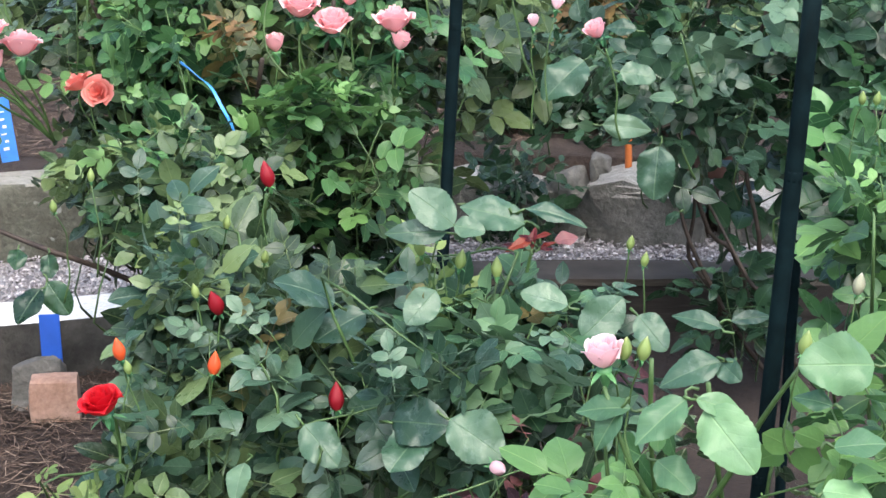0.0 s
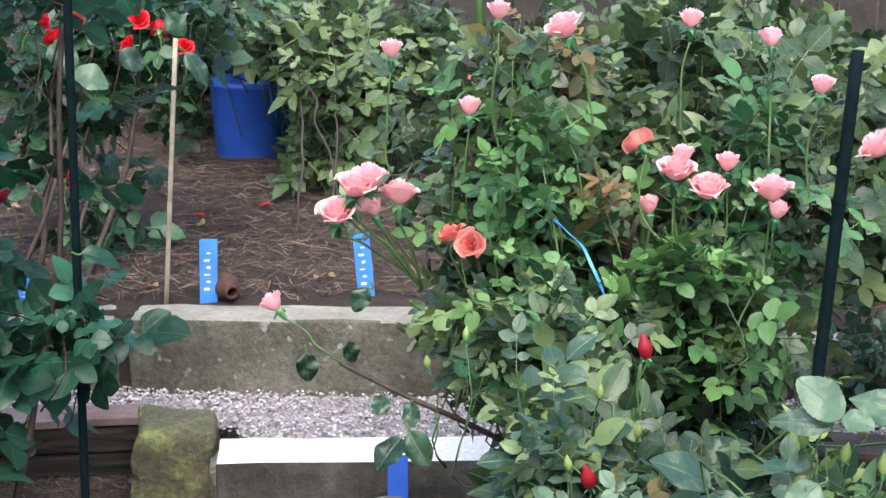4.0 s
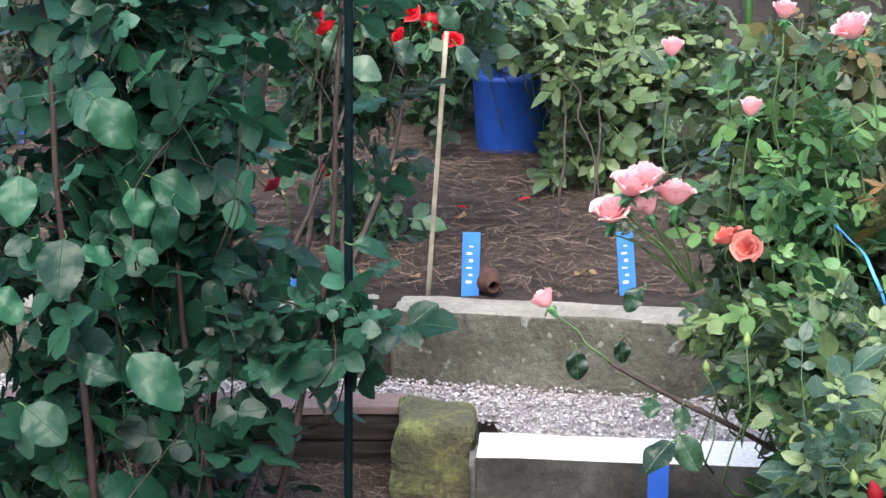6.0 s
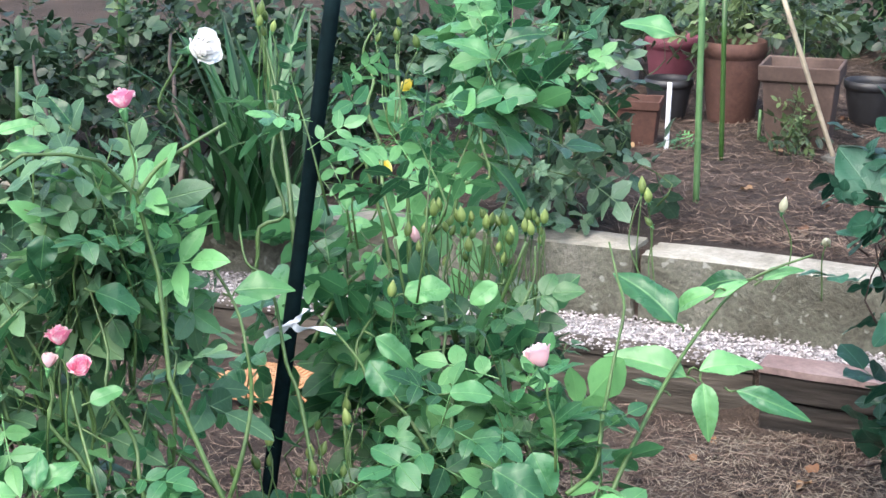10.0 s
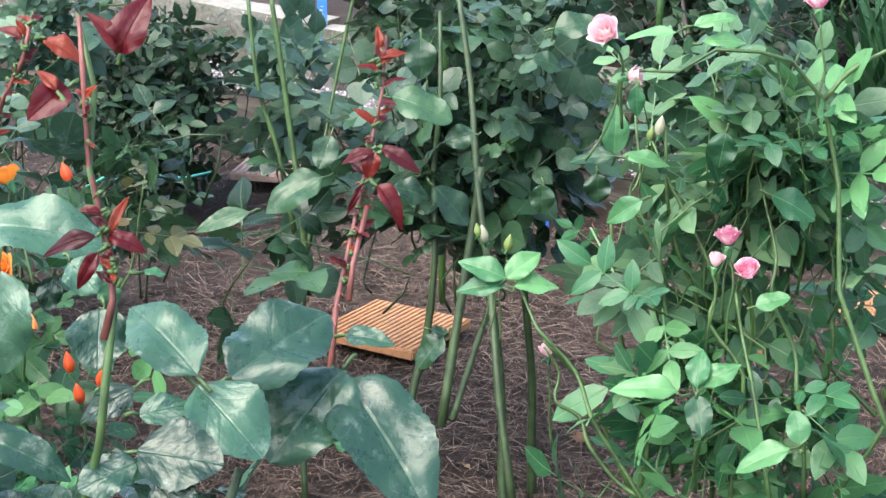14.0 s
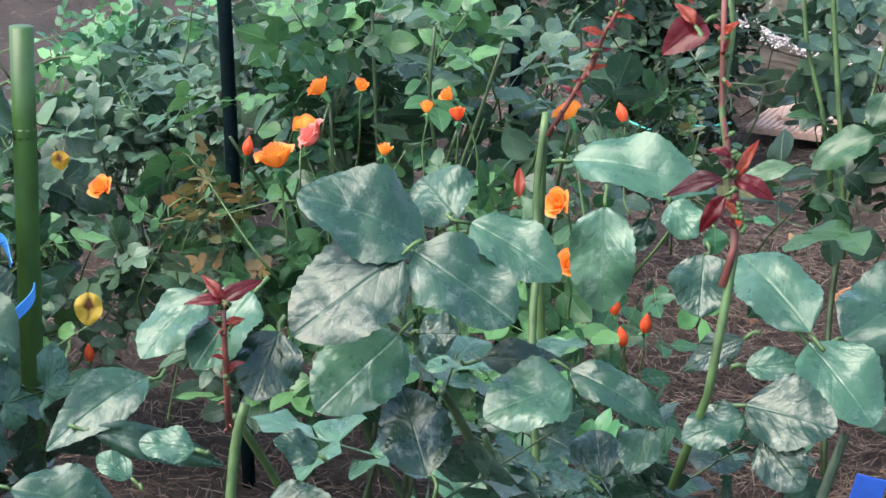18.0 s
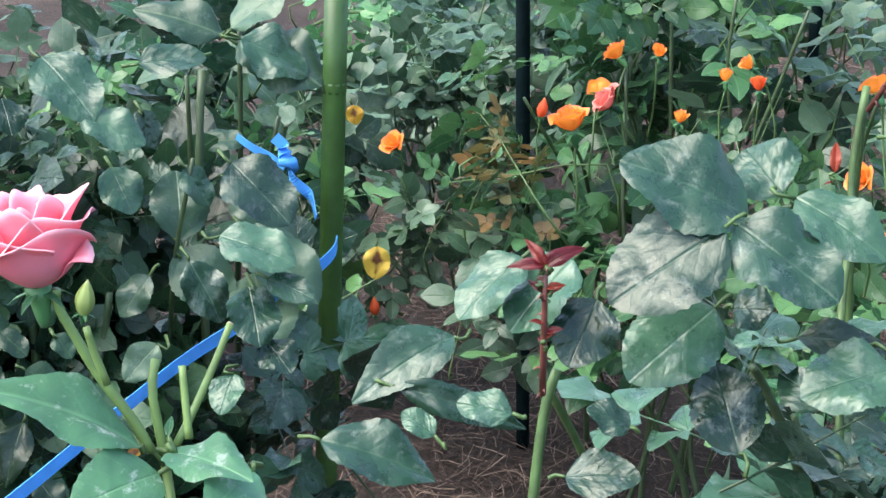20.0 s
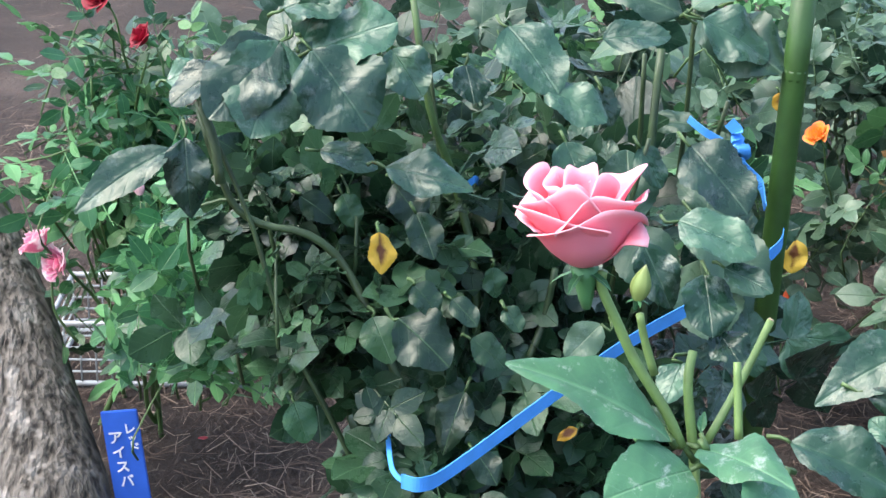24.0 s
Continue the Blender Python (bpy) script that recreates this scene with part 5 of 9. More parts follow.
for (a, b), w in [
    (((0.02, 2.55, 0.83), (-0.03, 2.54, 0.88)), 0.4),
    (((0.02, 2.55, 0.83), (0.06, 2.54, 0.83)), 0.42),
    (((0.01, 2.55, 0.82), (-0.06, 2.52, 0.83)), 0.26),
    (((0.11, 2.57, 0.83), (0.03, 2.56, 0.86)), 0.32),
    (((0.11, 2.57, 0.85), (0.19, 2.56, 0.85)), 0.18),
    (((-0, 2.52, 0.75), (-0.03, 2.48, 0.72)), 0.42),
    (((-0.14, 2.54, 0.72), (-0.2, 2.51, 0.77)), 0.4),
    (((0.04, 2.38, 0.63), (0.11, 2.35, 0.6)), 0.44),
    (((-0.04, 2.41, 0.61), (0.03, 2.37, 0.63)), 0.42),
    (((-0, 2.41, 0.6), (-0.03, 2.34, 0.58)), 0.42),
    (((0.19, 2.53, 0.69), (0.24, 2.55, 0.74)), 0.4),
    (((0.26, 2.54, 0.72), (0.3, 2.51, 0.69)), 0.4),
    (((0.17, 2.54, 0.73), (0.11, 2.54, 0.75)), 0.36),
]:
    big_leaf(a, b, w, LEAF_BLUE, red_bush)
for (a, b), w in [
    (((0.37, 2.45, 0.74), (0.31, 2.46, 0.76)), 0.22),
    (((0.38, 2.45, 0.75), (0.43, 2.46, 0.76)), 0.2),
    (((0.37, 2.44, 0.7), (0.39, 2.41, 0.69)), 0.45),
    (((0.37, 2.44, 0.7), (0.3, 2.41, 0.69)), 0.32),
    (((-0.16, 2.43, 0.59), (-0.11, 2.4, 0.55)), 0.4),
    (((-0.23, 2.39, 0.55), (-0.24, 2.35, 0.52)), 0.4),
    (((-0.11, 2.59, 0.69), (-0.17, 2.54, 0.67)), 0.38),
]:
    big_leaf(a, b, w, LEAF_BLUE, red_bush)
for place, k, tl in [
    ((-0.4, 2.36, 0.62), K_RED, 15),
    ((-0.28, 2.75, 0.82), K_REDBUD, 10),
    ((-0.13, 2.49, 0.59), K_REDBUD, 10),
    ((-0.42, 2.48, 0.65), K_ORBUD, 10),
    ((-0.3, 2.54, 0.7), K_REDBUD, 20),
    ((-0.29, 2.47, 0.64), K_ORBUD, 10),
    ((-0.57, 2.81, 0.8), K_BUD, 10),
    ((-0.62, 2.78, 0.76), K_BUD, 10),
    ((-0.35, 2.76, 0.75), K_BUD, 10),
    ((-0.27, 2.67, 0.73), K_BUD, 10),
    ((-0.01, 2.59, 0.8), K_BUDL, 10),
    ((0.02, 2.59, 0.76), K_BUDL, 10),
    ((0.07, 2.59, 0.75), K_BUDL, 10),
    ((-0.03, 2.58, 0.78), K_BUDL, 10),
    ((-0.33, 2.54, 0.72), K_BUD, 10),
    ((-0.41, 2.48, 0.63), K_BUD, 10),
    ((0.24, 2.67, 0.77), K_BUD, 10),
    ((0.26, 2.66, 0.75), K_BUD, 10),
]:
    bloom(place, k, red_bush, (tl, tl * 0.5), stem=0.12)

for (a, b), w in [
    (((0.11, 2.66, 0.78), (0.08, 2.63, 0.78)), 0.2),
    (((0.11, 2.66, 0.78), (0.13, 2.64, 0.8)), 0.2),
    (((0.11, 2.65, 0.78), (0.09, 2.66, 0.79)), 0.2),
    (((0.12, 2.66, 0.77), (0.14, 2.66, 0.78)), 0.18),
    (((0.11, 2.65, 0.77), (0.11, 2.66, 0.8)), 0.2),
    (((0.12, 2.65, 0.77), (0.14, 2.66, 0.77)), 0.2),
    (((0.1, 2.65, 0.77), (0.07, 2.65, 0.78)), 0.18),
]:
    big_leaf(a, b, w, LEAF_RED, red_bush)
tube("cane", [(0.11, 2.65, 0.77), (0.1, 2.66, 0.72), (0.1, 2.66, 0.65)], 0.0025, 0.003, GREENCANE, red_bush, 6)
big_leaf((0.13, 2.75, 0.75), (0.16, 2.76, 0.76), 0.42, LEAF_PLUM, red_bush)
big_leaf((-0.03, 2.51, 0.73), (-0.02, 2.52, 0.76), 0.45, LEAF_BRONZE, red_bush)
pale_bush = bush("rose_bush", (0.292, 2.383, 0.367)[:2] + (0.0,), "light green rose with a plump pale pink bud", [(0.25, 2.14, 0.78), (0.3, 2.15, 0.81), (0.46, 2.16, 0.81), (0.36, 2.19, 0.77)], 0.006, GREENCANE, [
    ([(0.32, 2.17, 0.72, 0.094, 0.15, 0.069, 10), (0.5, 2.13, 0.76, 0.08, 0.15, 0.086, 10), (0.2, 2.24, 0.65, 0.079, 0.12, 0.059, 10)], 66, 0.13, LEAF_PALE, {}),
    ([(0.39, 2.29, 0.62, 0.175, 0.2, 0.061, 10)], 90, 0.12, LEAF_MID, {}),
    ([(0.18, 2.28, 0.62, 0.047, 0.12, 0.061, 10)], 30, 0.09, LEAF_PLUM, {}),
], 3, sag=0.02)
for (a, b), w in [
    (((0.36, 2.09, 0.78), (0.41, 2.04, 0.74)), 0.4),
    (((0.34, 2.09, 0.79), (0.29, 2.05, 0.76)), 0.34),
    (((0.35, 2.09, 0.79), (0.4, 2.09, 0.78)), 0.28),
    (((0.28, 2.13, 0.76), (0.22, 2.13, 0.76)), 0.3),
    (((0.27, 2.13, 0.76), (0.24, 2.11, 0.72)), 0.3),
    (((0.53, 2.11, 0.83), (0.46, 2.08, 0.84)), 0.46),
    (((0.49, 2.03, 0.77), (0.54, 2.03, 0.78)), 0.42),
    (((0.49, 2.09, 0.79), (0.45, 2.1, 0.8)), 0.3),
    (((0.48, 2.01, 0.73), (0.53, 2.01, 0.73)), 0.4),
    (((0.31, 2.11, 0.71), (0.35, 2.08, 0.69)), 0.4),
]:
    big_leaf(a, b, w, LEAF_SOFT, pale_bush)
for place, k, tl in [
    ((0.25, 2.14, 0.8), K_PALE, 10),
    ((0.27, 2.15, 0.81), K_BUDL, 10),
    ((0.29, 2.15, 0.81), K_BUDL, 10),
    ((0.46, 2.16, 0.82), K_BUDL, 10),
    ((0.53, 2.46, 0.79), K_PALEBUD, 10),
    ((0.11, 2.27, 0.62), K_PINKBUD, 80),
]:
    bloom(place, k, pale_bush, (tl, tl * 0.5), stem=0.1)

dark_bush = bush("rose_bush", (0.448, 4.297, -0.182)[:2] + (0.0,), "tall rose with dark leathery leaves on bare brown canes", [(0.25, 4.08, 0.58), (0.34, 4.26, 1), (0.66, 4.14, 0.94), (0.52, 4.27, 1.11), (0.16, 4.01, 0.77), (0.3, 4.05, 0.46)], 0.0065, CANE, [
    ([(0.26, 4.12, 0.78, 0.287, 0.25, 0.227, 9), (0.58, 4.24, 0.86, 0.282, 0.3, 0.282, 9), (0.37, 4.27, 1.07, 0.367, 0.3, 0.159, 9), (0.19, 3.99, 0.65, 0.128, 0.15, 0.105, 9)], 230, 0.125, LEAF_DARK, {}),
    ([(0.26, 4.02, 0.78, 0.287, 0.15, 0.227, 9), (0.58, 4.1, 0.86, 0.282, 0.2, 0.282, 9)], 150, 0.12, LEAF_BLUE, {"shape": ROUND}),
    ([(0.44, 4.28, 0.56, 0.326, 0.2, 0.113, 9), (0.4, 4.1, 0.28, 0.184, 0.15, 0.073, 9)], 70, 0.15, LEAF_DARK, {}),
], 4, sag=0.03, wob=0.06)
for (a, b), w in [
    (((0.07, 3.81, 0.79), (-0, 3.74, 0.74)), 0.42),
    (((0.11, 3.78, 0.67), (0.2, 3.77, 0.67)), 0.3),
    (((0.22, 3.78, 0.63), (0.21, 3.73, 0.54)), 0.42),
    (((0.14, 3.81, 0.77), (0.21, 3.81, 0.76)), 0.4),
    (((0.17, 3.82, 0.85), (0.11, 3.82, 0.86)), 0.34),
    (((0.25, 3.8, 0.72), (0.2, 3.8, 0.73)), 0.4),
    (((0.26, 3.84, 0.48), (0.23, 3.83, 0.46)), 0.4),
    (((0.21, 3.95, 0.99), (0.15, 3.94, 0.95)), 0.42),
]:
    big_leaf(a, b, w, LEAF_BLUE, dark_bush)

right_bush = bush("rose_bush", (0.667, 2.984, 0.296)[:2] + (0.0,), "light green rose with small buds and fresh leaves", [(0.59, 2.93, 0.94), (0.62, 3.04, 0.99), (0.55, 2.89, 0.79), (0.68, 2.92, 0.94)], 0.005, GREENCANE, [
    ([(0.6, 2.95, 0.84, 0.076, 0.2, 0.109, 9), (0.58, 2.91, 0.68, 0.084, 0.2, 0.093, 9), (0.71, 3, 0.85, 0.103, 0.2, 0.189, 9)], 130, 0.125, LEAF_FRESH, {}),
    ([(0.56, 2.78, 0.79, 0.072, 0.1, 0.104, 9), (0.61, 2.72, 0.75, 0.047, 0.1, 0.047, 9)], 50, 0.12, LEAF_PALE, {}),
], 5, sag=0.02)
for place, k, tl in [
    ((0.61, 2.99, 1), K_PINKHALF, 30),
    ((0.63, 2.99, 1), K_PINKHALF, -20),
    ((0.55, 2.92, 0.92), K_BUD, 10),
    ((0.57, 2.92, 0.92), K_BUD, 10),
    ((0.59, 2.93, 0.95), K_BUD, 10),
    ((0.54, 2.76, 0.69), K_PALEBUD, 10),
]:
    bloom(place, k, right_bush, (tl, tl * 0.5), stem=0.12)

# ---- planting on the terrace behind the wall, first stretch
back_bush = bush("rose_bush", (-1.971, 5.717, 0.367), "bushy rose on the terrace with pale green leaves", [(-2.2, 5.9, 0.72), (-2.07, 5.98, 0.83), (-1.91, 6.03, 0.75)], 0.006, CANE, [
    ([(-2.12, 5.94, 0.68, 0.228, 0.3, 0.209, 15), (-1.95, 6.13, 0.81, 0.232, 0.3, 0.212, 15), (-2.28, 6, 0.85, 0.232, 0.3, 0.135, 15), (-2.11, 5.69, 0.53, 0.092, 0.15, 0.129, 15)], 420, 0.15, LEAF_MID, {}),
], 6)
hedge_set = [
    ([(-0.99, 6.02, 0.87, 0.542, 0.5, 0.217, 15), (-0.38, 6.21, 0.75, 0.478, 0.5, 0.294, 15), (0.07, 6.05, 0.77, 0.391, 0.5, 0.32, 15), (0.63, 6.09, 0.43, 0.542, 0.4, 0.289, 9)], 1100, 0.15, LEAF_MID, {}),
    ([(-0.1, 5.72, 0.71, 0.152, 0.3, 0.135, 15), (-0.12, 5.7, 0.67, 0.118, 0.3, 0.135, 9)], 120, 0.12, LEAF_BRONZE, {}),
    ([(-0.25, 5.27, 0.14, 0.191, 0.2, 0.096, 9), (-0.2, 5.72, 0.28, 0.24, 0.3, 0.223, 10), (0.14, 5.75, 0.32, 0.257, 0.3, 0.257, 10), (-0.2, 5.28, 0.35, 0.237, 0.15, 0.142, 9), (-0.02, 5.37, 0.45, 0.191, 0.15, 0.143, 9)], 430, 0.13, LEAF_DARK, {}),
    ([(-0.28, 5.06, 0.27, 0.168, 0.1, 0.053, 10), (-0.08, 5.1, 0.28, 0.153, 0.1, 0.054, 10)], 130, 0.11, LEAF_DARK, {}),
    ([(-0.21, 5.12, 0.36, 0.199, 0.12, 0.107, 9), (-0.06, 5.15, 0.42, 0.168, 0.12, 0.122, 9)], 170, 0.12, LEAF_DARK, {}),
    ([(-0.2, 5.24, 0.43, 0.219, 0.15, 0.172, 9), (0, 5.3, 0.35, 0.158, 0.12, 0.126, 9)], 110, 0.11, LEAF_FRESH, {}),
    ([(-0.206, 5.154, 0.463, 0.199, 0.25, 0.153, 8.645), (0.276, 5.326, 0.442, 0.234, 0.2, 0.125, 8.645)], 330, 0.11, LEAF_DARK, {}),
    ([(-0.195, 4.736, 0.275, 0.159, 0.1, 0.106, 10.845), (0.015, 5.092, 0.357, 0.323, 0.12, 0.053, 10.845)], 150, 0.1, LEAF_DARK, {}),
    ([(0.412, 6.412, 0.704, 0.23, 0.3, 0.202, 10.845)], 130, 0.14, LEAF_MID, {}),
]
terrace_bush = bush("rose_bush", (0.1, 5.9, 0.35), "broad mixed green and bronze rose hedge on the terrace", [(-0.6, 5.8, 0.9), (0.0, 5.9, 1.0), (0.5, 5.8, 0.95), (1.0, 6.0, 1.0)], 0.009, CANE, hedge_set, 7, spread=0.3)
for place, k, tl in [
    ((0, 5.51, 0.19), K_CORAL, 40),
    ((-0.12, 5.51, 0.21), K_CORAL, 60),
    ((-1.14, 5.59, 0.53), K_CORAL, 30),
    ((-1.51, 5.51, 0.76), K_CORAL, 30),
    ((-0.88, 5.79, 0.73), K_CORAL, 50),
]:
    bloom(place, k, terrace_bush, (tl, tl * 0.5), stem=0.1)

# ---- climbing rose on a black stake
tower = bush("climbing_rose", (-2.08, 3.42, -0), "tall climbing rose with dense dark blue-green leaves", [(-2.26, 3.3, 1.22), (-2.12, 3.4, 1.2), (-1.98, 3.5, 1.15), (-2.4, 3.25, 1.27), (-2.07, 3.2, 0.94), (-1.85, 3.51, 1.04)], 0.009, REDBROWN, [
    ([(-2.07, 3.41, 1.01, 0.314, 0.28, 0.23, 32), (-2.12, 3.29, 0.68, 0.242, 0.25, 0.206, 32), (-1.94, 3.39, 0.76, 0.179, 0.25, 0.203, 32), (-2.07, 3.25, 0.45, 0.206, 0.22, 0.145, 32), (-1.92, 3.22, 0.25, 0.239, 0.2, 0.131, 32), (-1.63, 3.4, 0.56, 0.105, 0.14, 0.116, 32), (-2.09, 3.44, 1.28, 0.387, 0.3, 0.169, 32), (-1.73, 3.59, 1.12, 0.155, 0.2, 0.131, 32), (-1.77, 3.35, 0.48, 0.13, 0.2, 0.13, 32), (-2.22, 3.2, 0.3, 0.16, 0.2, 0.16, 32), (-2.3, 3.2, 0.75, 0.14, 0.2, 0.3, 32)], 780, 0.145, LEAF_TOWER, {"face": 0.75, "lift": 0.5, "shape": ROUND}),
    ([(-1.94, 3.08, 0.83, 0.257, 0.08, 0.291, 32), (-1.82, 3.22, 1.05, 0.335, 0.08, 0.168, 32), (-1.85, 3.04, 0.48, 0.212, 0.08, 0.179, 32), (-2.05, 3.0, 0.2, 0.2, 0.1, 0.12, 32)], 130, 0.16, LEAF_DARK2, {"face": 1.2, "lift": 0.4, "shape": SPRAY3}),
], 8, spread=0.1, wob=0.05, group="climbing roses")
tube("cane", [(-1.94, 3.01, 0.13), (-1.98, 3.04, 0.4), (-2.04, 3.08, 0.62), (-2.08, 3.1, 0.82), (-2.14, 3.17, 1.04), (-2.2, 3.22, 1.21)], 0.0085, 0.005, REDBROWN, tower, 8, "thick reddish brown cane", 0.1, 3)
tube("cane", [(-1.69, 3.24, 0.12), (-1.66, 3.29, 0.32), (-1.66, 3.34, 0.44), (-1.65, 3.43, 0.7), (-1.67, 3.48, 0.97), (-1.7, 3.56, 1.17)], 0.008, 0.005, REDBROWN, tower, 8, "", 0.1, 4)
tube("cane", [(-1.78, 3.18, 0.12), (-1.84, 3.23, 0.3), (-1.91, 3.27, 0.52), (-1.96, 3.32, 0.82)], 0.0085, 0.006, REDBROWN, tower, 8, "", 0.1, 5)
tube("cane", [(-2.17, 3.12, 0.95), (-2.22, 3.11, 1.04), (-2.23, 3.11, 1.1), (-2.25, 3.1, 1.19)], 0.006, 0.004, REDBROWN, tower, 8, "", 0.1, 6)
for (a, b), w in [
    (((-1.97, 2.98, 0.76), (-1.93, 2.91, 0.68)), 0.42),
    (((-2.03, 2.96, 0.76), (-2.05, 2.91, 0.74)), 0.4),
    (((-1.94, 2.99, 0.74), (-1.89, 3.03, 0.72)), 0.4),
    (((-2.13, 2.94, 0.86), (-2.12, 2.86, 0.81)), 0.42),
    (((-2.08, 2.99, 0.87), (-2.05, 2.94, 0.79)), 0.42),
    (((-1.98, 3.1, 1.01), (-1.9, 3.1, 0.93)), 0.44),
    (((-1.85, 3.02, 0.54), (-1.74, 3.02, 0.46)), 0.36),
    (((-2.11, 2.93, 0.65), (-2.04, 2.93, 0.61)), 0.46),
    (((-2.09, 2.92, 0.58), (-2.12, 2.84, 0.54)), 0.42),
    (((-1.88, 3.14, 0.86), (-1.78, 3.16, 0.82)), 0.42),
    (((-1.91, 3.11, 0.84), (-1.86, 3.1, 0.78)), 0.4),
    (((-1.95, 2.98, 0.52), (-1.87, 2.99, 0.5)), 0.42),
    (((-2.04, 2.93, 0.43), (-1.95, 2.93, 0.38)), 0.44),
]:
    big_leaf(a, b, w, LEAF_DARK2, tower)
for (a, b), w in [
    (((-1.81, 3.11, 0.82), (-1.83, 3.08, 0.74)), 0.4),
    (((-1.54, 3.33, 0.73), (-1.47, 3.36, 0.72)), 0.35),
]:
    big_leaf(a, b, w, LEAF_DARK2, tower)

red_climber = bush("climbing_rose", (-2.293, 4.419, 0.328), "scarlet climbing rose on the terrace", [(-2.41, 4.68, 0.92), (-2.27, 4.88, 0.95), (-2.33, 4.69, 0.71), (-2.34, 4.87, 1.1)], 0.009, CANE, [
    ([(-2.41, 4.81, 0.97, 0.292, 0.25, 0.114, 32), (-2.42, 4.77, 0.77, 0.146, 0.2, 0.211, 32), (-2.37, 4.75, 0.53, 0.13, 0.2, 0.146, 32), (-2.19, 4.94, 1.06, 0.195, 0.2, 0.097, 32)], 330, 0.15, LEAF_DARK, {"face": 0.7}),
], 9, group="climbing roses")
for (a, b), w in [
    (((-1.96, 3.91, 1.04), (-1.89, 3.92, 1.01)), 0.42),
    (((-1.91, 3.93, 0.99), (-1.83, 3.95, 0.96)), 0.42),
    (((-1.82, 3.99, 1.03), (-1.77, 4.01, 0.99)), 0.42),
    (((-1.74, 4.15, 1.01), (-1.68, 4.16, 0.94)), 0.3),
    (((-1.78, 4.14, 1.1), (-1.74, 4.15, 1.05)), 0.42),
    (((-1.89, 3.96, 1.07), (-1.85, 3.98, 1.04)), 0.4),
]:
    big_leaf(a, b, w, LEAF_BLUE, red_climber)
for place, k, tl in [
    ((-2.3, 4.41, 1.03), K_SCARLET, 60),
    ((-2.26, 4.43, 0.98), K_SCARLET, 40),
    ((-2.22, 4.58, 1.03), K_SCARLET, 60),
    ((-2.14, 4.61, 0.95), K_SCARLET, 50),
    ((-2.08, 4.65, 0.99), K_SCARLET, 60),
    ((-2.02, 4.67, 0.94), K_SCARLET, 30),
    ((-2.13, 4.63, 1.02), K_SCARLET, 60),
    ((-2.38, 4.63, 0.57), K_SCARLET, 70),
    ((-2.28, 4.54, 1.01), K_SCARLET, 60),
    ((-2.81, 3.66, 1.08), K_SCARLET, 60),
    ((-2.13, 3.97, 0.66), K_DARKRED, 40),
    ((-2.7, 4.06, 0.2), K_SCARLET, 40),
]:
    bloom(place, k, red_climber, (tl, tl * 0.5), stem=0.08)

far_bush = bush("rose_bush", (-1.901, 5.311, 0.352), "loose rose bush with pale leaves on the terrace", [(-2.14, 5.69, 0.71), (-2.06, 5.75, 0.84), (-2.22, 5.68, 0.83)], 0.005, CANE, [
    ([(-2.15, 5.79, 0.66, 0.205, 0.3, 0.224, 32), (-2.04, 5.95, 0.71, 0.209, 0.3, 0.247, 32), (-2.13, 5.65, 0.46, 0.073, 0.1, 0.092, 32), (-2.33, 5.86, 0.86, 0.247, 0.3, 0.114, 32)], 360, 0.15, LEAF_MID, {}),
], 10)


# ---- light green roses with pale buds, middle stretch
cluster_bush = bush("rose_bush", (-2.427, 2.025, 0.12)[:2] + (0.0,), "light green rose with clustered buds and a pink flower", [(-2.46, 1.97, 0.79), (-2.37, 2.1, 0.79), (-2.61, 2, 0.93), (-2.25, 2.09, 0.81), (-2.68, 2.13, 1.07)], 0.0065, GREENCANE, [
    ([(-2.34, 1.88, 0.62, 0.19, 0.25, 0.133, 53), (-2.1, 1.93, 0.62, 0.154, 0.2, 0.108, 53), (-2.27, 1.74, 0.53, 0.184, 0.2, 0.092, 53), (-2.33, 2.09, 0.66, 0.167, 0.2, 0.088, 53)], 120, 0.165, LEAF_LIGHT, {}),
    ([(-2.42, 2.04, 0.61, 0.259, 0.2, 0.169, 53), (-2.17, 1.87, 0.51, 0.211, 0.2, 0.083, 53)], 80, 0.15, LEAF_FRESH, {}),
    ([(-2.5, 1.9, 0.74, 0.167, 0.2, 0.147, 53), (-2.4, 1.61, 0.65, 0.119, 0.2, 0.119, 53), (-2.74, 2.17, 0.95, 0.118, 0.15, 0.129, 53), (-2.58, 2.26, 1.11, 0.104, 0.15, 0.052, 53), (-2.69, 2.03, 0.83, 0.083, 0.15, 0.083, 53)], 125, 0.16, LEAF_LIGHT, {"loose": 0.8}),
    ([(-2.335, 1.838, 1.068, 0.199, 0.15, 0.14, 52.702)], 76, 0.12, LEAF_LIGHT, {"loose": 0.9, "shape": NARROW}),
], 11, sag=0.02)
tube("cane", [(-1.95, 2, 0.43), (-1.98, 2.09, 0.52), (-2.04, 2.22, 0.59), (-2.09, 2.34, 0.64), (-2.13, 2.47, 0.69), (-2.09, 2.52, 0.73), (-2.04, 2.57, 0.76)], 0.00468, 0.00195, GREENCANE, cluster_bush, 7, "long arching green cane")
tube("cane", [(-2.54, 1.82, 0.7), (-2.57, 1.83, 0.83), (-2.64, 1.86, 0.93), (-2.72, 1.88, 1.06), (-2.75, 1.86, 1.2)], 0.00546, 0.00312, GREENCANE, cluster_bush, 7)
tube("cane", [(-2.56, 1.97, 0.71), (-2.54, 1.91, 0.69), (-2.5, 1.85, 0.66), (-2.5, 1.81, 0.59)], 0.00468, 0.0039, GREENCANE, cluster_bush, 7)
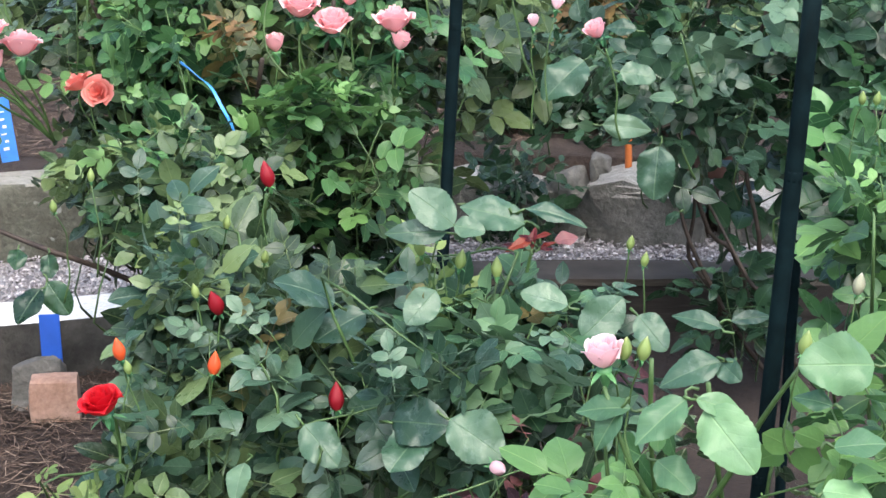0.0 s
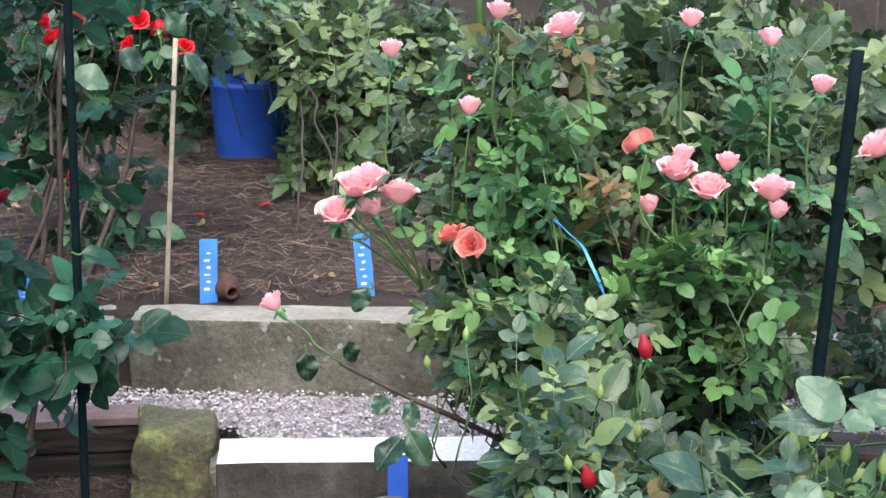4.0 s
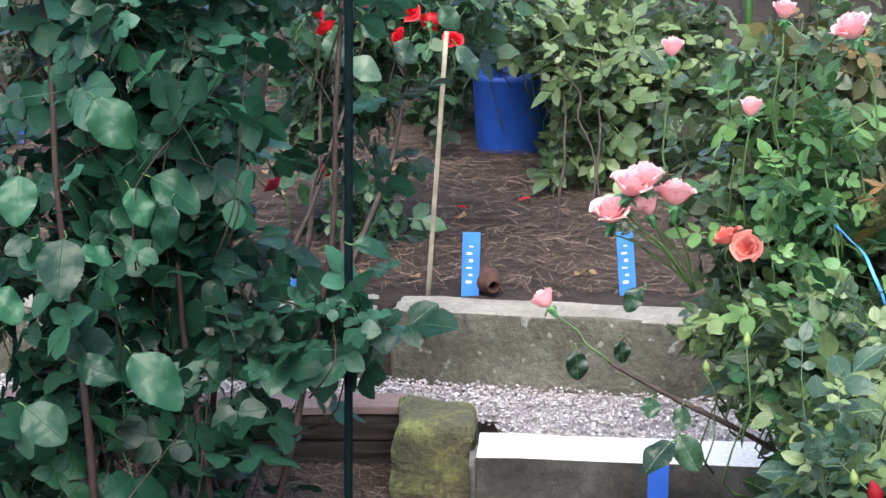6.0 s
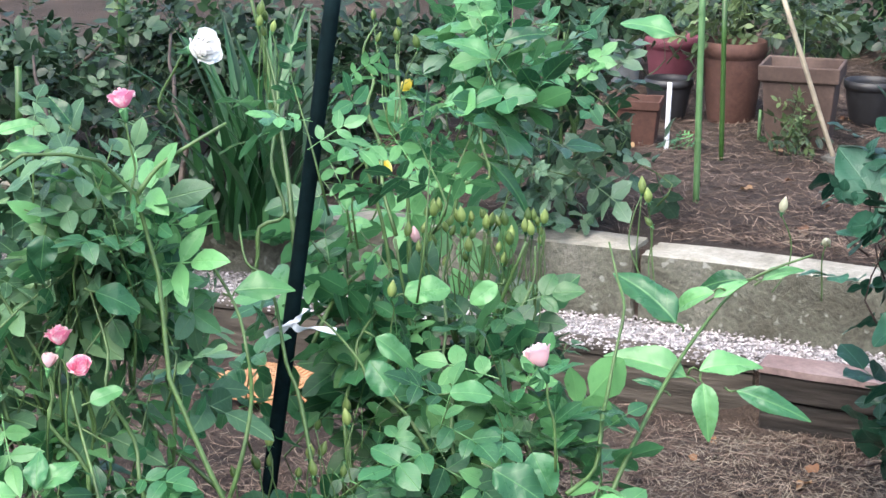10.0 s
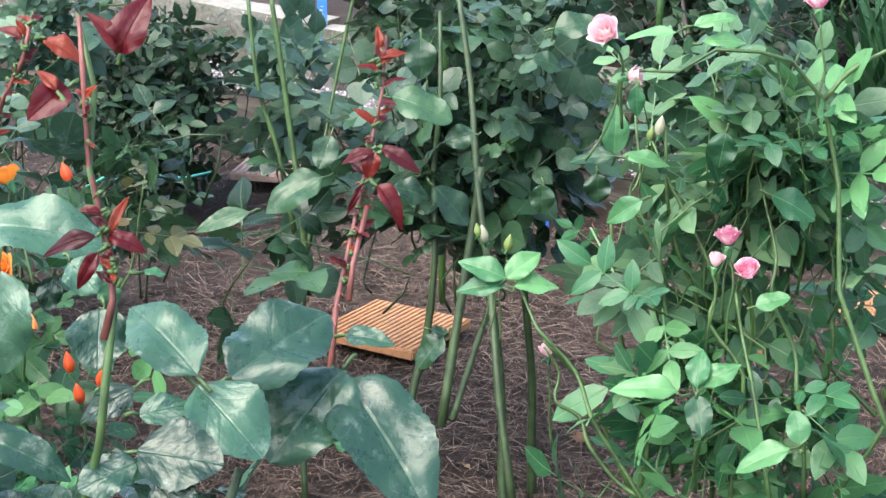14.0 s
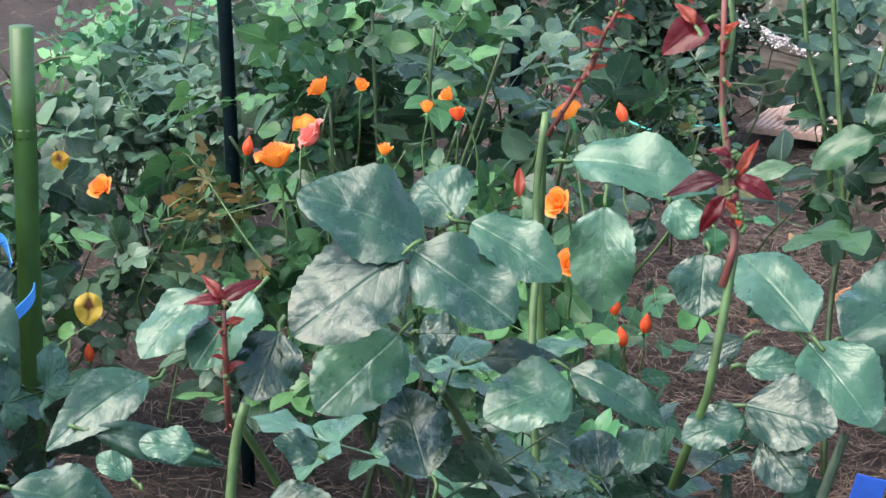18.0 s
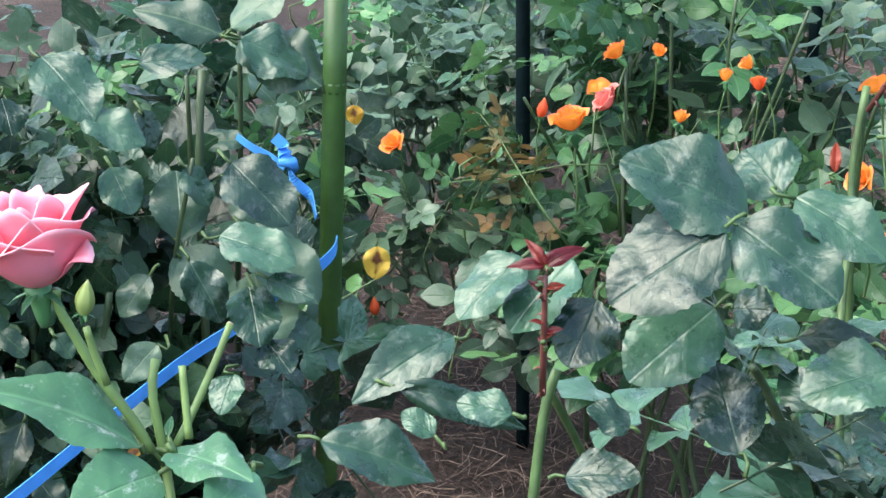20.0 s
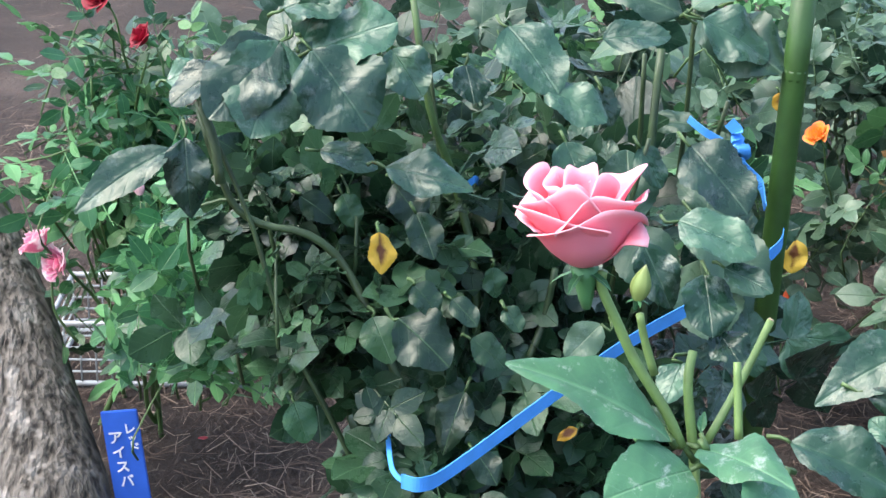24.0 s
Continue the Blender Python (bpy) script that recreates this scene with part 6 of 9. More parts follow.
for (a, b), w in [
    (((-2.05, 2.28, 0.59), (-2.13, 2.19, 0.65)), 0.3),
    (((-2.03, 2.3, 0.58), (-1.98, 2.27, 0.51)), 0.34),
    (((-2.04, 2.3, 0.6), (-1.98, 2.37, 0.64)), 0.34),
    (((-1.99, 2.34, 0.57), (-1.88, 2.39, 0.56)), 0.22),
    (((-2.04, 2.22, 0.58), (-2.07, 2.19, 0.61)), 0.3),
    (((-2.12, 2.32, 0.66), (-2.2, 2.28, 0.76)), 0.34),
    (((-2.12, 2.41, 0.7), (-2.18, 2.35, 0.68)), 0.3),
    (((-2.12, 2.41, 0.69), (-2.09, 2.45, 0.73)), 0.26),
    (((-2.1, 2.51, 0.71), (-2.06, 2.55, 0.75)), 0.26),
    (((-2.12, 2.49, 0.71), (-2.18, 2.43, 0.71)), 0.3),
    (((-2.47, 2.18, 0.9), (-2.38, 2.23, 0.84)), 0.16),
    (((-2.28, 1.86, 0.75), (-2.24, 1.92, 0.77)), 0.48),
    (((-2.25, 1.78, 0.7), (-2.2, 1.83, 0.66)), 0.36),
]:
    big_leaf(a, b, w * 0.78, LEAF_LIGHT, cluster_bush, bend=0.16)
for (a, b), w in [
    (((-2.43, 1.63, 0.76), (-2.37, 1.7, 0.78)), 0.34),
    (((-1.97, 1.8, 0.56), (-1.9, 1.84, 0.53)), 0.4),
    (((-2.08, 1.8, 0.65), (-2.04, 1.85, 0.66)), 0.4),
    (((-2.19, 1.98, 0.77), (-2.21, 1.94, 0.74)), 0.36),
    (((-2.17, 1.76, 0.63), (-2.21, 1.74, 0.68)), 0.4),
    (((-2.01, 1.91, 0.55), (-1.96, 1.91, 0.5)), 0.4),
    (((-2.21, 2.38, 1.14), (-2.27, 2.32, 1.18)), 0.3),
    (((-2.48, 2.22, 1.11), (-2.44, 2.28, 1.14)), 0.3),
    (((-2.49, 2.2, 1.08), (-2.54, 2.15, 1.13)), 0.3),
]:
    big_leaf(a, b, w, LEAF_LIGHT, cluster_bush)
for place, k, tl in [
    ((-1.93, 1.86, 0.72), K_PALE, 20),
    ((-2.53, 1.62, 1.14), K_WHITE, 70),
    ((-2.73, 2.2, 0.99), K_YELLOW, 50),
    ((-2.7, 2.11, 0.85), K_YELLOW, 50),
    ((-2.23, 2.35, 0.85), K_BUDL, 10),
    ((-2.1, 2.55, 0.83), K_PALEBUD, 10),
    ((-2.03, 2.59, 0.78), K_PALEBUD, 60),
    ((-2.29, 1.84, 0.75), K_BUDL, 10),
    ((-2.43, 2.03, 0.83), K_BUDL, 10),
    ((-2.4, 2.07, 0.82), K_BUDL, 10),
    ((-2.37, 2.1, 0.81), K_BUDL, 10),
    ((-2.34, 2.13, 0.79), K_BUDL, 10),
    ((-2.32, 2.16, 0.8), K_BUDL, 10),
    ((-2.31, 2.18, 0.82), K_BUDL, 10),
    ((-2.35, 2.11, 0.77), K_BUD, 10),
    ((-2.43, 2.04, 0.84), K_BUD, 10),
    ((-2.38, 2.07, 0.77), K_BUD, 10),
    ((-2.24, 1.72, 0.57), K_BUDL, 10),
    ((-2.3, 1.61, 0.54), K_BUDL, 10),
    ((-2.26, 1.66, 0.52), K_BUDL, 10),
    ((-2.65, 1.82, 1.15), K_BUD, 10),
    ((-2.64, 1.84, 1.14), K_BUD, 10),
    ((-2.52, 2.06, 0.76), K_PINKBUD, 10),
]:
    bloom(place, k, cluster_bush, (tl, tl * 0.5), stem=0.12)
rng = np.random.default_rng(41)
for centre, n, spread in [((-2.41, 2.05, 0.8), 9, 0.05), ((-2.37, 2.1, 0.79), 9, 0.05), ((-2.33, 2.15, 0.8), 10, 0.05), ((-2.48, 2.04, 0.8), 5, 0.03), ((-2.68, 1.86, 1.14), 5, 0.03), ((-2.69, 2.12, 1.11), 5, 0.04), ((-2.23, 2.36, 0.85), 3, 0.02), ((-2.28, 1.62, 0.53), 5, 0.05), ((-2.24, 1.71, 0.55), 4, 0.04)]:
    foot = (centre[0] + 0.02, centre[1], centre[2] - 0.2)
    for q in range(n):
        p = (centre[0] + rng.normal() * spread, centre[1] + rng.normal() * spread, centre[2] + rng.uniform(-0.05, 0.035))
        bloom(p, K_YOUNGBIG if q % 3 == 0 else K_YOUNG, cluster_bush, (rng.normal() * 12, rng.normal() * 12), toward=foot)
for a, b in [((-2.16, 1.85, 0.46), (-2.43, 1.79, 0.69)), ((-2.09, 1.93, 0.46), (-2.31, 2.16, 0.78)), ((-2.12, 1.88, 0.43), (-2.4, 2.05, 0.78)), ((-2.23, 1.74, 0.44), (-2.46, 1.96, 0.74)), ((-2.27, 1.51, 0.49), (-2.61, 1.57, 0.86)), ((-2.2, 1.63, 0.5), (-2.53, 1.7, 0.84)), ((-2.54, 2.03, 0.77), (-2.74, 2.13, 1.12)), ((-2.51, 2.08, 0.77), (-2.63, 2.28, 1.11)), ((-2.51, 1.68, 0.73), (-2.69, 1.85, 1.13)), ((-1.96, 1.94, 0.49), (-2.23, 2.26, 0.79))]:
    tube("cane", curve_pts(a, b, 0.02, 8, 0.04, int(abs(a[0]) * 1000)), 0.0042, 0.002, GREENCANE, cluster_bush, 6, knots=0.1)

stripe_bush = bush("rose_bush", (-2.438, 1.338, 0.085)[:2] + (0.0,), "light green rose with striped pink buds on thin canes", [(-2.27, 1.27, 0.74), (-2.42, 1.21, 0.92), (-2.51, 1.17, 0.77), (-2.49, 1.06, 0.58), (-2.32, 1.36, 0.87)], 0.006, GREENCANE, [
    ([(-2.3, 1.22, 0.58, 0.165, 0.22, 0.107, 71), (-2.25, 1.34, 0.64, 0.124, 0.2, 0.141, 71), (-2.47, 1.2, 0.71, 0.129, 0.2, 0.094, 71), (-2.17, 1.25, 0.48, 0.162, 0.2, 0.065, 71)], 84, 0.165, LEAF_LIGHT, {"shape": NARROW}),
    ([(-2.51, 1.2, 0.82, 0.171, 0.2, 0.146, 61), (-2.54, 1.43, 0.9, 0.16, 0.2, 0.133, 61), (-2.39, 1.34, 0.85, 0.109, 0.2, 0.109, 71), (-2.35, 1.46, 0.77, 0.094, 0.2, 0.146, 71), (-2.48, 1.21, 0.94, 0.084, 0.15, 0.059, 71), (-2.28, 1.42, 0.51, 0.129, 0.2, 0.111, 71)], 120, 0.165, LEAF_SOFT, {"shape": NARROW, "loose": 0.8}),
    ([(-2.401, 1.374, 0.986, 0.139, 0.15, 0.168, 52.702)], 80, 0.125, LEAF_SOFT, {"loose": 0.9}),
    ([(-2.324, 1.364, 0.925, 0.149, 0.12, 0.124, 52.702)], 60, 0.13, LEAF_LIGHT, {"loose": 0.9, "shape": NARROW}),
], 12, sag=0.02)
tube("cane", [(-2.01, 1.41, 0.49), (-2.09, 1.38, 0.62), (-2.16, 1.36, 0.74), (-2.2, 1.37, 0.88), (-2.24, 1.36, 0.99), (-2.23, 1.3, 1.05), (-2.21, 1.24, 1.07), (-2.24, 1.19, 1.07), (-2.25, 1.14, 1.04), (-2.28, 1.08, 1.04)], 0.0042, 0.002, GREENCANE, stripe_bush, 7, "arching light green cane")
tube("cane", [(-2.24, 1.36, 0.99), (-2.23, 1.39, 1.03), (-2.21, 1.43, 1.06), (-2.19, 1.48, 1.09)], 0.0039, 0.00234, GREENCANE, stripe_bush, 7)
tube("cane", [(-2.1, 1.24, 0.47), (-2.18, 1.25, 0.59), (-2.24, 1.26, 0.65), (-2.27, 1.26, 0.71)], 0.00312, 0.00234, GREENCANE, stripe_bush, 7)
for (a, b), w in [
    (((-2.18, 1.13, 0.61), (-2.2, 1.05, 0.63)), 0.26),
    (((-2.16, 1.15, 0.62), (-2.18, 1.16, 0.67)), 0.34),
    (((-2.16, 1.15, 0.61), (-2.12, 1.14, 0.57)), 0.36),
    (((-2.16, 1.16, 0.62), (-2.15, 1.2, 0.66)), 0.34),
    (((-2.45, 0.98, 0.69), (-2.47, 0.91, 0.69)), 0.26),
    (((-2.45, 0.98, 0.7), (-2.48, 0.92, 0.73)), 0.3),
    (((-2.45, 0.98, 0.7), (-2.45, 1.03, 0.74)), 0.34),
    (((-2.44, 0.99, 0.69), (-2.42, 1.05, 0.7)), 0.34),
    (((-2.21, 1.14, 1.11), (-2.19, 1.19, 1.13)), 0.22),
    (((-2.2, 1.15, 1.09), (-2.18, 1.2, 1.1)), 0.26),
    (((-2.22, 1.12, 1.1), (-2.25, 1.06, 1.1)), 0.2),
    (((-2.21, 1.25, 1.11), (-2.23, 1.23, 1.15)), 0.3),
    (((-2.4, 1.12, 0.89), (-2.39, 1.12, 0.96)), 0.3),
]:
    big_leaf(a, b, w, LEAF_LIGHT, stripe_bush)
for (a, b), w in [
    (((-2.39, 1.12, 0.89), (-2.42, 1.06, 0.89)), 0.22),
    (((-2.39, 1.13, 0.89), (-2.36, 1.19, 0.89)), 0.22),
    (((-2.36, 1.15, 0.83), (-2.38, 1.1, 0.8)), 0.3),
    (((-2.29, 1.24, 0.94), (-2.29, 1.23, 0.89)), 0.45),
    (((-2.24, 1.29, 0.86), (-2.2, 1.34, 0.84)), 0.4),
    (((-2.23, 1.07, 1.03), (-2.22, 1.07, 0.99)), 0.3),
    (((-2.04, 1.23, 0.57), (-2.06, 1.16, 0.55)), 0.3),
    (((-2.03, 1.24, 0.58), (-2.05, 1.24, 0.62)), 0.4),
    (((-2.21, 1.26, 0.71), (-2.19, 1.3, 0.73)), 0.36),
]:
    big_leaf(a, b, w, LEAF_LIGHT, stripe_bush)
for place, k, tl in [
    ((-2.3, 1.06, 1.08), K_PALE, 50),
    ((-2.28, 1.08, 1.03), K_PALESMALL, 60),
    ((-2.3, 1.26, 0.77), K_STRIPE, 10),
    ((-2.27, 1.28, 0.73), K_STRIPE, 20),
    ((-2.3, 1.24, 0.74), K_PALESMALL, 10),
    ((-2.52, 1.08, 0.54), K_PALESMALL, 10),
    ((-2.57, 0.99, 0.72), K_PALEBUD, 10),
    ((-2.55, 1.02, 0.71), K_BUDL, 10),
    ((-2.57, 0.98, 0.73), K_BUD, 10),
    ((-2.42, 1.2, 0.91), K_PALEBUD, 10),
    ((-2.27, 1.36, 1.11), K_STRIPE, 20),
    ((-2.43, 1.19, 0.9), K_BUD, 10),
]:
    bloom(place, k, stripe_bush, (tl, tl * 0.5), stem=0.12)
for a, b in [((-2.23, 1.17, 0.4), (-2.44, 1.04, 0.59)), ((-2.25, 1.13, 0.4), (-2.5, 1, 0.71)), ((-2.21, 1.24, 0.42), (-2.42, 1.19, 0.9)), ((-2.16, 1.33, 0.43), (-2.35, 1.32, 0.88)), ((-2.14, 1.37, 0.44), (-2.3, 1.44, 0.95)), ((-2.36, 1.27, 0.51), (-2.54, 1.22, 0.96)), ((-2.28, 1.42, 0.52), (-2.5, 1.41, 0.95))]:
    tube("cane", curve_pts(a, b, 0.02, 8, 0.04, int(abs(a[0]) * 1000)), 0.004, 0.002, GREENCANE, stripe_bush, 6, knots=0.1)

# ---- dark rose with thick green canes
deep_bush = bush("rose_bush", (-3.152, 1.214, -0.148)[:2] + (0.0,), "tall rose with dark round leaves on thick green canes", [(-3.23, 1.14, 0.95), (-3.16, 1.29, 0.91), (-3.22, 1.05, 0.77)], 0.009, DARKCANE, [
    ([(-3.28, 1.14, 0.71, 0.161, 0.22, 0.161, 71), (-3.24, 1.3, 0.78, 0.161, 0.22, 0.161, 71), (-3.25, 1.29, 0.6, 0.13, 0.2, 0.12, 71), (-3.33, 1.15, 0.92, 0.182, 0.22, 0.086, 71), (-3.24, 1.39, 0.94, 0.139, 0.22, 0.086, 71), (-3.16, 1.08, 0.59, 0.094, 0.15, 0.073, 71)], 170, 0.125, LEAF_DARK, {"face": 0.8, "shape": ROUND}),
    ([(-3.28, 1.14, 0.71, 0.161, 0.22, 0.161, 71), (-3.24, 1.3, 0.78, 0.161, 0.22, 0.161, 71), (-3.24, 1.39, 0.94, 0.139, 0.22, 0.086, 71)], 130, 0.115, LEAF_BLUE, {"face": 0.8, "shape": ROUND}),
    ([(-3.775, 1.034, 0.724, 0.119, 0.2, 0.149, 70.827)], 54, 0.14, LEAF_BLUE, {"shape": ROUND}),
    ([(-3.628, 0.64, 0.584, 0.108, 0.12, 0.057, 74.378)], 42, 0.13, LEAF_DARK, {}),
    ([(-4.155, 0.564, 0.797, 0.119, 0.15, 0.082, 74.378)], 60, 0.12, LEAF_BLUE, {}),
    ([(-3.33, 0.88, 0.6, 0.107, 0.15, 0.064, 71), (-3.32, 0.96, 0.66, 0.064, 0.12, 0.075, 71), (-3.32, 0.84, 0.54, 0.064, 0.12, 0.043, 71)], 26, 0.18, LEAF_DARK, {"shape": SPRAY3, "face": 0.8}),
], 13, sag=0.02, spread=0.08)
tube("cane", [(-2.75, 1.12, 0.18), (-2.83, 1.12, 0.35), (-2.94, 1.14, 0.52), (-3.04, 1.15, 0.67), (-3.14, 1.17, 0.83), (-3.22, 1.17, 0.99)], 0.0078, 0.0055, DARKCANE, deep_bush, 8, "thick green cane", 0.08, 1)
tube("cane", [(-2.93, 1.05, 0.26), (-2.99, 1.1, 0.44), (-3.03, 1.14, 0.6), (-3.05, 1.16, 0.7)], 0.00936, 0.0078, DARKCANE, deep_bush, 8, "", 0.08, 2)
tube("cane", [(-3.35, 0.92, 0.38), (-3.41, 0.92, 0.55), (-3.46, 0.91, 0.72), (-3.49, 0.9, 0.85), (-3.51, 0.89, 0.95)], 0.00663, 0.00468, GREENCANE, deep_bush, 8, "", 0.08, 3)
tube("cane", [(-3.49, 0.93, 0.46), (-3.54, 0.91, 0.62), (-3.58, 0.88, 0.75), (-3.62, 0.87, 0.94)], 0.00546, 0.0039, GREENCANE, deep_bush, 8, "", 0.08, 4)
tube("cane", [(-3.36, 0.91, 0.38), (-3.45, 0.96, 0.54), (-3.53, 1.01, 0.68), (-3.56, 1.06, 0.87), (-3.56, 1.08, 0.95)], 0.00468, 0.00312, GREENCANE, deep_bush, 8, "", 0.08, 5)
tube("cane", [(-2.93, 1.07, 0.27), (-3, 1.13, 0.35), (-3.06, 1.18, 0.41)], 0.00702, 0.00546, DARKCANE, deep_bush, 8, "", 0.08, 6)
tube("cane", [(-3.37, 0.92, 0.44), (-3.27, 0.88, 0.28), (-3.12, 0.85, 0.04)], 0.00624, 0.00702, DARKCANE, deep_bush, 8, "", 0.08, 7)
for (a, b), w in [
    (((-3.04, 1.04, 0.94), (-3.01, 1.03, 0.88)), 0.44),
    (((-3.04, 0.99, 0.84), (-2.98, 1.08, 0.82)), 0.36),
    (((-2.98, 1.12, 0.78), (-2.99, 1.07, 0.77)), 0.46),
    (((-2.98, 1.05, 0.69), (-2.94, 1.1, 0.63)), 0.42),
    (((-3, 0.98, 0.69), (-2.98, 1.04, 0.68)), 0.4),
    (((-3.13, 0.89, 0.68), (-3.13, 0.78, 0.64)), 0.34),
    (((-3.15, 0.91, 0.75), (-3.12, 0.88, 0.7)), 0.4),
    (((-3.15, 0.76, 0.62), (-3.16, 0.66, 0.6)), 0.2),
    (((-2.82, 0.99, 0.49), (-2.81, 1.02, 0.48)), 0.4),
    (((-2.81, 1.01, 0.48), (-2.81, 0.96, 0.43)), 0.42),
    (((-2.97, 1.26, 0.96), (-2.94, 1.33, 0.98)), 0.4),
    (((-2.97, 1.22, 0.91), (-2.95, 1.27, 0.9)), 0.42),
    (((-2.88, 1.31, 0.72), (-2.87, 1.31, 0.67)), 0.5),
]:
    big_leaf(a, b, w, LEAF_DARK, deep_bush)
for (a, b), w in [
    (((-2.91, 1.22, 0.7), (-2.9, 1.22, 0.65)), 0.46),
]:
    big_leaf(a, b, w, LEAF_DARK, deep_bush)

# ---- rose with red young shoots and very large waxy leaves
red_shoot_bush = bush("rose_bush", (-1.867, 0.171, 0.398)[:2] + (0.0,), "rose with crimson young shoots and large waxy grey-green leaves", [(-2, 0.18, 1.03), (-1.58, -0.13, 0.88), (-1.66, 0.09, 0.82)], 0.008, GREENCANE, [
    ([(-1.73, 0, 0.83, 0.177, 0.15, 0.059, 82), (-1.74, 0.24, 0.77, 0.143, 0.12, 0.039, 82), (-1.64, 0.44, 0.8, 0.107, 0.1, 0.032, 82)], 46, 0.15, LEAF_BIG, {"shape": SPRAYBIG}),
], 14, sag=0.02, spread=0.05)
tube("cut_cane", [(-1.79, 0.16, 0.64), (-1.9, 0.16, 0.81), (-1.95, 0.17, 0.89), (-1.98, 0.17, 0.95), (-2, 0.18, 1.03)], 0.0045, 0.004, GREENCANE, red_shoot_bush, 9, "cut back green cane", 0.06, 1)
tube("cut_end", [(-2, 0.18, 1.03), (-2, 0.18, 1.03), (-2, 0.18, 1.04)], 0.004836, 0.0039, CUT, red_shoot_bush, 9, "pale cut wood")
tube("red_shoot", [(-1.98, 0.18, 1.01), (-1.97, 0.2, 1.05), (-1.96, 0.22, 1.09), (-1.94, 0.23, 1.13), (-1.93, 0.25, 1.17), (-1.93, 0.26, 1.21)], 0.0032, 0.002, REDCANE, red_shoot_bush, 8, "thorny crimson shoot", 0.2, 2)
tube("red_shoot", [(-1.45, 0.22, 0.87), (-1.43, 0.24, 0.96), (-1.44, 0.25, 1.02), (-1.46, 0.26, 1.06), (-1.47, 0.26, 1.1), (-1.49, 0.25, 1.17), (-1.51, 0.26, 1.23), (-1.52, 0.25, 1.29)], 0.0041, 0.002, GREENCANE, red_shoot_bush, 8, "cane that turns from green to red", 0.08, 3)
tube("red_shoot", [(-1.45, 0.25, 1.04), (-1.46, 0.26, 1.07), (-1.47, 0.26, 1.11), (-1.49, 0.25, 1.17), (-1.5, 0.25, 1.23), (-1.51, 0.25, 1.29)], 0.0033, 0.002, REDCANE, red_shoot_bush, 8, "smooth red upper shoot", 0.12, 4)
tube("red_shoot", [(-1.62, 0.48, 0.89), (-1.66, 0.5, 0.97), (-1.7, 0.53, 1.04), (-1.72, 0.55, 1.1), (-1.74, 0.57, 1.16), (-1.76, 0.58, 1.21)], 0.003, 0.0017, REDCANE, red_shoot_bush, 8, "thorny pinkish red shoot", 0.2, 5)
tube("red_shoot", [(-1.65, 0.51, 0.98), (-1.67, 0.52, 1.01), (-1.69, 0.54, 1.06)], 0.0032, 0.0026, REDCANE, red_shoot_bush, 8, "", 0.1, 6)
tube("red_shoot", [(-1.49, -0.13, 0.91), (-1.47, -0.13, 0.96), (-1.46, -0.13, 1), (-1.46, -0.13, 1.03)], 0.0028, 0.0018, REDCANE, red_shoot_bush, 8, "thorny crimson shoot", 0.12, 7)
tube("cane", [(-1.52, -0.14, 0.75), (-1.55, -0.13, 0.86), (-1.56, -0.12, 0.9)], 0.0047, 0.0043, GREENCANE, red_shoot_bush, 9)
tube("cut_end", [(-1.56, -0.12, 0.9), (-1.56, -0.12, 0.9), (-1.56, -0.12, 0.9)], 0.0042, 0.0034, CUT, red_shoot_bush, 9, "pale cut wood")
tube("cane", [(-1.67, 0.12, 0.71), (-1.66, 0.08, 0.81), (-1.66, 0.06, 0.85), (-1.65, 0.05, 0.87)], 0.00468, 0.0039, DARKCANE, red_shoot_bush, 8)
tube("cane", [(-1.41, 0.32, 0.84), (-1.45, 0.35, 0.89), (-1.46, 0.36, 0.91)], 0.00468, 0.0039, DARKCANE, red_shoot_bush, 8)
for (a, b), w in [
    (((-1.59, 0.03, 1.03), (-1.58, -0.06, 1.09)), 0.47),
    (((-1.56, 0.01, 1.03), (-1.52, -0.08, 0.98)), 0.44),
    (((-1.57, 0.02, 1.03), (-1.52, 0.1, 0.99)), 0.44),
    (((-1.62, 0.06, 1.04), (-1.66, 0.03, 1.07)), 0.62),
    (((-1.61, 0.07, 1.04), (-1.56, 0.14, 1.02)), 0.36),
    (((-1.65, 0.19, 1.04), (-1.61, 0.18, 0.96)), 0.38),
    (((-1.79, 0.18, 1.04), (-1.73, 0.29, 1.06)), 0.3),
    (((-1.53, -0.11, 1.01), (-1.49, -0.16, 0.97)), 0.46),
    (((-1.53, -0.15, 1.01), (-1.49, -0.2, 0.98)), 0.4),
    (((-1.61, 0.01, 0.94), (-1.55, -0.06, 0.9)), 0.42),
    (((-1.52, -0.09, 0.98), (-1.48, -0.11, 0.94)), 0.5),
    (((-1.54, 0.15, 0.92), (-1.51, 0.08, 0.92)), 0.5),
    (((-1.55, 0.15, 0.93), (-1.5, 0.22, 0.92)), 0.28),
]:
    big_leaf(a, b, w, LEAF_BIG, red_shoot_bush)
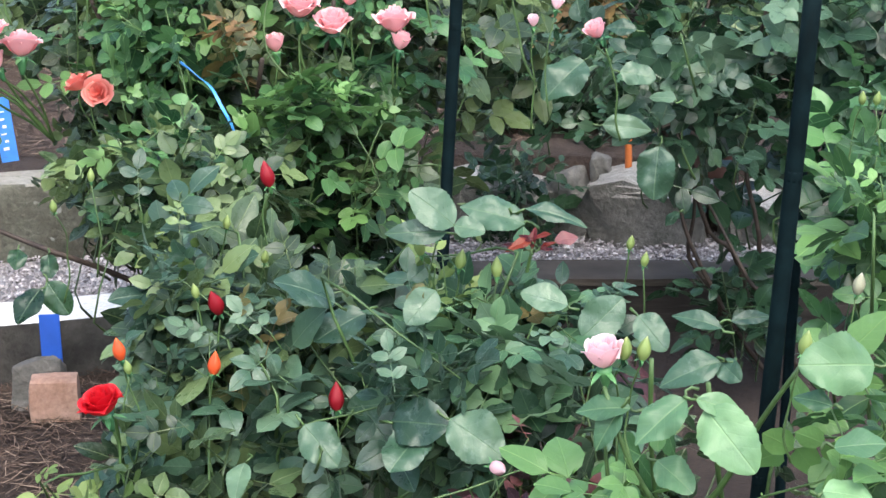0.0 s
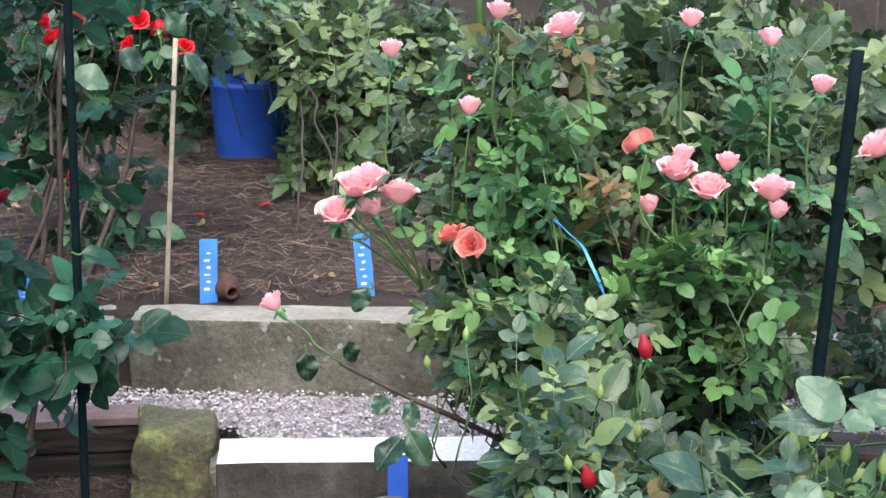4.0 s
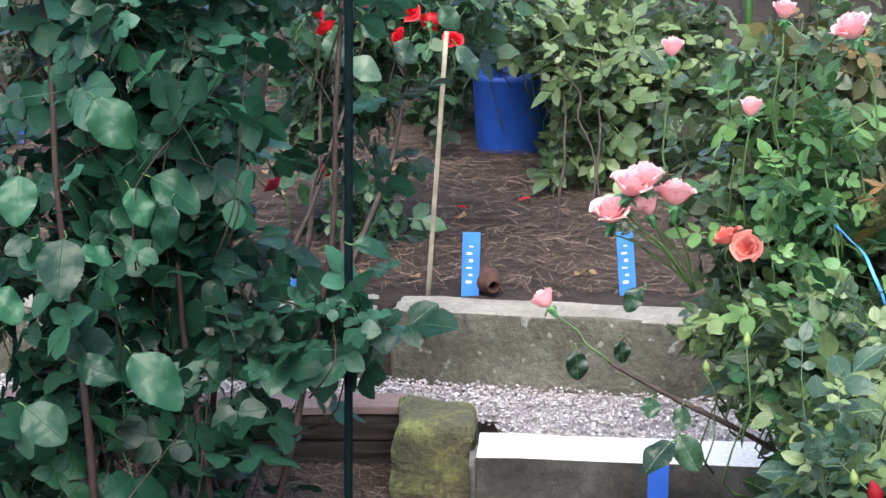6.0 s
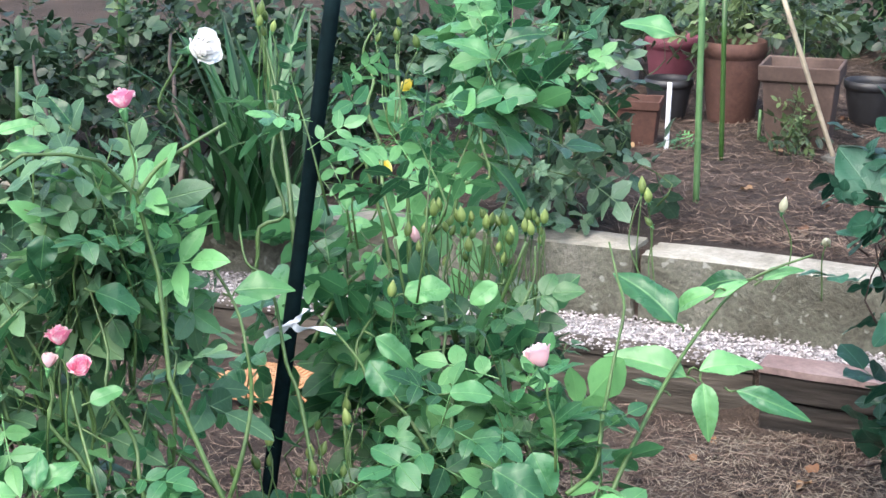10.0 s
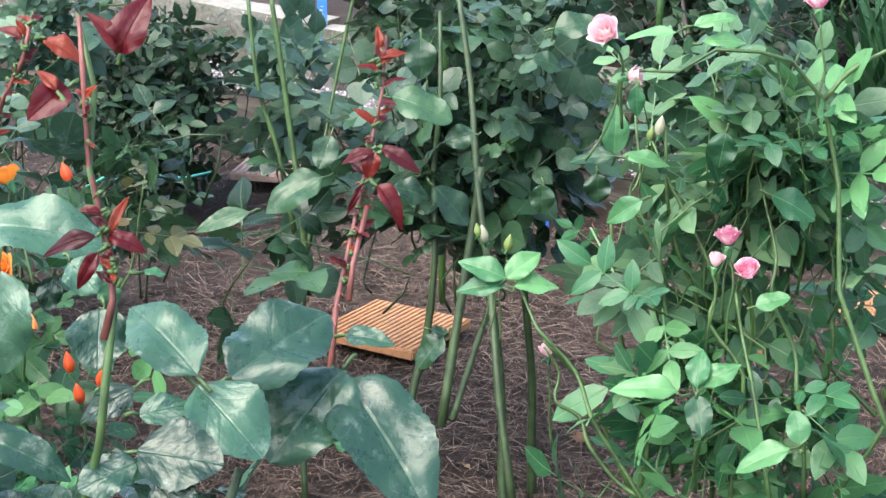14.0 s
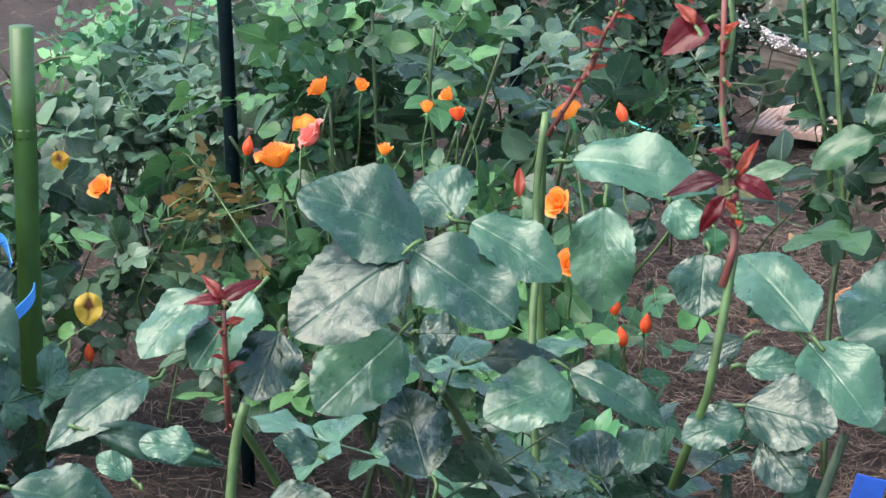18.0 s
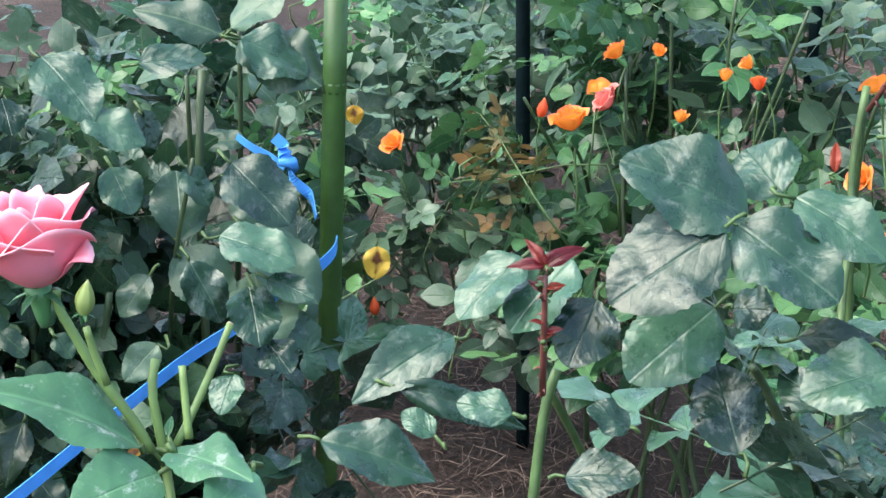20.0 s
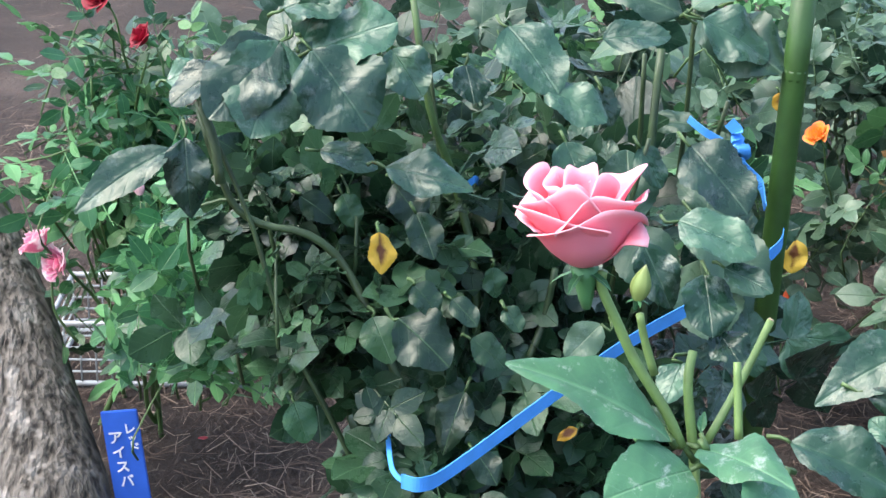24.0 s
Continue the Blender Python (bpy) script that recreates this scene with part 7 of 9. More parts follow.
for (a, b), w in [
    (((-1.6, 0.08, 0.92), (-1.58, 0.15, 0.93)), 0.26),
    (((-1.52, 0.03, 0.85), (-1.57, 0.01, 0.91)), 0.42),
    (((-1.55, 0.18, 0.83), (-1.59, 0.18, 0.86)), 0.55),
    (((-1.48, 0.33, 0.99), (-1.56, 0.29, 1.04)), 0.34),
    (((-1.49, 0.36, 0.98), (-1.54, 0.46, 1.02)), 0.36),
    (((-1.48, 0.33, 0.98), (-1.42, 0.37, 0.94)), 0.46),
    (((-1.43, 0.27, 0.95), (-1.39, 0.33, 0.95)), 0.46),
    (((-1.43, 0.27, 0.94), (-1.42, 0.22, 0.93)), 0.42),
    (((-1.53, 0.47, 0.96), (-1.48, 0.39, 0.91)), 0.44),
    (((-1.53, 0.47, 0.95), (-1.4, 0.51, 0.9)), 0.33),
    (((-1.41, 0.28, 0.93), (-1.37, 0.3, 0.91)), 0.46),
    (((-1.56, 0.48, 0.98), (-1.53, 0.51, 0.99)), 0.3),
    (((-1.49, 0.28, 0.98), (-1.49, 0.23, 0.96)), 0.3),
]:
    big_leaf(a, b, w, LEAF_BIG, red_shoot_bush)
for (a, b), w in [
    (((-1.48, 0.28, 0.96), (-1.47, 0.32, 0.97)), 0.36),
    (((-1.61, 0.27, 1.01), (-1.57, 0.26, 0.97)), 0.52),
    (((-1.72, 0.26, 1.02), (-1.69, 0.28, 1)), 0.5),
    (((-1.77, 0.25, 0.99), (-1.76, 0.24, 0.96)), 0.4),
    (((-1.66, 0.03, 0.92), (-1.64, 0.06, 0.93)), 0.7),
    (((-1.56, 0.22, 0.87), (-1.53, 0.2, 0.85)), 0.5),
    (((-1.48, -0.06, 0.89), (-1.47, -0.09, 0.91)), 0.46),
    (((-1.39, -0.15, 0.94), (-1.39, -0.19, 0.95)), 0.4),
]:
    big_leaf(a, b, w, LEAF_BIG, red_shoot_bush)
for (a, b), w in [
    (((-1.47, 0.25, 1.12), (-1.47, 0.21, 1.12)), 0.28),
    (((-1.47, 0.26, 1.12), (-1.45, 0.28, 1.12)), 0.4),
    (((-1.47, 0.26, 1.12), (-1.47, 0.27, 1.15)), 0.2),
    (((-1.46, 0.25, 1.11), (-1.45, 0.23, 1.09)), 0.3),
    (((-1.5, 0.28, 1.26), (-1.49, 0.29, 1.3)), 0.5),
    (((-1.5, 0.28, 1.26), (-1.49, 0.27, 1.29)), 0.4),
    (((-1.52, 0.24, 1.23), (-1.5, 0.21, 1.22)), 0.5),
    (((-1.51, 0.23, 1.23), (-1.52, 0.22, 1.25)), 0.3),
    (((-1.92, 0.27, 1.19), (-1.89, 0.3, 1.19)), 0.4),
    (((-1.93, 0.25, 1.19), (-1.94, 0.23, 1.21)), 0.3),
    (((-1.7, 0.55, 1.11), (-1.7, 0.52, 1.11)), 0.3),
    (((-1.7, 0.55, 1.11), (-1.69, 0.54, 1.09)), 0.5),
    (((-1.71, 0.56, 1.11), (-1.68, 0.58, 1.11)), 0.34),
]:
    big_leaf(a, b, w * 0.8, LEAF_RED, red_shoot_bush, bend=0.35)
for (a, b), w in [
    (((-1.69, 0.55, 1.08), (-1.66, 0.57, 1.06)), 0.34),
    (((-1.7, 0.54, 1.08), (-1.69, 0.52, 1.06)), 0.18),
    (((-1.75, 0.57, 1.2), (-1.75, 0.57, 1.22)), 0.3),
    (((-1.46, -0.13, 1.03), (-1.45, -0.15, 1.04)), 0.3),
    (((-1.46, -0.13, 1.03), (-1.46, -0.11, 1.05)), 0.34),
    (((-1.46, -0.13, 1.03), (-1.46, -0.14, 1.05)), 0.3),
    (((-1.96, 0.15, 0.95), (-1.97, 0.15, 0.98)), 0.25),
    (((-1.96, 0.15, 0.94), (-1.96, 0.14, 0.94)), 0.2),
]:
    big_leaf(a, b, w * 0.8, LEAF_RED, red_shoot_bush, bend=0.35)
for (a, b), w in [
    (((-1.61, 0.31, 1.04), (-1.61, 0.33, 1.04)), 0.36),
    (((-1.62, 0.28, 1.03), (-1.61, 0.28, 1.01)), 0.5),
    (((-1.6, 0.48, 0.86), (-1.58, 0.51, 0.88)), 0.5),
]:
    big_leaf(a, b, w, LEAF_LIGHT, red_shoot_bush)
stipules([(-1.66, 0.5, 0.97), (-1.69, 0.53, 1.04), (-1.72, 0.55, 1.1), (-1.74, 0.57, 1.16), (-1.75, 0.57, 1.21)], 26, 0.02, LEAF_RED, red_shoot_bush, 4)
stipules([(-1.45, 0.26, 1.07), (-1.46, 0.26, 1.11), (-1.48, 0.25, 1.17), (-1.5, 0.25, 1.23)], 16, 0.013, LEAF_RED, red_shoot_bush, 5)
stipules([(-1.47, -0.13, 0.96), (-1.46, -0.13, 1), (-1.46, -0.13, 1.03)], 10, 0.012, LEAF_RED, red_shoot_bush, 6)
stipules([(-1.97, 0.2, 1.05), (-1.96, 0.22, 1.09), (-1.94, 0.23, 1.13), (-1.93, 0.25, 1.17), (-1.93, 0.26, 1.21)], 18, 0.02, LEAF_RED, red_shoot_bush, 7)
thorns([(-1.98, 0.18, 1.01), (-1.97, 0.2, 1.05), (-1.96, 0.22, 1.09), (-1.94, 0.23, 1.13), (-1.93, 0.25, 1.17)], 26, 0.009, REDCANE, red_shoot_bush, 1)
thorns([(-1.62, 0.48, 0.89), (-1.66, 0.5, 0.97), (-1.7, 0.53, 1.04), (-1.72, 0.55, 1.1), (-1.74, 0.57, 1.16)], 30, 0.009, REDCANE, red_shoot_bush, 2)
thorns([(-1.49, -0.13, 0.91), (-1.47, -0.13, 0.96), (-1.46, -0.13, 1), (-1.46, -0.13, 1.03)], 16, 0.008, REDCANE, red_shoot_bush, 3)
for (a, b), w in [
    (((-1.76, -0.22, 0.84), (-1.69, -0.3, 0.83)), 0.3),
    (((-1.71, -0.27, 0.81), (-1.69, -0.15, 0.79)), 0.15),
    (((-1.57, -0.32, 0.82), (-1.56, -0.22, 0.81)), 0.34),
    (((-1.87, -0.42, 0.78), (-1.84, -0.39, 0.76)), 0.5),
    (((-1.62, -0.11, 0.77), (-1.6, -0.05, 0.79)), 0.4),
    (((-1.85, -0.45, 0.75), (-1.81, -0.46, 0.73)), 0.45),
    (((-1.67, -0.23, 0.78), (-1.68, -0.26, 0.8)), 0.4),
]:
    big_leaf(a, b, w, LEAF_BIG, red_shoot_bush)

# ---- orange rose
orange_bush = bush("rose_bush", (-3.077, 0.037, 0.081)[:2] + (0.0,), "bushy rose with small orange flowers and glossy leaves", [(-2.94, -0.12, 0.67), (-2.82, 0.15, 0.78), (-2.66, 0.3, 0.83), (-2.91, 0.04, 0.71), (-3.05, 0.13, 0.89), (-3.03, -0.04, 0.77), (-3.17, 0.03, 0.94), (-3.01, -0.2, 0.72), (-2.94, 0.23, 0.89)], 0.006, DARKCANE, [
    ([(-3.06, -0.04, 0.71, 0.271, 0.25, 0.14, 82), (-2.83, 0.21, 0.66, 0.192, 0.25, 0.148, 82), (-2.8, 0.08, 0.54, 0.279, 0.25, 0.131, 82), (-2.97, -0.23, 0.61, 0.147, 0.22, 0.119, 82), (-2.62, 0.3, 0.55, 0.141, 0.2, 0.107, 82), (-2.82, -0.12, 0.46, 0.178, 0.2, 0.098, 82)], 200, 0.12, LEAF_FRESH, {}),
    ([(-3.35, 0.05, 0.81, 0.333, 0.3, 0.131, 82), (-3.12, 0.26, 0.76, 0.161, 0.22, 0.114, 82), (-3.56, -0.07, 0.83, 0.322, 0.3, 0.096, 82)], 120, 0.15, LEAF_BLUE, {}),
    ([(-3.25, 0.05, 0.83, 0.323, 0.3, 0.127, 82), (-3.13, -0.11, 0.78, 0.19, 0.2, 0.085, 82)], 110, 0.125, LEAF_FRESH, {}),
    ([(-2.89, -0.23, 0.69, 0.089, 0.12, 0.044, 82), (-2.68, 0.47, 0.81, 0.041, 0.1, 0.033, 82)], 14, 0.075, LEAF_BRONZE, {}),
    ([(-2.53, 0.36, 0.63, 0.048, 0.1, 0.056, 82), (-2.49, 0.24, 0.48, 0.096, 0.1, 0.048, 82)], 50, 0.09, LEAF_LIGHT, {}),
], 15, sag=0.02, spread=0.12)
for place, k, tl in [
    ((-2.9, -0.12, 0.7), K_ORANGEBIG, 12),
    ((-3.01, -0.05, 0.79), K_ORANGE2, 40),
    ((-3.03, 0.01, 0.79), K_ORANGESMALL, 30),
    ((-3, -0.08, 0.73), K_ORANGE2, 60),
    ((-2.98, -0.06, 0.72), K_CORAL, 50),
    ((-2.8, 0.15, 0.8), K_ORANGESMALL2, 10),
    ((-2.92, 0.11, 0.78), K_ORANGESMALL, 20),
    ((-2.93, 0.15, 0.8), K_ORANGESMALL, 40),
    ((-2.86, 0.04, 0.73), K_ORANGESMALL, 10),
    ((-2.66, 0.3, 0.84), K_ORANGE2, 40),
    ((-2.58, 0.28, 0.74), K_ORANGE2, 60),
    ((-2.8, 0.4, 0.8), K_ORBUD, 30),
    ((-2.91, -0.17, 0.72), K_ORBUD, 10),
    ((-2.57, 0.36, 0.58), K_ORBUD, 10),
    ((-2.55, 0.37, 0.54), K_ORBUD, 10),
    ((-2.55, 0.4, 0.56), K_ORBUD, 10),
    ((-3.26, -0.28, 0.93), K_ORBUD, 10),
]:
    bloom(place, k, orange_bush, (tl, tl * 0.5), stem=0.12)
for place, k, tl in [
    ((-3.14, -0.42, 0.59), K_ORANGE2, 40),
    ((-2.57, 0.29, 0.65), K_ORANGE2, 40),
    ((-3, -0.44, 0.34), K_ORBUD, 10),
]:
    bloom(place, k, orange_bush, (tl, tl * 0.5), stem=0.12)
big_leaf(*((-2.95, -0.43, 0.48), (-2.93, -0.43, 0.43)), 0.46, LEAF_YELLOW, orange_bush)
big_leaf(*((-3.11, -0.49, 0.67), (-3.1, -0.48, 0.64)), 0.5, LEAF_YELLOW, orange_bush)
big_leaf(*((-1.77, 0.13, 0.95), (-1.76, 0.13, 0.94)), 0.6, LEAF_YELLOW, red_shoot_bush)

# ---- big pink rose and the dark rose behind it, last stretch
pink_rose = thing("rose_bush", (-1.228, -0.329, 0.627)[:2] + (0.0,), "single large pink rose on a cut back green cane", "rose bush", "rose bushes")
tube("cane", [(-1.228, -0.329, 0.627)[:2] + (-0.03,)] + [(-1.07, -0.33, 0.91), (-1.11, -0.34, 1.01), (-1.12, -0.35, 1.07), (-1.13, -0.35, 1.09)], 0.00351, 0.002652, YOUNGCANE, pink_rose, 9, "", 0.05, 1)
tube("cut_end", [(-1.13, -0.35, 1.09), (-1.13, -0.35, 1.09), (-1.13, -0.35, 1.09)], 0.0024, 0.0019, CUT, pink_rose, 9, "pale cut wood")
tube("cane", [(-1.1174, -0.3373, 1.0407), (-1.1323, -0.3281, 1.0593), (-1.1471, -0.3189, 1.0808), (-1.1598, -0.311, 1.1015)], 0.0026, 0.0023, YOUNGCANE, pink_rose, 9, "", 0.05, 2)
tube("cut_end", [(-1.1598, -0.311, 1.1015), (-1.16, -0.3109, 1.1018), (-1.1603, -0.3107, 1.1022)], 0.0023, 0.0018, CUT, pink_rose, 9, "pale cut wood")
tube("flower_stalk", [(-1.11, -0.35, 1.04), (-1.11, -0.36, 1.06), (-1.11, -0.38, 1.09), (-1.11, -0.39, 1.11), (-1.11, -0.4, 1.13), (-1.11, -0.4, 1.14)], 0.003276, 0.002808, YOUNGCANE, pink_rose, 9, "", 0.04, 3)
tube("flower_stalk", [(-1.0653, -0.3612, 1.103), (-1.0659, -0.3677, 1.1219), (-1.0655, -0.371, 1.1365)], 0.0024, 0.0021, YOUNGCANE, pink_rose, 9, "", 0.04, 4)
bloom((-1.0695, -0.3731, 1.1436), (GREENBUD, 0.0115, 0.3, 5), pink_rose, (8, -6), stem=0, label="swelling green bud on a short stalk")
tube("cut_cane", [(-1.0464, -0.3126, 1.0817), (-1.0528, -0.3152, 1.0989), (-1.0602, -0.318, 1.1186)], 0.0024, 0.0021, YOUNGCANE, pink_rose, 8, "short cut back stub")
big_rose(pink_rose, (-1.11, -0.41, 1.14))
for (a, b), w in [
    (((-1.1039, -0.3553, 1.0454), (-1.0723, -0.4215, 1.1151)), 0.25),
    (((-1.0919, -0.342, 1.0354), (-1.0438, -0.3737, 1.0446)), 0.42),
    (((-1.11, -0.34, 1.04), (-1.07, -0.29, 1.06)), 0.3),
    (((-1.11, -0.29, 1.03), (-1.06, -0.3, 1.04)), 0.4),
]:
    big_leaf(a, b, w, LEAF_LIGHT2, pink_rose, bend=-0.06 if w < 0.36 else 0.05)
for (a, b), w in [
    (((-1.11, -0.34, 1.05), (-1.12, -0.34, 1.06)), 0.2),
    (((-1.11, -0.36, 1.05), (-1.12, -0.37, 1.06)), 0.2),
    (((-1.12, -0.38, 1.04), (-1.11, -0.36, 1.03)), 0.2),
]:
    big_leaf(a, b, w, LEAF_LIGHT, pink_rose)

ribbon_bush = bush("rose_bush", (-2.062, -0.753, 0.261)[:2] + (0.0,), "dense dark rose bush held by a blue ribbon", [(-1.88, -0.9, 0.84), (-1.85, -0.96, 0.97), (-2.03, -0.77, 0.99), (-1.96, -0.87, 0.87), (-2.02, -0.68, 0.87), (-2.06, -0.53, 0.91)], 0.0055, DARKCANE, [
    ([(-1.99, -0.81, 0.75, 0.132, 0.22, 0.119, 106), (-1.912, -0.703, 0.629, 0.098, 0.2, 0.089, 103.571), (-2.05, -0.67, 0.66, 0.096, 0.22, 0.122, 106), (-2.04, -0.57, 0.61, 0.084, 0.2, 0.096, 106), (-2, -0.89, 0.84, 0.094, 0.2, 0.069, 106), (-2.16, -0.71, 0.82, 0.112, 0.2, 0.086, 106)], 720, 0.105, LEAF_DARK, {"shape": SPRAYBIG, "face": 0.9, "lift": 0.5, "stems": False}),
    ([(-2.007, -0.903, 0.843, 0.082, 0.12, 0.069, 103.571)], 90, 0.1, LEAF_DARK, {"shape": SPRAYBIG, "face": 0.9, "lift": 0.5}),
    ([(-1.92, -0.82, 1.01, 0.134, 0.12, 0.064, 106), (-2.07, -0.66, 0.99, 0.11, 0.15, 0.073, 106), (-2.04, -0.46, 0.81, 0.061, 0.12, 0.104, 106), (-1.86, -0.94, 0.97, 0.064, 0.1, 0.064, 106), (-2.29, -0.55, 0.97, 0.135, 0.15, 0.054, 106)], 46, 0.165, LEAF_BIG, {"shape": SPRAYBIG, "face": 0.8}),
], 16, sag=0.02, spread=0.08)
tube("cane", [(-1.8, -0.68, 0.53), (-1.84, -0.71, 0.61), (-1.85, -0.75, 0.7), (-1.88, -0.81, 0.79), (-1.87, -0.85, 0.83), (-1.86, -0.9, 0.84), (-1.85, -0.93, 0.87), (-1.85, -0.96, 0.96)], 0.0052, 0.0038, DARKCANE, ribbon_bush, 8, "thick green cane", 0.08, 1)
tube("cane", [(-1.85, -0.66, 0.51), (-1.93, -0.68, 0.64), (-1.98, -0.7, 0.77), (-2, -0.73, 0.86), (-1.97, -0.75, 0.95), (-2, -0.78, 1.07)], 0.00624, 0.0039, GREENCANE, ribbon_bush, 8, "", 0.08, 2)
tube("cane", [(-1.85, -0.96, 0.97), (-1.84, -0.94, 0.93), (-1.83, -0.93, 0.89)], 0.00546, 0.00546, DARKCANE, ribbon_bush, 8, "", 0.08, 3)
tube("cut_cane", [(-2.05, -0.52, 0.61), (-2.13, -0.54, 0.79), (-2.14, -0.54, 0.89), (-2.17, -0.54, 0.98)], 0.00507, 0.00468, DARKCANE, ribbon_bush, 8, "cut back cane", 0.06, 4)
tube("cut_end", [(-2.17, -0.54, 0.98), (-2.17, -0.54, 0.98), (-2.17, -0.54, 0.98)], 0.004836, 0.0039, CUT, ribbon_bush, 9, "pale cut wood")
tube("cut_cane", [(-1.95, -0.63, 0.68), (-1.98, -0.62, 0.72), (-1.98, -0.61, 0.78)], 0.00429, 0.0039, DARKCANE, ribbon_bush, 8, "cut back cane", 0.06, 5)
tube("cut_end", [(-1.98, -0.61, 0.78), (-1.98, -0.61, 0.78), (-1.98, -0.61, 0.78)], 0.004056, 0.00312, CUT, ribbon_bush, 9, "pale cut wood")
for (a, b), w in [
    (((-1.85, -0.87, 1.04), (-1.76, -0.91, 0.99)), 0.4),
    (((-1.85, -0.87, 1.04), (-1.77, -0.87, 0.97)), 0.46),
    (((-1.86, -0.84, 1.03), (-1.87, -0.76, 1.07)), 0.46),
    (((-1.83, -0.83, 1.04), (-1.8, -0.76, 0.98)), 0.52),
    (((-1.86, -0.87, 1.07), (-1.87, -0.81, 1.1)), 0.5),
    (((-1.86, -0.85, 1.04), (-1.86, -0.83, 1.09)), 0.4),
    (((-1.93, -0.78, 1.02), (-1.91, -0.74, 0.98)), 0.5),
    (((-1.84, -0.86, 0.99), (-1.83, -0.81, 0.99)), 0.4),
    (((-1.84, -0.99, 0.99), (-1.85, -0.95, 1.01)), 0.4),
    (((-1.85, -0.93, 1.01), (-1.8, -0.97, 0.99)), 0.4),
    (((-1.78, -0.96, 0.94), (-1.7, -1.03, 0.91)), 0.22),
    (((-1.79, -0.95, 0.95), (-1.75, -0.93, 0.89)), 0.34),
    (((-2, -0.72, 0.99), (-1.97, -0.7, 0.96)), 0.5),
]:
    big_leaf(a, b, w, LEAF_BIG, ribbon_bush)
for (a, b), w in [
    (((-2.02, -0.68, 1.03), (-1.97, -0.61, 0.99)), 0.42),
    (((-1.98, -0.63, 0.98), (-1.97, -0.56, 0.96)), 0.36),
    (((-1.85, -0.76, 0.92), (-1.84, -0.67, 0.92)), 0.3),
    (((-1.88, -0.84, 0.92), (-1.88, -0.78, 0.92)), 0.36),
    (((-2.08, -0.59, 1.01), (-2.1, -0.52, 1.02)), 0.36),
    (((-2.2, -0.5, 1.01), (-2.2, -0.42, 0.98)), 0.44),
    (((-2.02, -0.48, 0.92), (-1.98, -0.41, 0.87)), 0.46),
    (((-1.9, -0.47, 0.88), (-1.88, -0.39, 0.87)), 0.4),
    (((-1.89, -0.44, 0.83), (-1.84, -0.42, 0.79)), 0.46),
    (((-1.93, -0.51, 0.84), (-1.9, -0.47, 0.79)), 0.36),
    (((-1.89, -0.42, 0.84), (-1.87, -0.37, 0.83)), 0.36),
    (((-2.05, -0.62, 0.9), (-2.02, -0.59, 0.86)), 0.46),
    (((-2.06, -0.54, 0.9), (-2.05, -0.51, 0.86)), 0.4),
]:
    big_leaf(a, b, w, LEAF_BIG, ribbon_bush)
for (a, b), w in [
    (((-2.07, -0.59, 0.96), (-2.06, -0.57, 0.92)), 0.4),
]:
    big_leaf(a, b, w, LEAF_BIG, ribbon_bush)
for (a, b), w in [
    (((-1.82, -0.72, 0.81), (-1.81, -0.69, 0.79)), 0.52),
    (((-1.82, -0.68, 0.8), (-1.81, -0.65, 0.78)), 0.4),
    (((-1.84, -0.63, 0.79), (-1.83, -0.61, 0.77)), 0.46),
    (((-1.89, -0.74, 0.86), (-1.86, -0.71, 0.83)), 0.4),
    (((-1.84, -0.77, 0.76), (-1.81, -0.74, 0.73)), 0.46),
    (((-1.8, -0.73, 0.78), (-1.78, -0.67, 0.75)), 0.48),
    (((-1.94, -0.67, 0.79), (-1.93, -0.66, 0.76)), 0.46),
    (((-1.84, -0.67, 0.69), (-1.79, -0.68, 0.65)), 0.34),
    (((-1.9, -0.87, 0.86), (-1.9, -0.83, 0.84)), 0.42),
    (((-1.94, -0.78, 0.87), (-1.92, -0.74, 0.84)), 0.46),
    (((-1.92, -0.83, 0.86), (-1.91, -0.81, 0.83)), 0.46),
    (((-1.82, -0.85, 0.66), (-1.81, -0.83, 0.62)), 0.46),
    (((-1.86, -0.67, 0.74), (-1.86, -0.63, 0.72)), 0.44),
]:
    big_leaf(a, b, w, LEAF_DARK, ribbon_bush)
for (a, b), w in [
    (((-1.81, -0.65, 0.64), (-1.79, -0.62, 0.62)), 0.44),
]:
    big_leaf(a, b, w, LEAF_DARK, ribbon_bush)
big_leaf(*((-1.8, -0.75, 0.87), (-1.78, -0.74, 0.835)), 0.46, LEAF_YELLOW, ribbon_bush)
big_leaf(*((-1.89, -0.56, 0.64), (-1.88, -0.58, 0.63)), 0.3, LEAF_YELLOW, ribbon_bush)

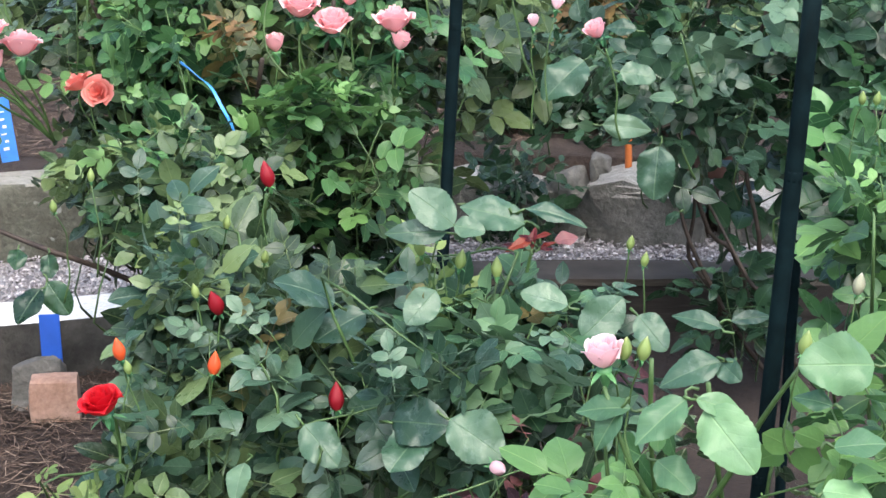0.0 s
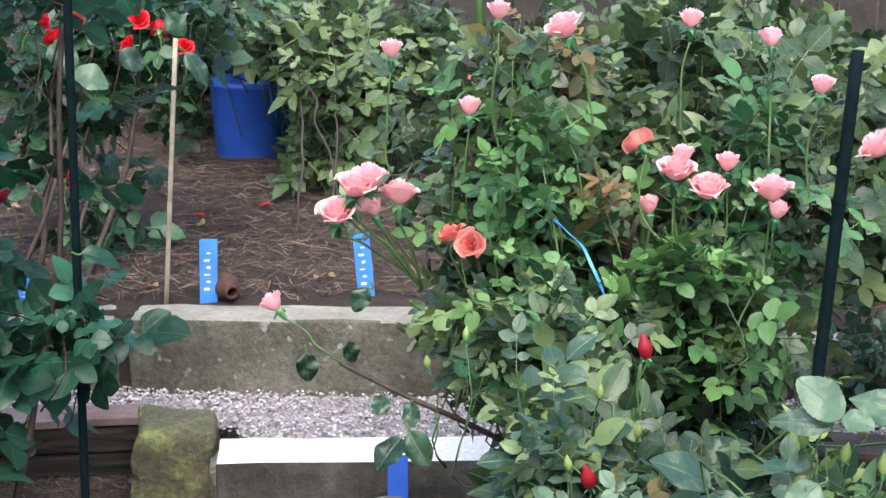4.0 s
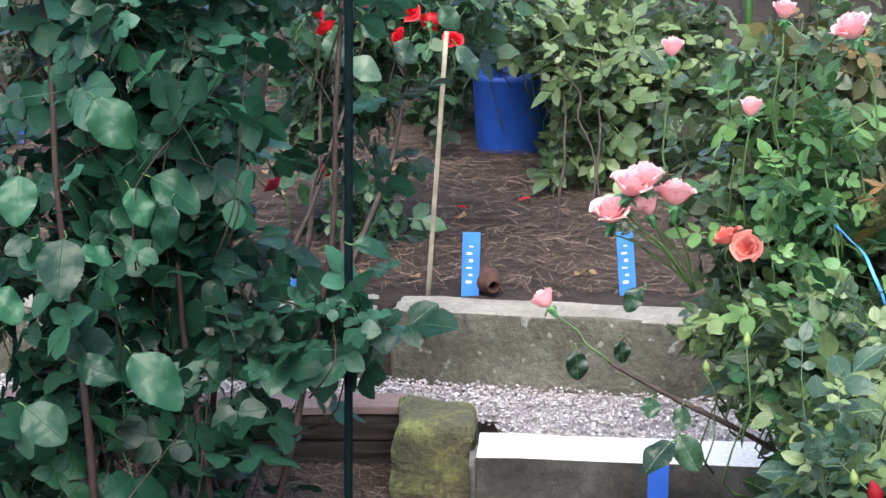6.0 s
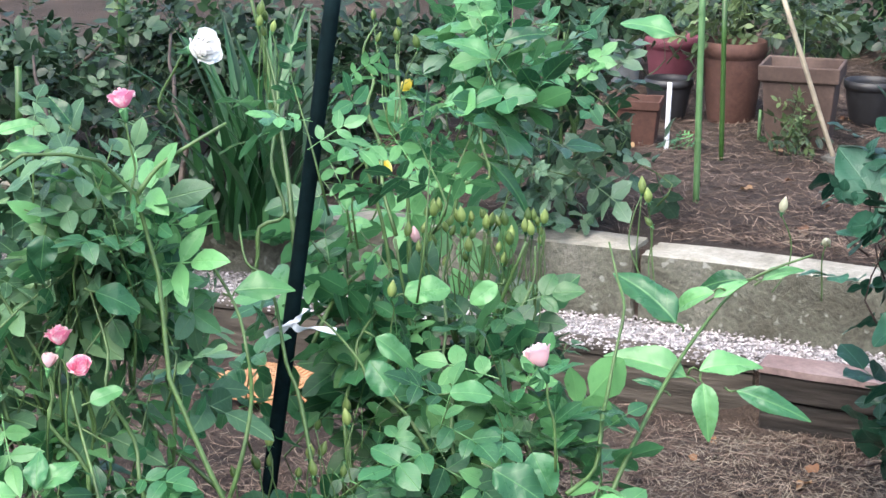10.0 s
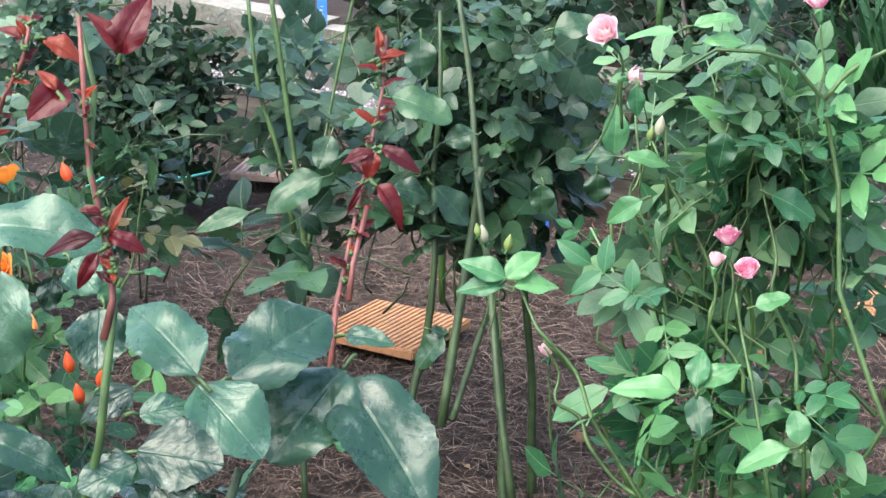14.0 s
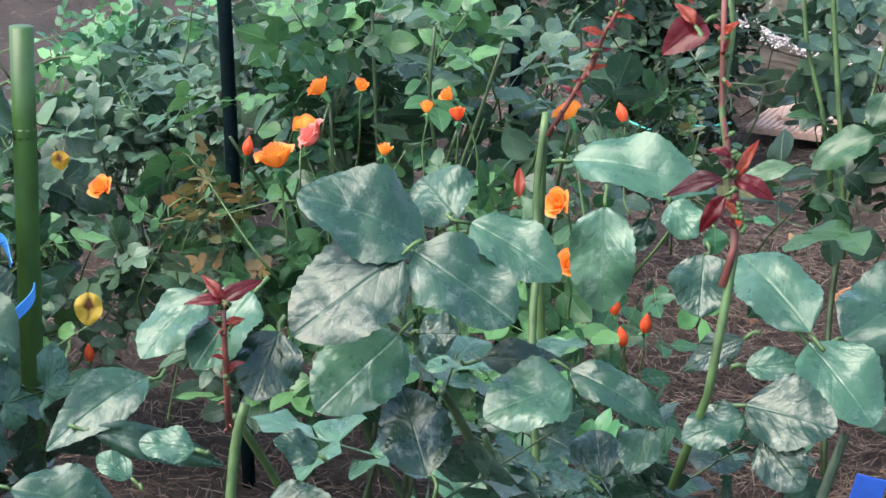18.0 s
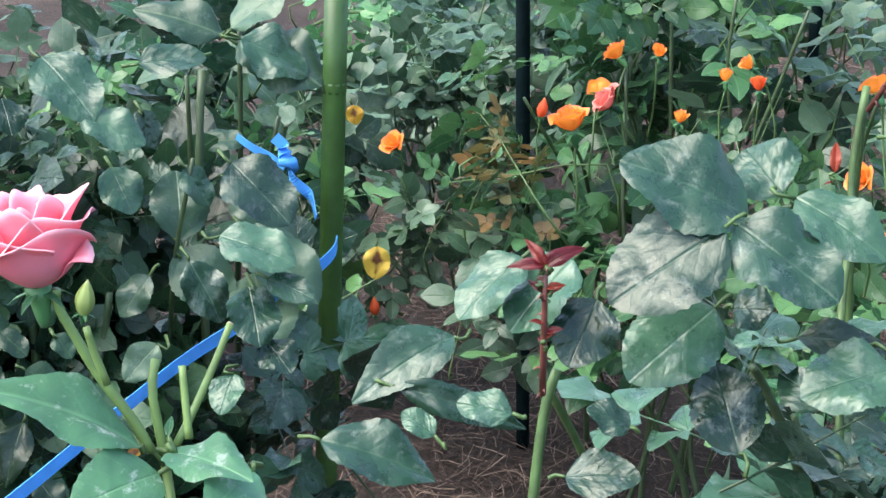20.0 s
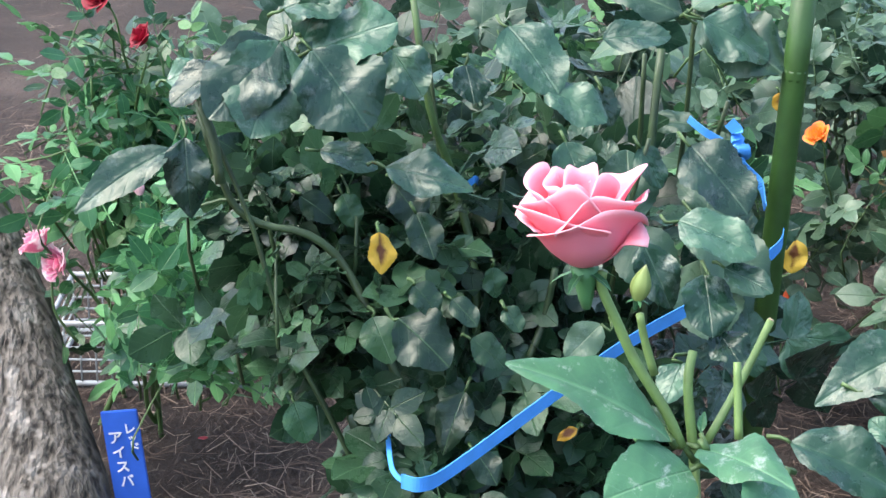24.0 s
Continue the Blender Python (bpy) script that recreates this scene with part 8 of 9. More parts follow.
# ---- thin-leaved rose, tree trunk and crate beyond
thin_bush = bush("rose_bush", (-2.946, -1.522, -0.128)[:2] + (0.0,), "fresh green rose with dark red and striped flowers", [(-2.76, -1.44, 0.74), (-2.72, -1.48, 0.67), (-2.6, -1.38, 0.55), (-2.56, -1.51, 0.46), (-2.82, -1.32, 0.59)], 0.005, GREENCANE, [
    ([(-2.76, -1.52, 0.69, 0.175, 0.25, 0.119, 106), (-2.67, -1.35, 0.4, 0.181, 0.22, 0.136, 106), (-2.76, -1.43, 0.55, 0.138, 0.2, 0.101, 106)], 200, 0.12, LEAF_LIGHT, {"shape": NARROW}),
    ([(-2.433, -1.264, 0.608, 0.104, 0.15, 0.096, 103.571), (-2.309, -1.111, 0.487, 0.069, 0.08, 0.046, 103.571)], 150, 0.1, LEAF_LIGHT, {"shape": NARROW, "loose": 0.9, "stems": False}),
    ([(-2.237, -1.122, 0.586, 0.103, 0.08, 0.07, 103.571)], 80, 0.09, LEAF_LIGHT, {"shape": NARROW, "loose": 0.9, "stems": False}),
    ([(-2.79, -1.48, 0.41, 0.218, 0.22, 0.19, 106), (-2.91, -1.47, 0.71, 0.209, 0.22, 0.114, 106)], 150, 0.11, LEAF_FRESH, {"shape": NARROW}),
], 17, sag=0.02)
for place, k, tl in [
    ((-2.76, -1.44, 0.76), K_DARKRED, 50),
    ((-2.79, -1.53, 0.81), K_DARKRED, 50),
    ((-2.56, -1.37, 0.58), K_PINKBUD, 20),
    ((-2.51, -1.51, 0.49), K_STRIPEBIG, 40),
    ((-2.52, -1.48, 0.47), K_STRIPEBIG, 70),
]:
    bloom(place, k, thin_bush, (tl, tl * 0.5), stem=0.12)

trunk = thing("tree", (-2.44, -1.48, 0), "old rose tree trunk with pale flaking grey bark", "tree", "trees")
tube("trunk", [(-2.47, -1.48, -0.07), (-2.53, -1.53, 0.07), (-2.6, -1.6, 0.19), (-2.65, -1.66, 0.3), (-2.69, -1.72, 0.39), (-2.73, -1.77, 0.49), (-2.81, -1.83, 0.64), (-2.89, -1.9, 0.85)], 0.088, 0.055, BARK, trunk, 24, "deeply furrowed grey bark", 0.05, 1)
tube("limb", [(-2.67, -1.72, 0.43), (-2.76, -1.84, 0.5), (-2.82, -1.98, 0.57), (-2.89, -2.1, 0.68)], 0.045, 0.03, BARK, trunk, 14, "", 0.05, 2)


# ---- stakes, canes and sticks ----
# more spots kept clear of leaves on the way to the viewpoint
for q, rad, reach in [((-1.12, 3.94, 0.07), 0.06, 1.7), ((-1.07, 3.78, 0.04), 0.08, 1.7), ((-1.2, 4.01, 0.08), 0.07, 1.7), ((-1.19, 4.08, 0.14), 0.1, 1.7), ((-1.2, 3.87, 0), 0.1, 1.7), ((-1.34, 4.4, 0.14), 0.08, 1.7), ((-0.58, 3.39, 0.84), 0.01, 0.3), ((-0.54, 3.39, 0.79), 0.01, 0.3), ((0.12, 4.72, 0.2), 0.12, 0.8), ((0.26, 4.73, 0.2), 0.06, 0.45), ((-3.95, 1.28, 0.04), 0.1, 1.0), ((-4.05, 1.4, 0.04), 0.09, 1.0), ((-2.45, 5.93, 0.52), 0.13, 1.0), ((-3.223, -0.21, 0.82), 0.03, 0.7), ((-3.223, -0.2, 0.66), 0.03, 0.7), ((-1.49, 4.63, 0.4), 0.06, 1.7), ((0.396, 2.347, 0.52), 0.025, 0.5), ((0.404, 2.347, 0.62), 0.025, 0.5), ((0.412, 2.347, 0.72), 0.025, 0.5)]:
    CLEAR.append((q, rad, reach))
for foot_top, r, mat, label in [
    (((-0.163, 3.295, -0.04), (-0.084, 3.308, 1.196)), 0.0105, BLACKPOLE, "black-green coated garden stake in the rose bed"),
    (((0.461, 3.196, -0.04), (0.488, 3.196, 1.191)), 0.009, BLACKPOLE, "thin black stake among dark rose leaves"),
    (((-1.605, 3.41, -0.04), (-1.598, 3.414, 1.299)), 0.009, BLACKPOLE, "slim black stake tied to the climbing rose"),
    (((-2.535, 1.687, -0.04), (-2.436, 1.84, 1.287)), 0.0135, BLACKPOLE, "leaning black-green stake with a white tie"),
    (((-3.224, -0.193, -0.04), (-3.222, -0.217, 1.013)), 0.0125, BLACKPOLE, "black stake among the orange roses"),
    (((-3.513, 0.288, -0.04), (-3.51, 0.321, 0.939)), 0.011, BLACKPOLE, "black stake behind the orange roses"),
    (((-2.224, -0.428, -0.04), (-2.227, -0.392, 1.073)), 0.0145, GREENPOLE, "smooth green bamboo-like stake with a blue ribbon"),
    (((-3.687, 3.94, 0.287), (-3.693, 3.934, 1.029)), 0.0095, PALEGREENPOLE, "pale green stake standing on the terrace"),
    (((-3.997, 4.359, 0.308), (-4.007, 4.349, 0.903)), 0.008, GREENPOLE, "dark green stake before a terracotta pot"),
    (((-5.132, 2.816, 0.278), (-5.119, 2.841, 0.971)), 0.011, GREENPOLE, "green stake before the dark hedge"),
    (((-1.578, 5.858, 0.316), (-1.601, 5.85, 1.073)), 0.013, GREENPOLE, "green stake behind the pink roses"),
    (((-1.14, 6.008, 0.316), (-1.189, 5.995, 1.077)), 0.01, BLACKPOLE, "black stake behind the pink roses"),
    (((-4.442, 3.799, 0.298), (-4.42, 3.826, 0.942)), 0.008, BLACKPOLE, "short black stake on the terrace"),
    (((-3.36, 3.03, 0.07), (-3.363, 3.026, 0.241)), 0.008, BLACKPOLE, "short black peg by the timber edging"),
    (((-4.59, 2.22, 0), (-4.58, 2.241, 0.784)), 0.01, GREENPOLE, "green stake behind the striped rose"),
]:
    stake("garden_stake", foot_top[0], foot_top[1], r, mat, label)
foot_top = ((0.384, 2.348, -0.04), (0.461, 2.346, 1.217))
stake("garden_stake", foot_top[0], foot_top[1], 0.0105, BLACKPOLE, "black-green stake with a pale flat cap", cap=GREYMETAL)
for foot_top, r, label in [(((-1.956, 4.41, 0.271), (-1.915, 4.431, 1.004)), 0.0065, "pale dry bamboo cane leaning on the terrace"), (((-3.734, 4.63, 0.312), (-3.898, 4.479, 0.919)), 0.008, "knotty dry rose cane leaning beside a pot")]:
    stake("bamboo_cane", foot_top[0], foot_top[1], r, BAMBOO, label)
foot_top = ((-4.209, 4.318, 0.311), (-4.206, 4.321, 0.593))
stake("white_stick", foot_top[0], foot_top[1], 0.008, WHITE, "white plastic stick in the mulch", False)
foot_top = ((-4.122, 4.659, 0.321), (-4.121, 4.66, 0.48))
stake("white_stick", foot_top[0], foot_top[1], 0.006, PALEGREENPOLE, "short pale green plant stick", False)
foot_top = ((0.091, 4.83, 0.266), (0.088, 4.83, 0.463))
stake("orange_stick", foot_top[0], foot_top[1], 0.009, ORANGESTICK, "orange wooden stick behind the rocks", False)

# ---- plant labels ----
for foot, w, h, heading, mat, lean, label in [
    ((-1.852, 4.455, 0.321), 0.046, 0.165, 32, LIGHTBLUE, 1, "pale blue plant label with white writing by the wall"),
    ((-1.493, 4.642, 0.322), 0.044, 0.17, 30, LIGHTBLUE, -5, "blue plant label with white writing behind pink roses"),
    ((-2.241, 4.198, 0.319), 0.03, 0.11, 32, LIGHTBLUE, 2, "blue plant label behind the climbing rose"),
    ((-1.1, 3.88, 0), 0.045, 0.19, 12, BLUE, 0, "deep blue plant label beside a brick"),
    ((-4.38, 2.48, 0), 0.022, 0.075, 53, BLUE, 3, "small blue plant label under light green leaves"),
    ((-6.269, 1.747, 0.315), 0.035, 0.12, 70, LIGHTBLUE, 0, "blue plant label standing on the stone wall"),
    ((-2.96, 0.87, 0), 0.055, 0.12, 82, BLUE, 12, "blue plant label under large leaves"),
    ((0.057, 6.953, 0.39), 0.03, 0.09, 12, BLUE, 0, "blue plant label far back among the hedge roses"),
    ((-4.027, 5.259, 0.39), 0.03, 0.09, 32, BLUE, 8, "blue plant label by the pots"),
    ((-2.29, 3.73, -0), 0.014, 0.085, 32, BLUE, -3, "narrow blue and white plant tag"),
    ((-4.65, 2.61, 0), 0.02, 0.06, 70, BLUE, 0, "small blue plant label by the timber"),
    ((-4.82, 2.02, 0), 0.02, 0.08, 58, BLUE, 0, "small blue plant label in the shade"),
]:
    name_plate(foot, w, h, heading, mat, label, lean, 6 if mat is LIGHTBLUE else 0)


def written_plate():
    """The blue label with the name of the rose, in white brush strokes."""
    foot = Vector((-2.56, -1.41, 0))
    base = thing("plant_label", foot, "blue plant label with white Japanese writing in the mulch", "plant label", "plant labels")
    m = Matrix.Translation(foot + Vector((0, 0, 0.09))) @ Matrix.Rotation(radians(106), 4, "Z") @ Matrix.Rotation(radians(-6), 4, "Y")
    bm = bmesh.new()
    box(bm, m, 0.058, 0.005, 0.25, 0.0015)
    part("plate", bm, BLUE, base)
    marks = [("\u30ec", 0.013, 0.092, 0.02), ("\u30c3", 0.015, 0.075, 0.016), ("\u30c9", 0.016, 0.058, 0.02), ("\u30a2", -0.011, 0.078, 0.024), ("\u30a4", -0.009, 0.052, 0.023), ("\u30b9", -0.007, 0.026, 0.023), ("\u30d0", -0.004, 0.0, 0.023)]
    for text, x, z, size in marks:
        c = bpy.data.curves.new("letter", "FONT")
        c.body, c.size, c.extrude, c.align_x, c.align_y = text, size, 0.0006, "CENTER", "CENTER"
        c.offset = 0.0004
        tmp = bpy.data.objects.new("letter", c)
        me = bpy.data.meshes.new_from_object(tmp)
        bpy.data.objects.remove(tmp)
        me.transform(m @ Matrix.Translation((x, -0.0036, z)) @ Matrix.Rotation(radians(90), 4, "X"))
        me.materials.append(WHITE)
        adopt(new("letter", me), base)


written_plate()


# ---- pots and other vessels ----
def turned(profile, n=28):
    """Vertices and faces of a vessel turned from (radius, height) pairs."""
    v, f = [], []
    for r, z in profile:
        v += [(r * math.cos(2 * math.pi * k / n), r * math.sin(2 * math.pi * k / n), z) for k in range(n)]
    for i in range(len(profile) - 1):
        for k in range(n):
            a, b = i * n + k, i * n + (k + 1) % n
            f.append((a, b, b + n, a + n))
    f.append(tuple(range(n))[::-1])
    return v, f


def round_pot(foot, r, h, mat, label, soil=True):
    base = thing("plant_pot", foot, label, "plant pot", "plant pots")
    prof = [(r * 0.66, 0), (r * 0.7, 0.01), (r * 0.93, h * 0.8), (r * 0.93, h * 0.82), (r * 1.0, h * 0.84), (r * 1.02, h * 0.9), (r * 1.0, h), (r * 0.93, h), (r * 0.9, h * 0.9), (r * 0.88, h * 0.8)]
    v, f = turned(prof)
    v = [(x + foot[0], y + foot[1], z + foot[2] - 0.015) for x, y, z in v]
    adopt(new("pot_body", mesh_of("pot_body", v, f, mat)), base)
    if soil:
        v, f = turned([(0.001, h * 0.86), (r * 0.5, h * 0.87), (r * 0.9, h * 0.85), (r * 0.89, h * 0.8)])
        v = [(x + foot[0], y + foot[1], z + foot[2] - 0.015) for x, y, z in v]
        adopt(new("soil", mesh_of("soil", v, f, MULCH)), base, "dark potting soil")
    return base


def square_pot(foot, w, d, h, turn, mat, label):
    base = thing("planter", foot, label, "plant pot", "plant pots")
    m = Matrix.Translation(foot) @ Matrix.Rotation(radians(turn), 4, "Z") @ Matrix.Translation((0, 0, -0.015))
    v, f = [], []
    for k, z in ((0.78, 0), (0.95, h * 0.82), (1.04, h * 0.82), (1.06, h), (0.97, h), (0.9, h * 0.8)):
        v += [m @ Vector((sx * w / 2 * k, sy * d / 2 * k, z)) for sx, sy in ((-1, -1), (1, -1), (1, 1), (-1, 1))]
    for i in range(5):
        for k in range(4):
            a, b = i * 4 + k, i * 4 + (k + 1) % 4
            f.append((a, b, b + 4, a + 4))
    f.append((3, 2, 1, 0))
    ob = adopt(new("pot_body", mesh_of("pot_body", v, f, mat, smooth=False)), base)
    mod = ob.modifiers.new("edges", "BEVEL")
    mod.width, mod.segments = 0.006, 2
    bm = bmesh.new()
    box(bm, m @ Matrix.Translation((0, 0, h * 0.8)), w * 0.9, d * 0.9, 0.02)
    part("soil", bm, MULCH, base, "dark potting soil")
    return base


round_pot((-4.402, 4.812, 0.382), 0.115, 0.3, TERRACOTTA, "large round terracotta pot on the terrace")
square_pot((-4.021, 4.744, 0.372), 0.25, 0.22, 0.29, 35, BROWNCLAY, "square rimmed brown clay planter")
square_pot((-4.361, 4.331, 0.365), 0.15, 0.13, 0.17, 40, TERRACOTTA, "small rectangular terracotta planter")
square_pot((-4.972, 4.328, 0.378), 0.2, 0.14, 0.12, 40, TERRACOTTA, "low terracotta planter behind rose leaves")
round_pot((-4.569, 4.67, 0.381), 0.085, 0.16, BLACKPLASTIC, "black plastic nursery pot")
round_pot((-4.834, 4.936, 0.396), 0.1, 0.24, PINKPLASTIC, "tall faded pink plastic pot")
round_pot((-5.075, 4.929, 0.401), 0.07, 0.2, GREYMETAL, "grey plastic pot behind leaves")
round_pot((-4.072, 5.15, 0.387), 0.09, 0.17, BLACKPLASTIC, "black plastic nursery pot beside the climbing rose")
round_pot((0.473, 6.05, 0.358), 0.09, 0.12, TERRACOTTA, "terracotta pot half hidden by rose leaves")
round_pot((0.304, 4.797, 0.315), 0.06, 0.07, TERRACOTTA, "small terracotta pot behind the rocks")

bin_foot = Vector((-2.503, 6.062, 0.389))
tub = thing("blue_tub", bin_foot, "bright blue plastic tub on the terrace", "tub")
v, f = turned([(0.118, 0), (0.124, 0.006), (0.142, 0.26), (0.15, 0.265), (0.15, 0.285), (0.138, 0.285), (0.118, 0.02)])
adopt(new("tub_body", mesh_of("tub_body", [(x + bin_foot.x, y + bin_foot.y, z + bin_foot.z - 0.02) for x, y, z in v], f, BLUE)), tub)
tube("handle", [bin_foot + Vector((0.146 * math.cos(a), 0.02, 0.25 + 0.1 * math.sin(a))) for a in np.linspace(0, math.pi, 12)], 0.003, 0.003, GREYMETAL, tub, 6, "thin wire handle")

jar_foot = Vector((-1.822, 4.498, 0.322))
jar = thing("clay_jar", jar_foot, "small brown clay jar lying on its side", "jar")
v, f = turned([(0.006, 0), (0.03, 0.008), (0.036, 0.035), (0.03, 0.06), (0.018, 0.072), (0.019, 0.088), (0.014, 0.09), (0.011, 0.06)], 18)
jm = Matrix.Translation(jar_foot + Vector((-0.025, 0.02, 0.035))) @ Matrix.Rotation(radians(-10), 4, "Z") @ Matrix.Rotation(radians(96), 4, "Y") @ Matrix.Rotation(radians(35), 4, "X")
adopt(new("jar_body", mesh_of("jar_body", [jm @ Vector(q) for q in v], f, TERRACOTTA)), jar)

# ---- potted plants and terrace bushes ----
for foot, name, clouds, n, size, mat, shape, label in [
    ((-4.402, 4.812, 0.382), "potted_rose", [(-4.52, 4.94, 0.77, 0.113, 0.15, 0.123, 39)], 50, 0.1, LEAF_MID, NARROW, "thin green rose growing in the round pot"),
    ((-4.021, 4.744, 0.372), "potted_rose", [(-4.23, 4.94, 0.76, 0.119, 0.15, 0.139, 39)], 50, 0.1, LEAF_MID, NARROW, "green plant growing in the square planter"),
    ((-4.169, 4.392, 0.363), "seedling", [(-4.15, 4.37, 0.41, 0.056, 0.06, 0.034, 39)], 22, 0.06, LEAF_LIGHT, NARROW, "small green seedling in the mulch"),
    ((-3.92, 4.602, 0.365), "seedling", [(-3.93, 4.61, 0.49, 0.052, 0.08, 0.084, 39)], 30, 0.08, LEAF_MID, NARROW, "small green plant before the planter"),
    ((-4.01, 4.704, 0.37), "seedling", [(-3.84, 4.52, 0.49, 0.048, 0.06, 0.055, 32)], 16, 0.07, LEAF_MID, NARROW, "small green plant in the mulch"),
]:
    b = thing(name, (foot[0], foot[1], foot[2]), label, "plant", "small plants")
    canes((foot[0], foot[1], foot[2] + 0.02), [(clouds[0][0], clouds[0][1], clouds[0][2]), (clouds[0][0] + 0.03, clouds[0][1], clouds[0][2] + 0.03)], 0.004, GREENCANE, b, 5, 0.01, 0.0, 0.01, "stem")
    LATER.append((clouds, n, size, mat, b, int(abs(foot[0]) * 100), {"shape": shape}))

terrace_rose = bush("rose_bush", (-3.857, 3.502, 0.325), "open rose on the terrace with grey-green leaves", [(-3.8, 3.37, 0.91), (-3.8, 3.51, 0.87), (-3.73, 3.58, 0.77), (-3.84, 3.64, 0.92)], 0.007, GREENCANE, [
    ([(-3.86, 3.41, 0.78, 0.175, 0.2, 0.159, 39), (-3.83, 3.62, 0.81, 0.146, 0.2, 0.13, 39), (-3.79, 3.42, 0.5, 0.191, 0.2, 0.111, 39), (-3.71, 3.55, 0.61, 0.096, 0.15, 0.111, 39)], 115, 0.155, LEAF_BLUE, {}),
    ([(-3.84, 3.46, 0.87, 0.223, 0.2, 0.111, 39), (-3.97, 3.26, 0.74, 0.159, 0.2, 0.207, 39)], 70, 0.14, LEAF_LIGHT, {}),
], 21, sag=0.02)
far_hedge = bush("rose_bush", (-3.2, 7.2, 0.44), "dark mixed hedge closing the back of the terrace", [(-3.4, 7.1, 1.2), (-2.6, 7.2, 1.2), (-4.0, 7.0, 1.2)], 0.012, CANE, [
    ([(-3.24, 6.7, 0.51, 0.34, 0.4, 0.249, 32), (-3.19, 7.19, 0.6, 0.478, 0.4, 0.191, 32), (-3.93, 6.52, 0.52, 0.698, 0.5, 0.256, 32), (-2.41, 7.3, 0.56, 0.465, 0.5, 0.303, 32), (-4.93, 6.28, 0.55, 0.612, 0.5, 0.245, 32)], 700, 0.15, LEAF_FAR, {}),
    ([(-5.25, 4.9, 0.73, 0.441, 0.3, 0.132, 39), (-5.05, 5.55, 0.73, 0.574, 0.3, 0.115, 39), (-4.47, 5.92, 0.71, 0.453, 0.3, 0.136, 39)], 380, 0.14, LEAF_FAR, {}),
    ([(-2.69, 6.24, 0.81, 0.267, 0.3, 0.185, 15), (-2.72, 5.97, 0.64, 0.119, 0.2, 0.119, 15), (-2.92, 6.39, 0.73, 0.19, 0.3, 0.19, 28), (-2.74, 6.6, 0.78, 0.257, 0.3, 0.129, 28)], 320, 0.14, LEAF_FAR, {}),
], 22, spread=0.5, group="hedges")
left_hedge = bush("hedge", (-4.505, 2.295, 0.315), "dark green leafy hedge at the back of the terrace", [(-4.98, 2.47, 0.74), (-4.9, 2.65, 0.77), (-4.89, 2.88, 0.78)], 0.01, CANE, [
    ([(-5.13, 2.61, 0.69, 0.337, 0.35, 0.213, 53), (-4.64, 2.35, 0.44, 0.276, 0.25, 0.13, 53), (-5.13, 3.07, 0.78, 0.294, 0.35, 0.129, 53), (-5.64, 2.58, 0.67, 0.57, 0.35, 0.19, 58), (-5.06, 2.02, 0.47, 0.236, 0.3, 0.152, 58), (-4.61, 2.67, 0.51, 0.248, 0.2, 0.132, 53), (-4.94, 3.16, 0.63, 0.289, 0.3, 0.217, 53), (-4.5, 3.27, 0.59, 0.154, 0.2, 0.189, 53)], 1250, 0.12, LEAF_FAR, {}),
    ([(-5.726, 1.949, 0.616, 0.352, 0.4, 0.19, 60.916)], 260, 0.15, LEAF_FAR, {}),
    ([(-4.402, 4.899, 0.806, 0.529, 0.3, 0.103, 52.702), (-5.354, 3.256, 0.688, 0.389, 0.3, 0.133, 52.702)], 120, 0.13, LEAF_MID, {}),
    ([(-5.12, 3.65, 0.7, 0.386, 0.3, 0.135, 53), (-4.82, 3.9, 0.71, 0.304, 0.3, 0.114, 53)], 260, 0.13, LEAF_FAR, {}),
], 23, spread=0.4, group="hedges")


def strap_plant(foot, n, length, seed, label):
    """A clump of long arching strap leaves."""
    rng = np.random.default_rng(seed)
    base = thing("strap_leaf_plant", foot, label, "plant", "strap-leaved plants")
    for k in range(n):
        a, ln, w = rng.uniform(0, 2 * math.pi), length * rng.uniform(0.6, 1.15), rng.uniform(0.01, 0.018)
        lean, x0, y0 = rng.uniform(0.1, 0.75), rng.normal(0, 0.07), rng.normal(0, 0.05)
        V, U, F = [], [], []
        for i in range(8):
            s = i / 7
            r, z = lean * ln * s ** 1.8, ln * (s - 0.28 * lean * s ** 3)
            ww = w * (1 - s ** 3) + 0.0005
            for e in (-1, 0, 1):
                V.append((foot[0] + x0 + r * math.cos(a) - e * ww * math.sin(a), foot[1] + y0 + r * math.sin(a) + e * ww * math.cos(a), foot[2] - 0.02 + z + abs(e) * 0.003))
                U.append((s, e * 0.3))
        for i in range(7):
            for e in (0, 1):
                q = i * 3 + e
                F.append((q, q + 1, q + 4, q + 3))
        adopt(new("strap_leaf", mesh_of("strap_leaf", V, F, STRAP, np.array(U))), base)


strap_plant((-4.256, 2.814, 0.315), 46, 0.62, 5, "clump of long green iris-like strap leaves")
strap_plant((-4.376, 2.757, 0.315), 22, 0.5, 6, "smaller clump of green strap leaves")

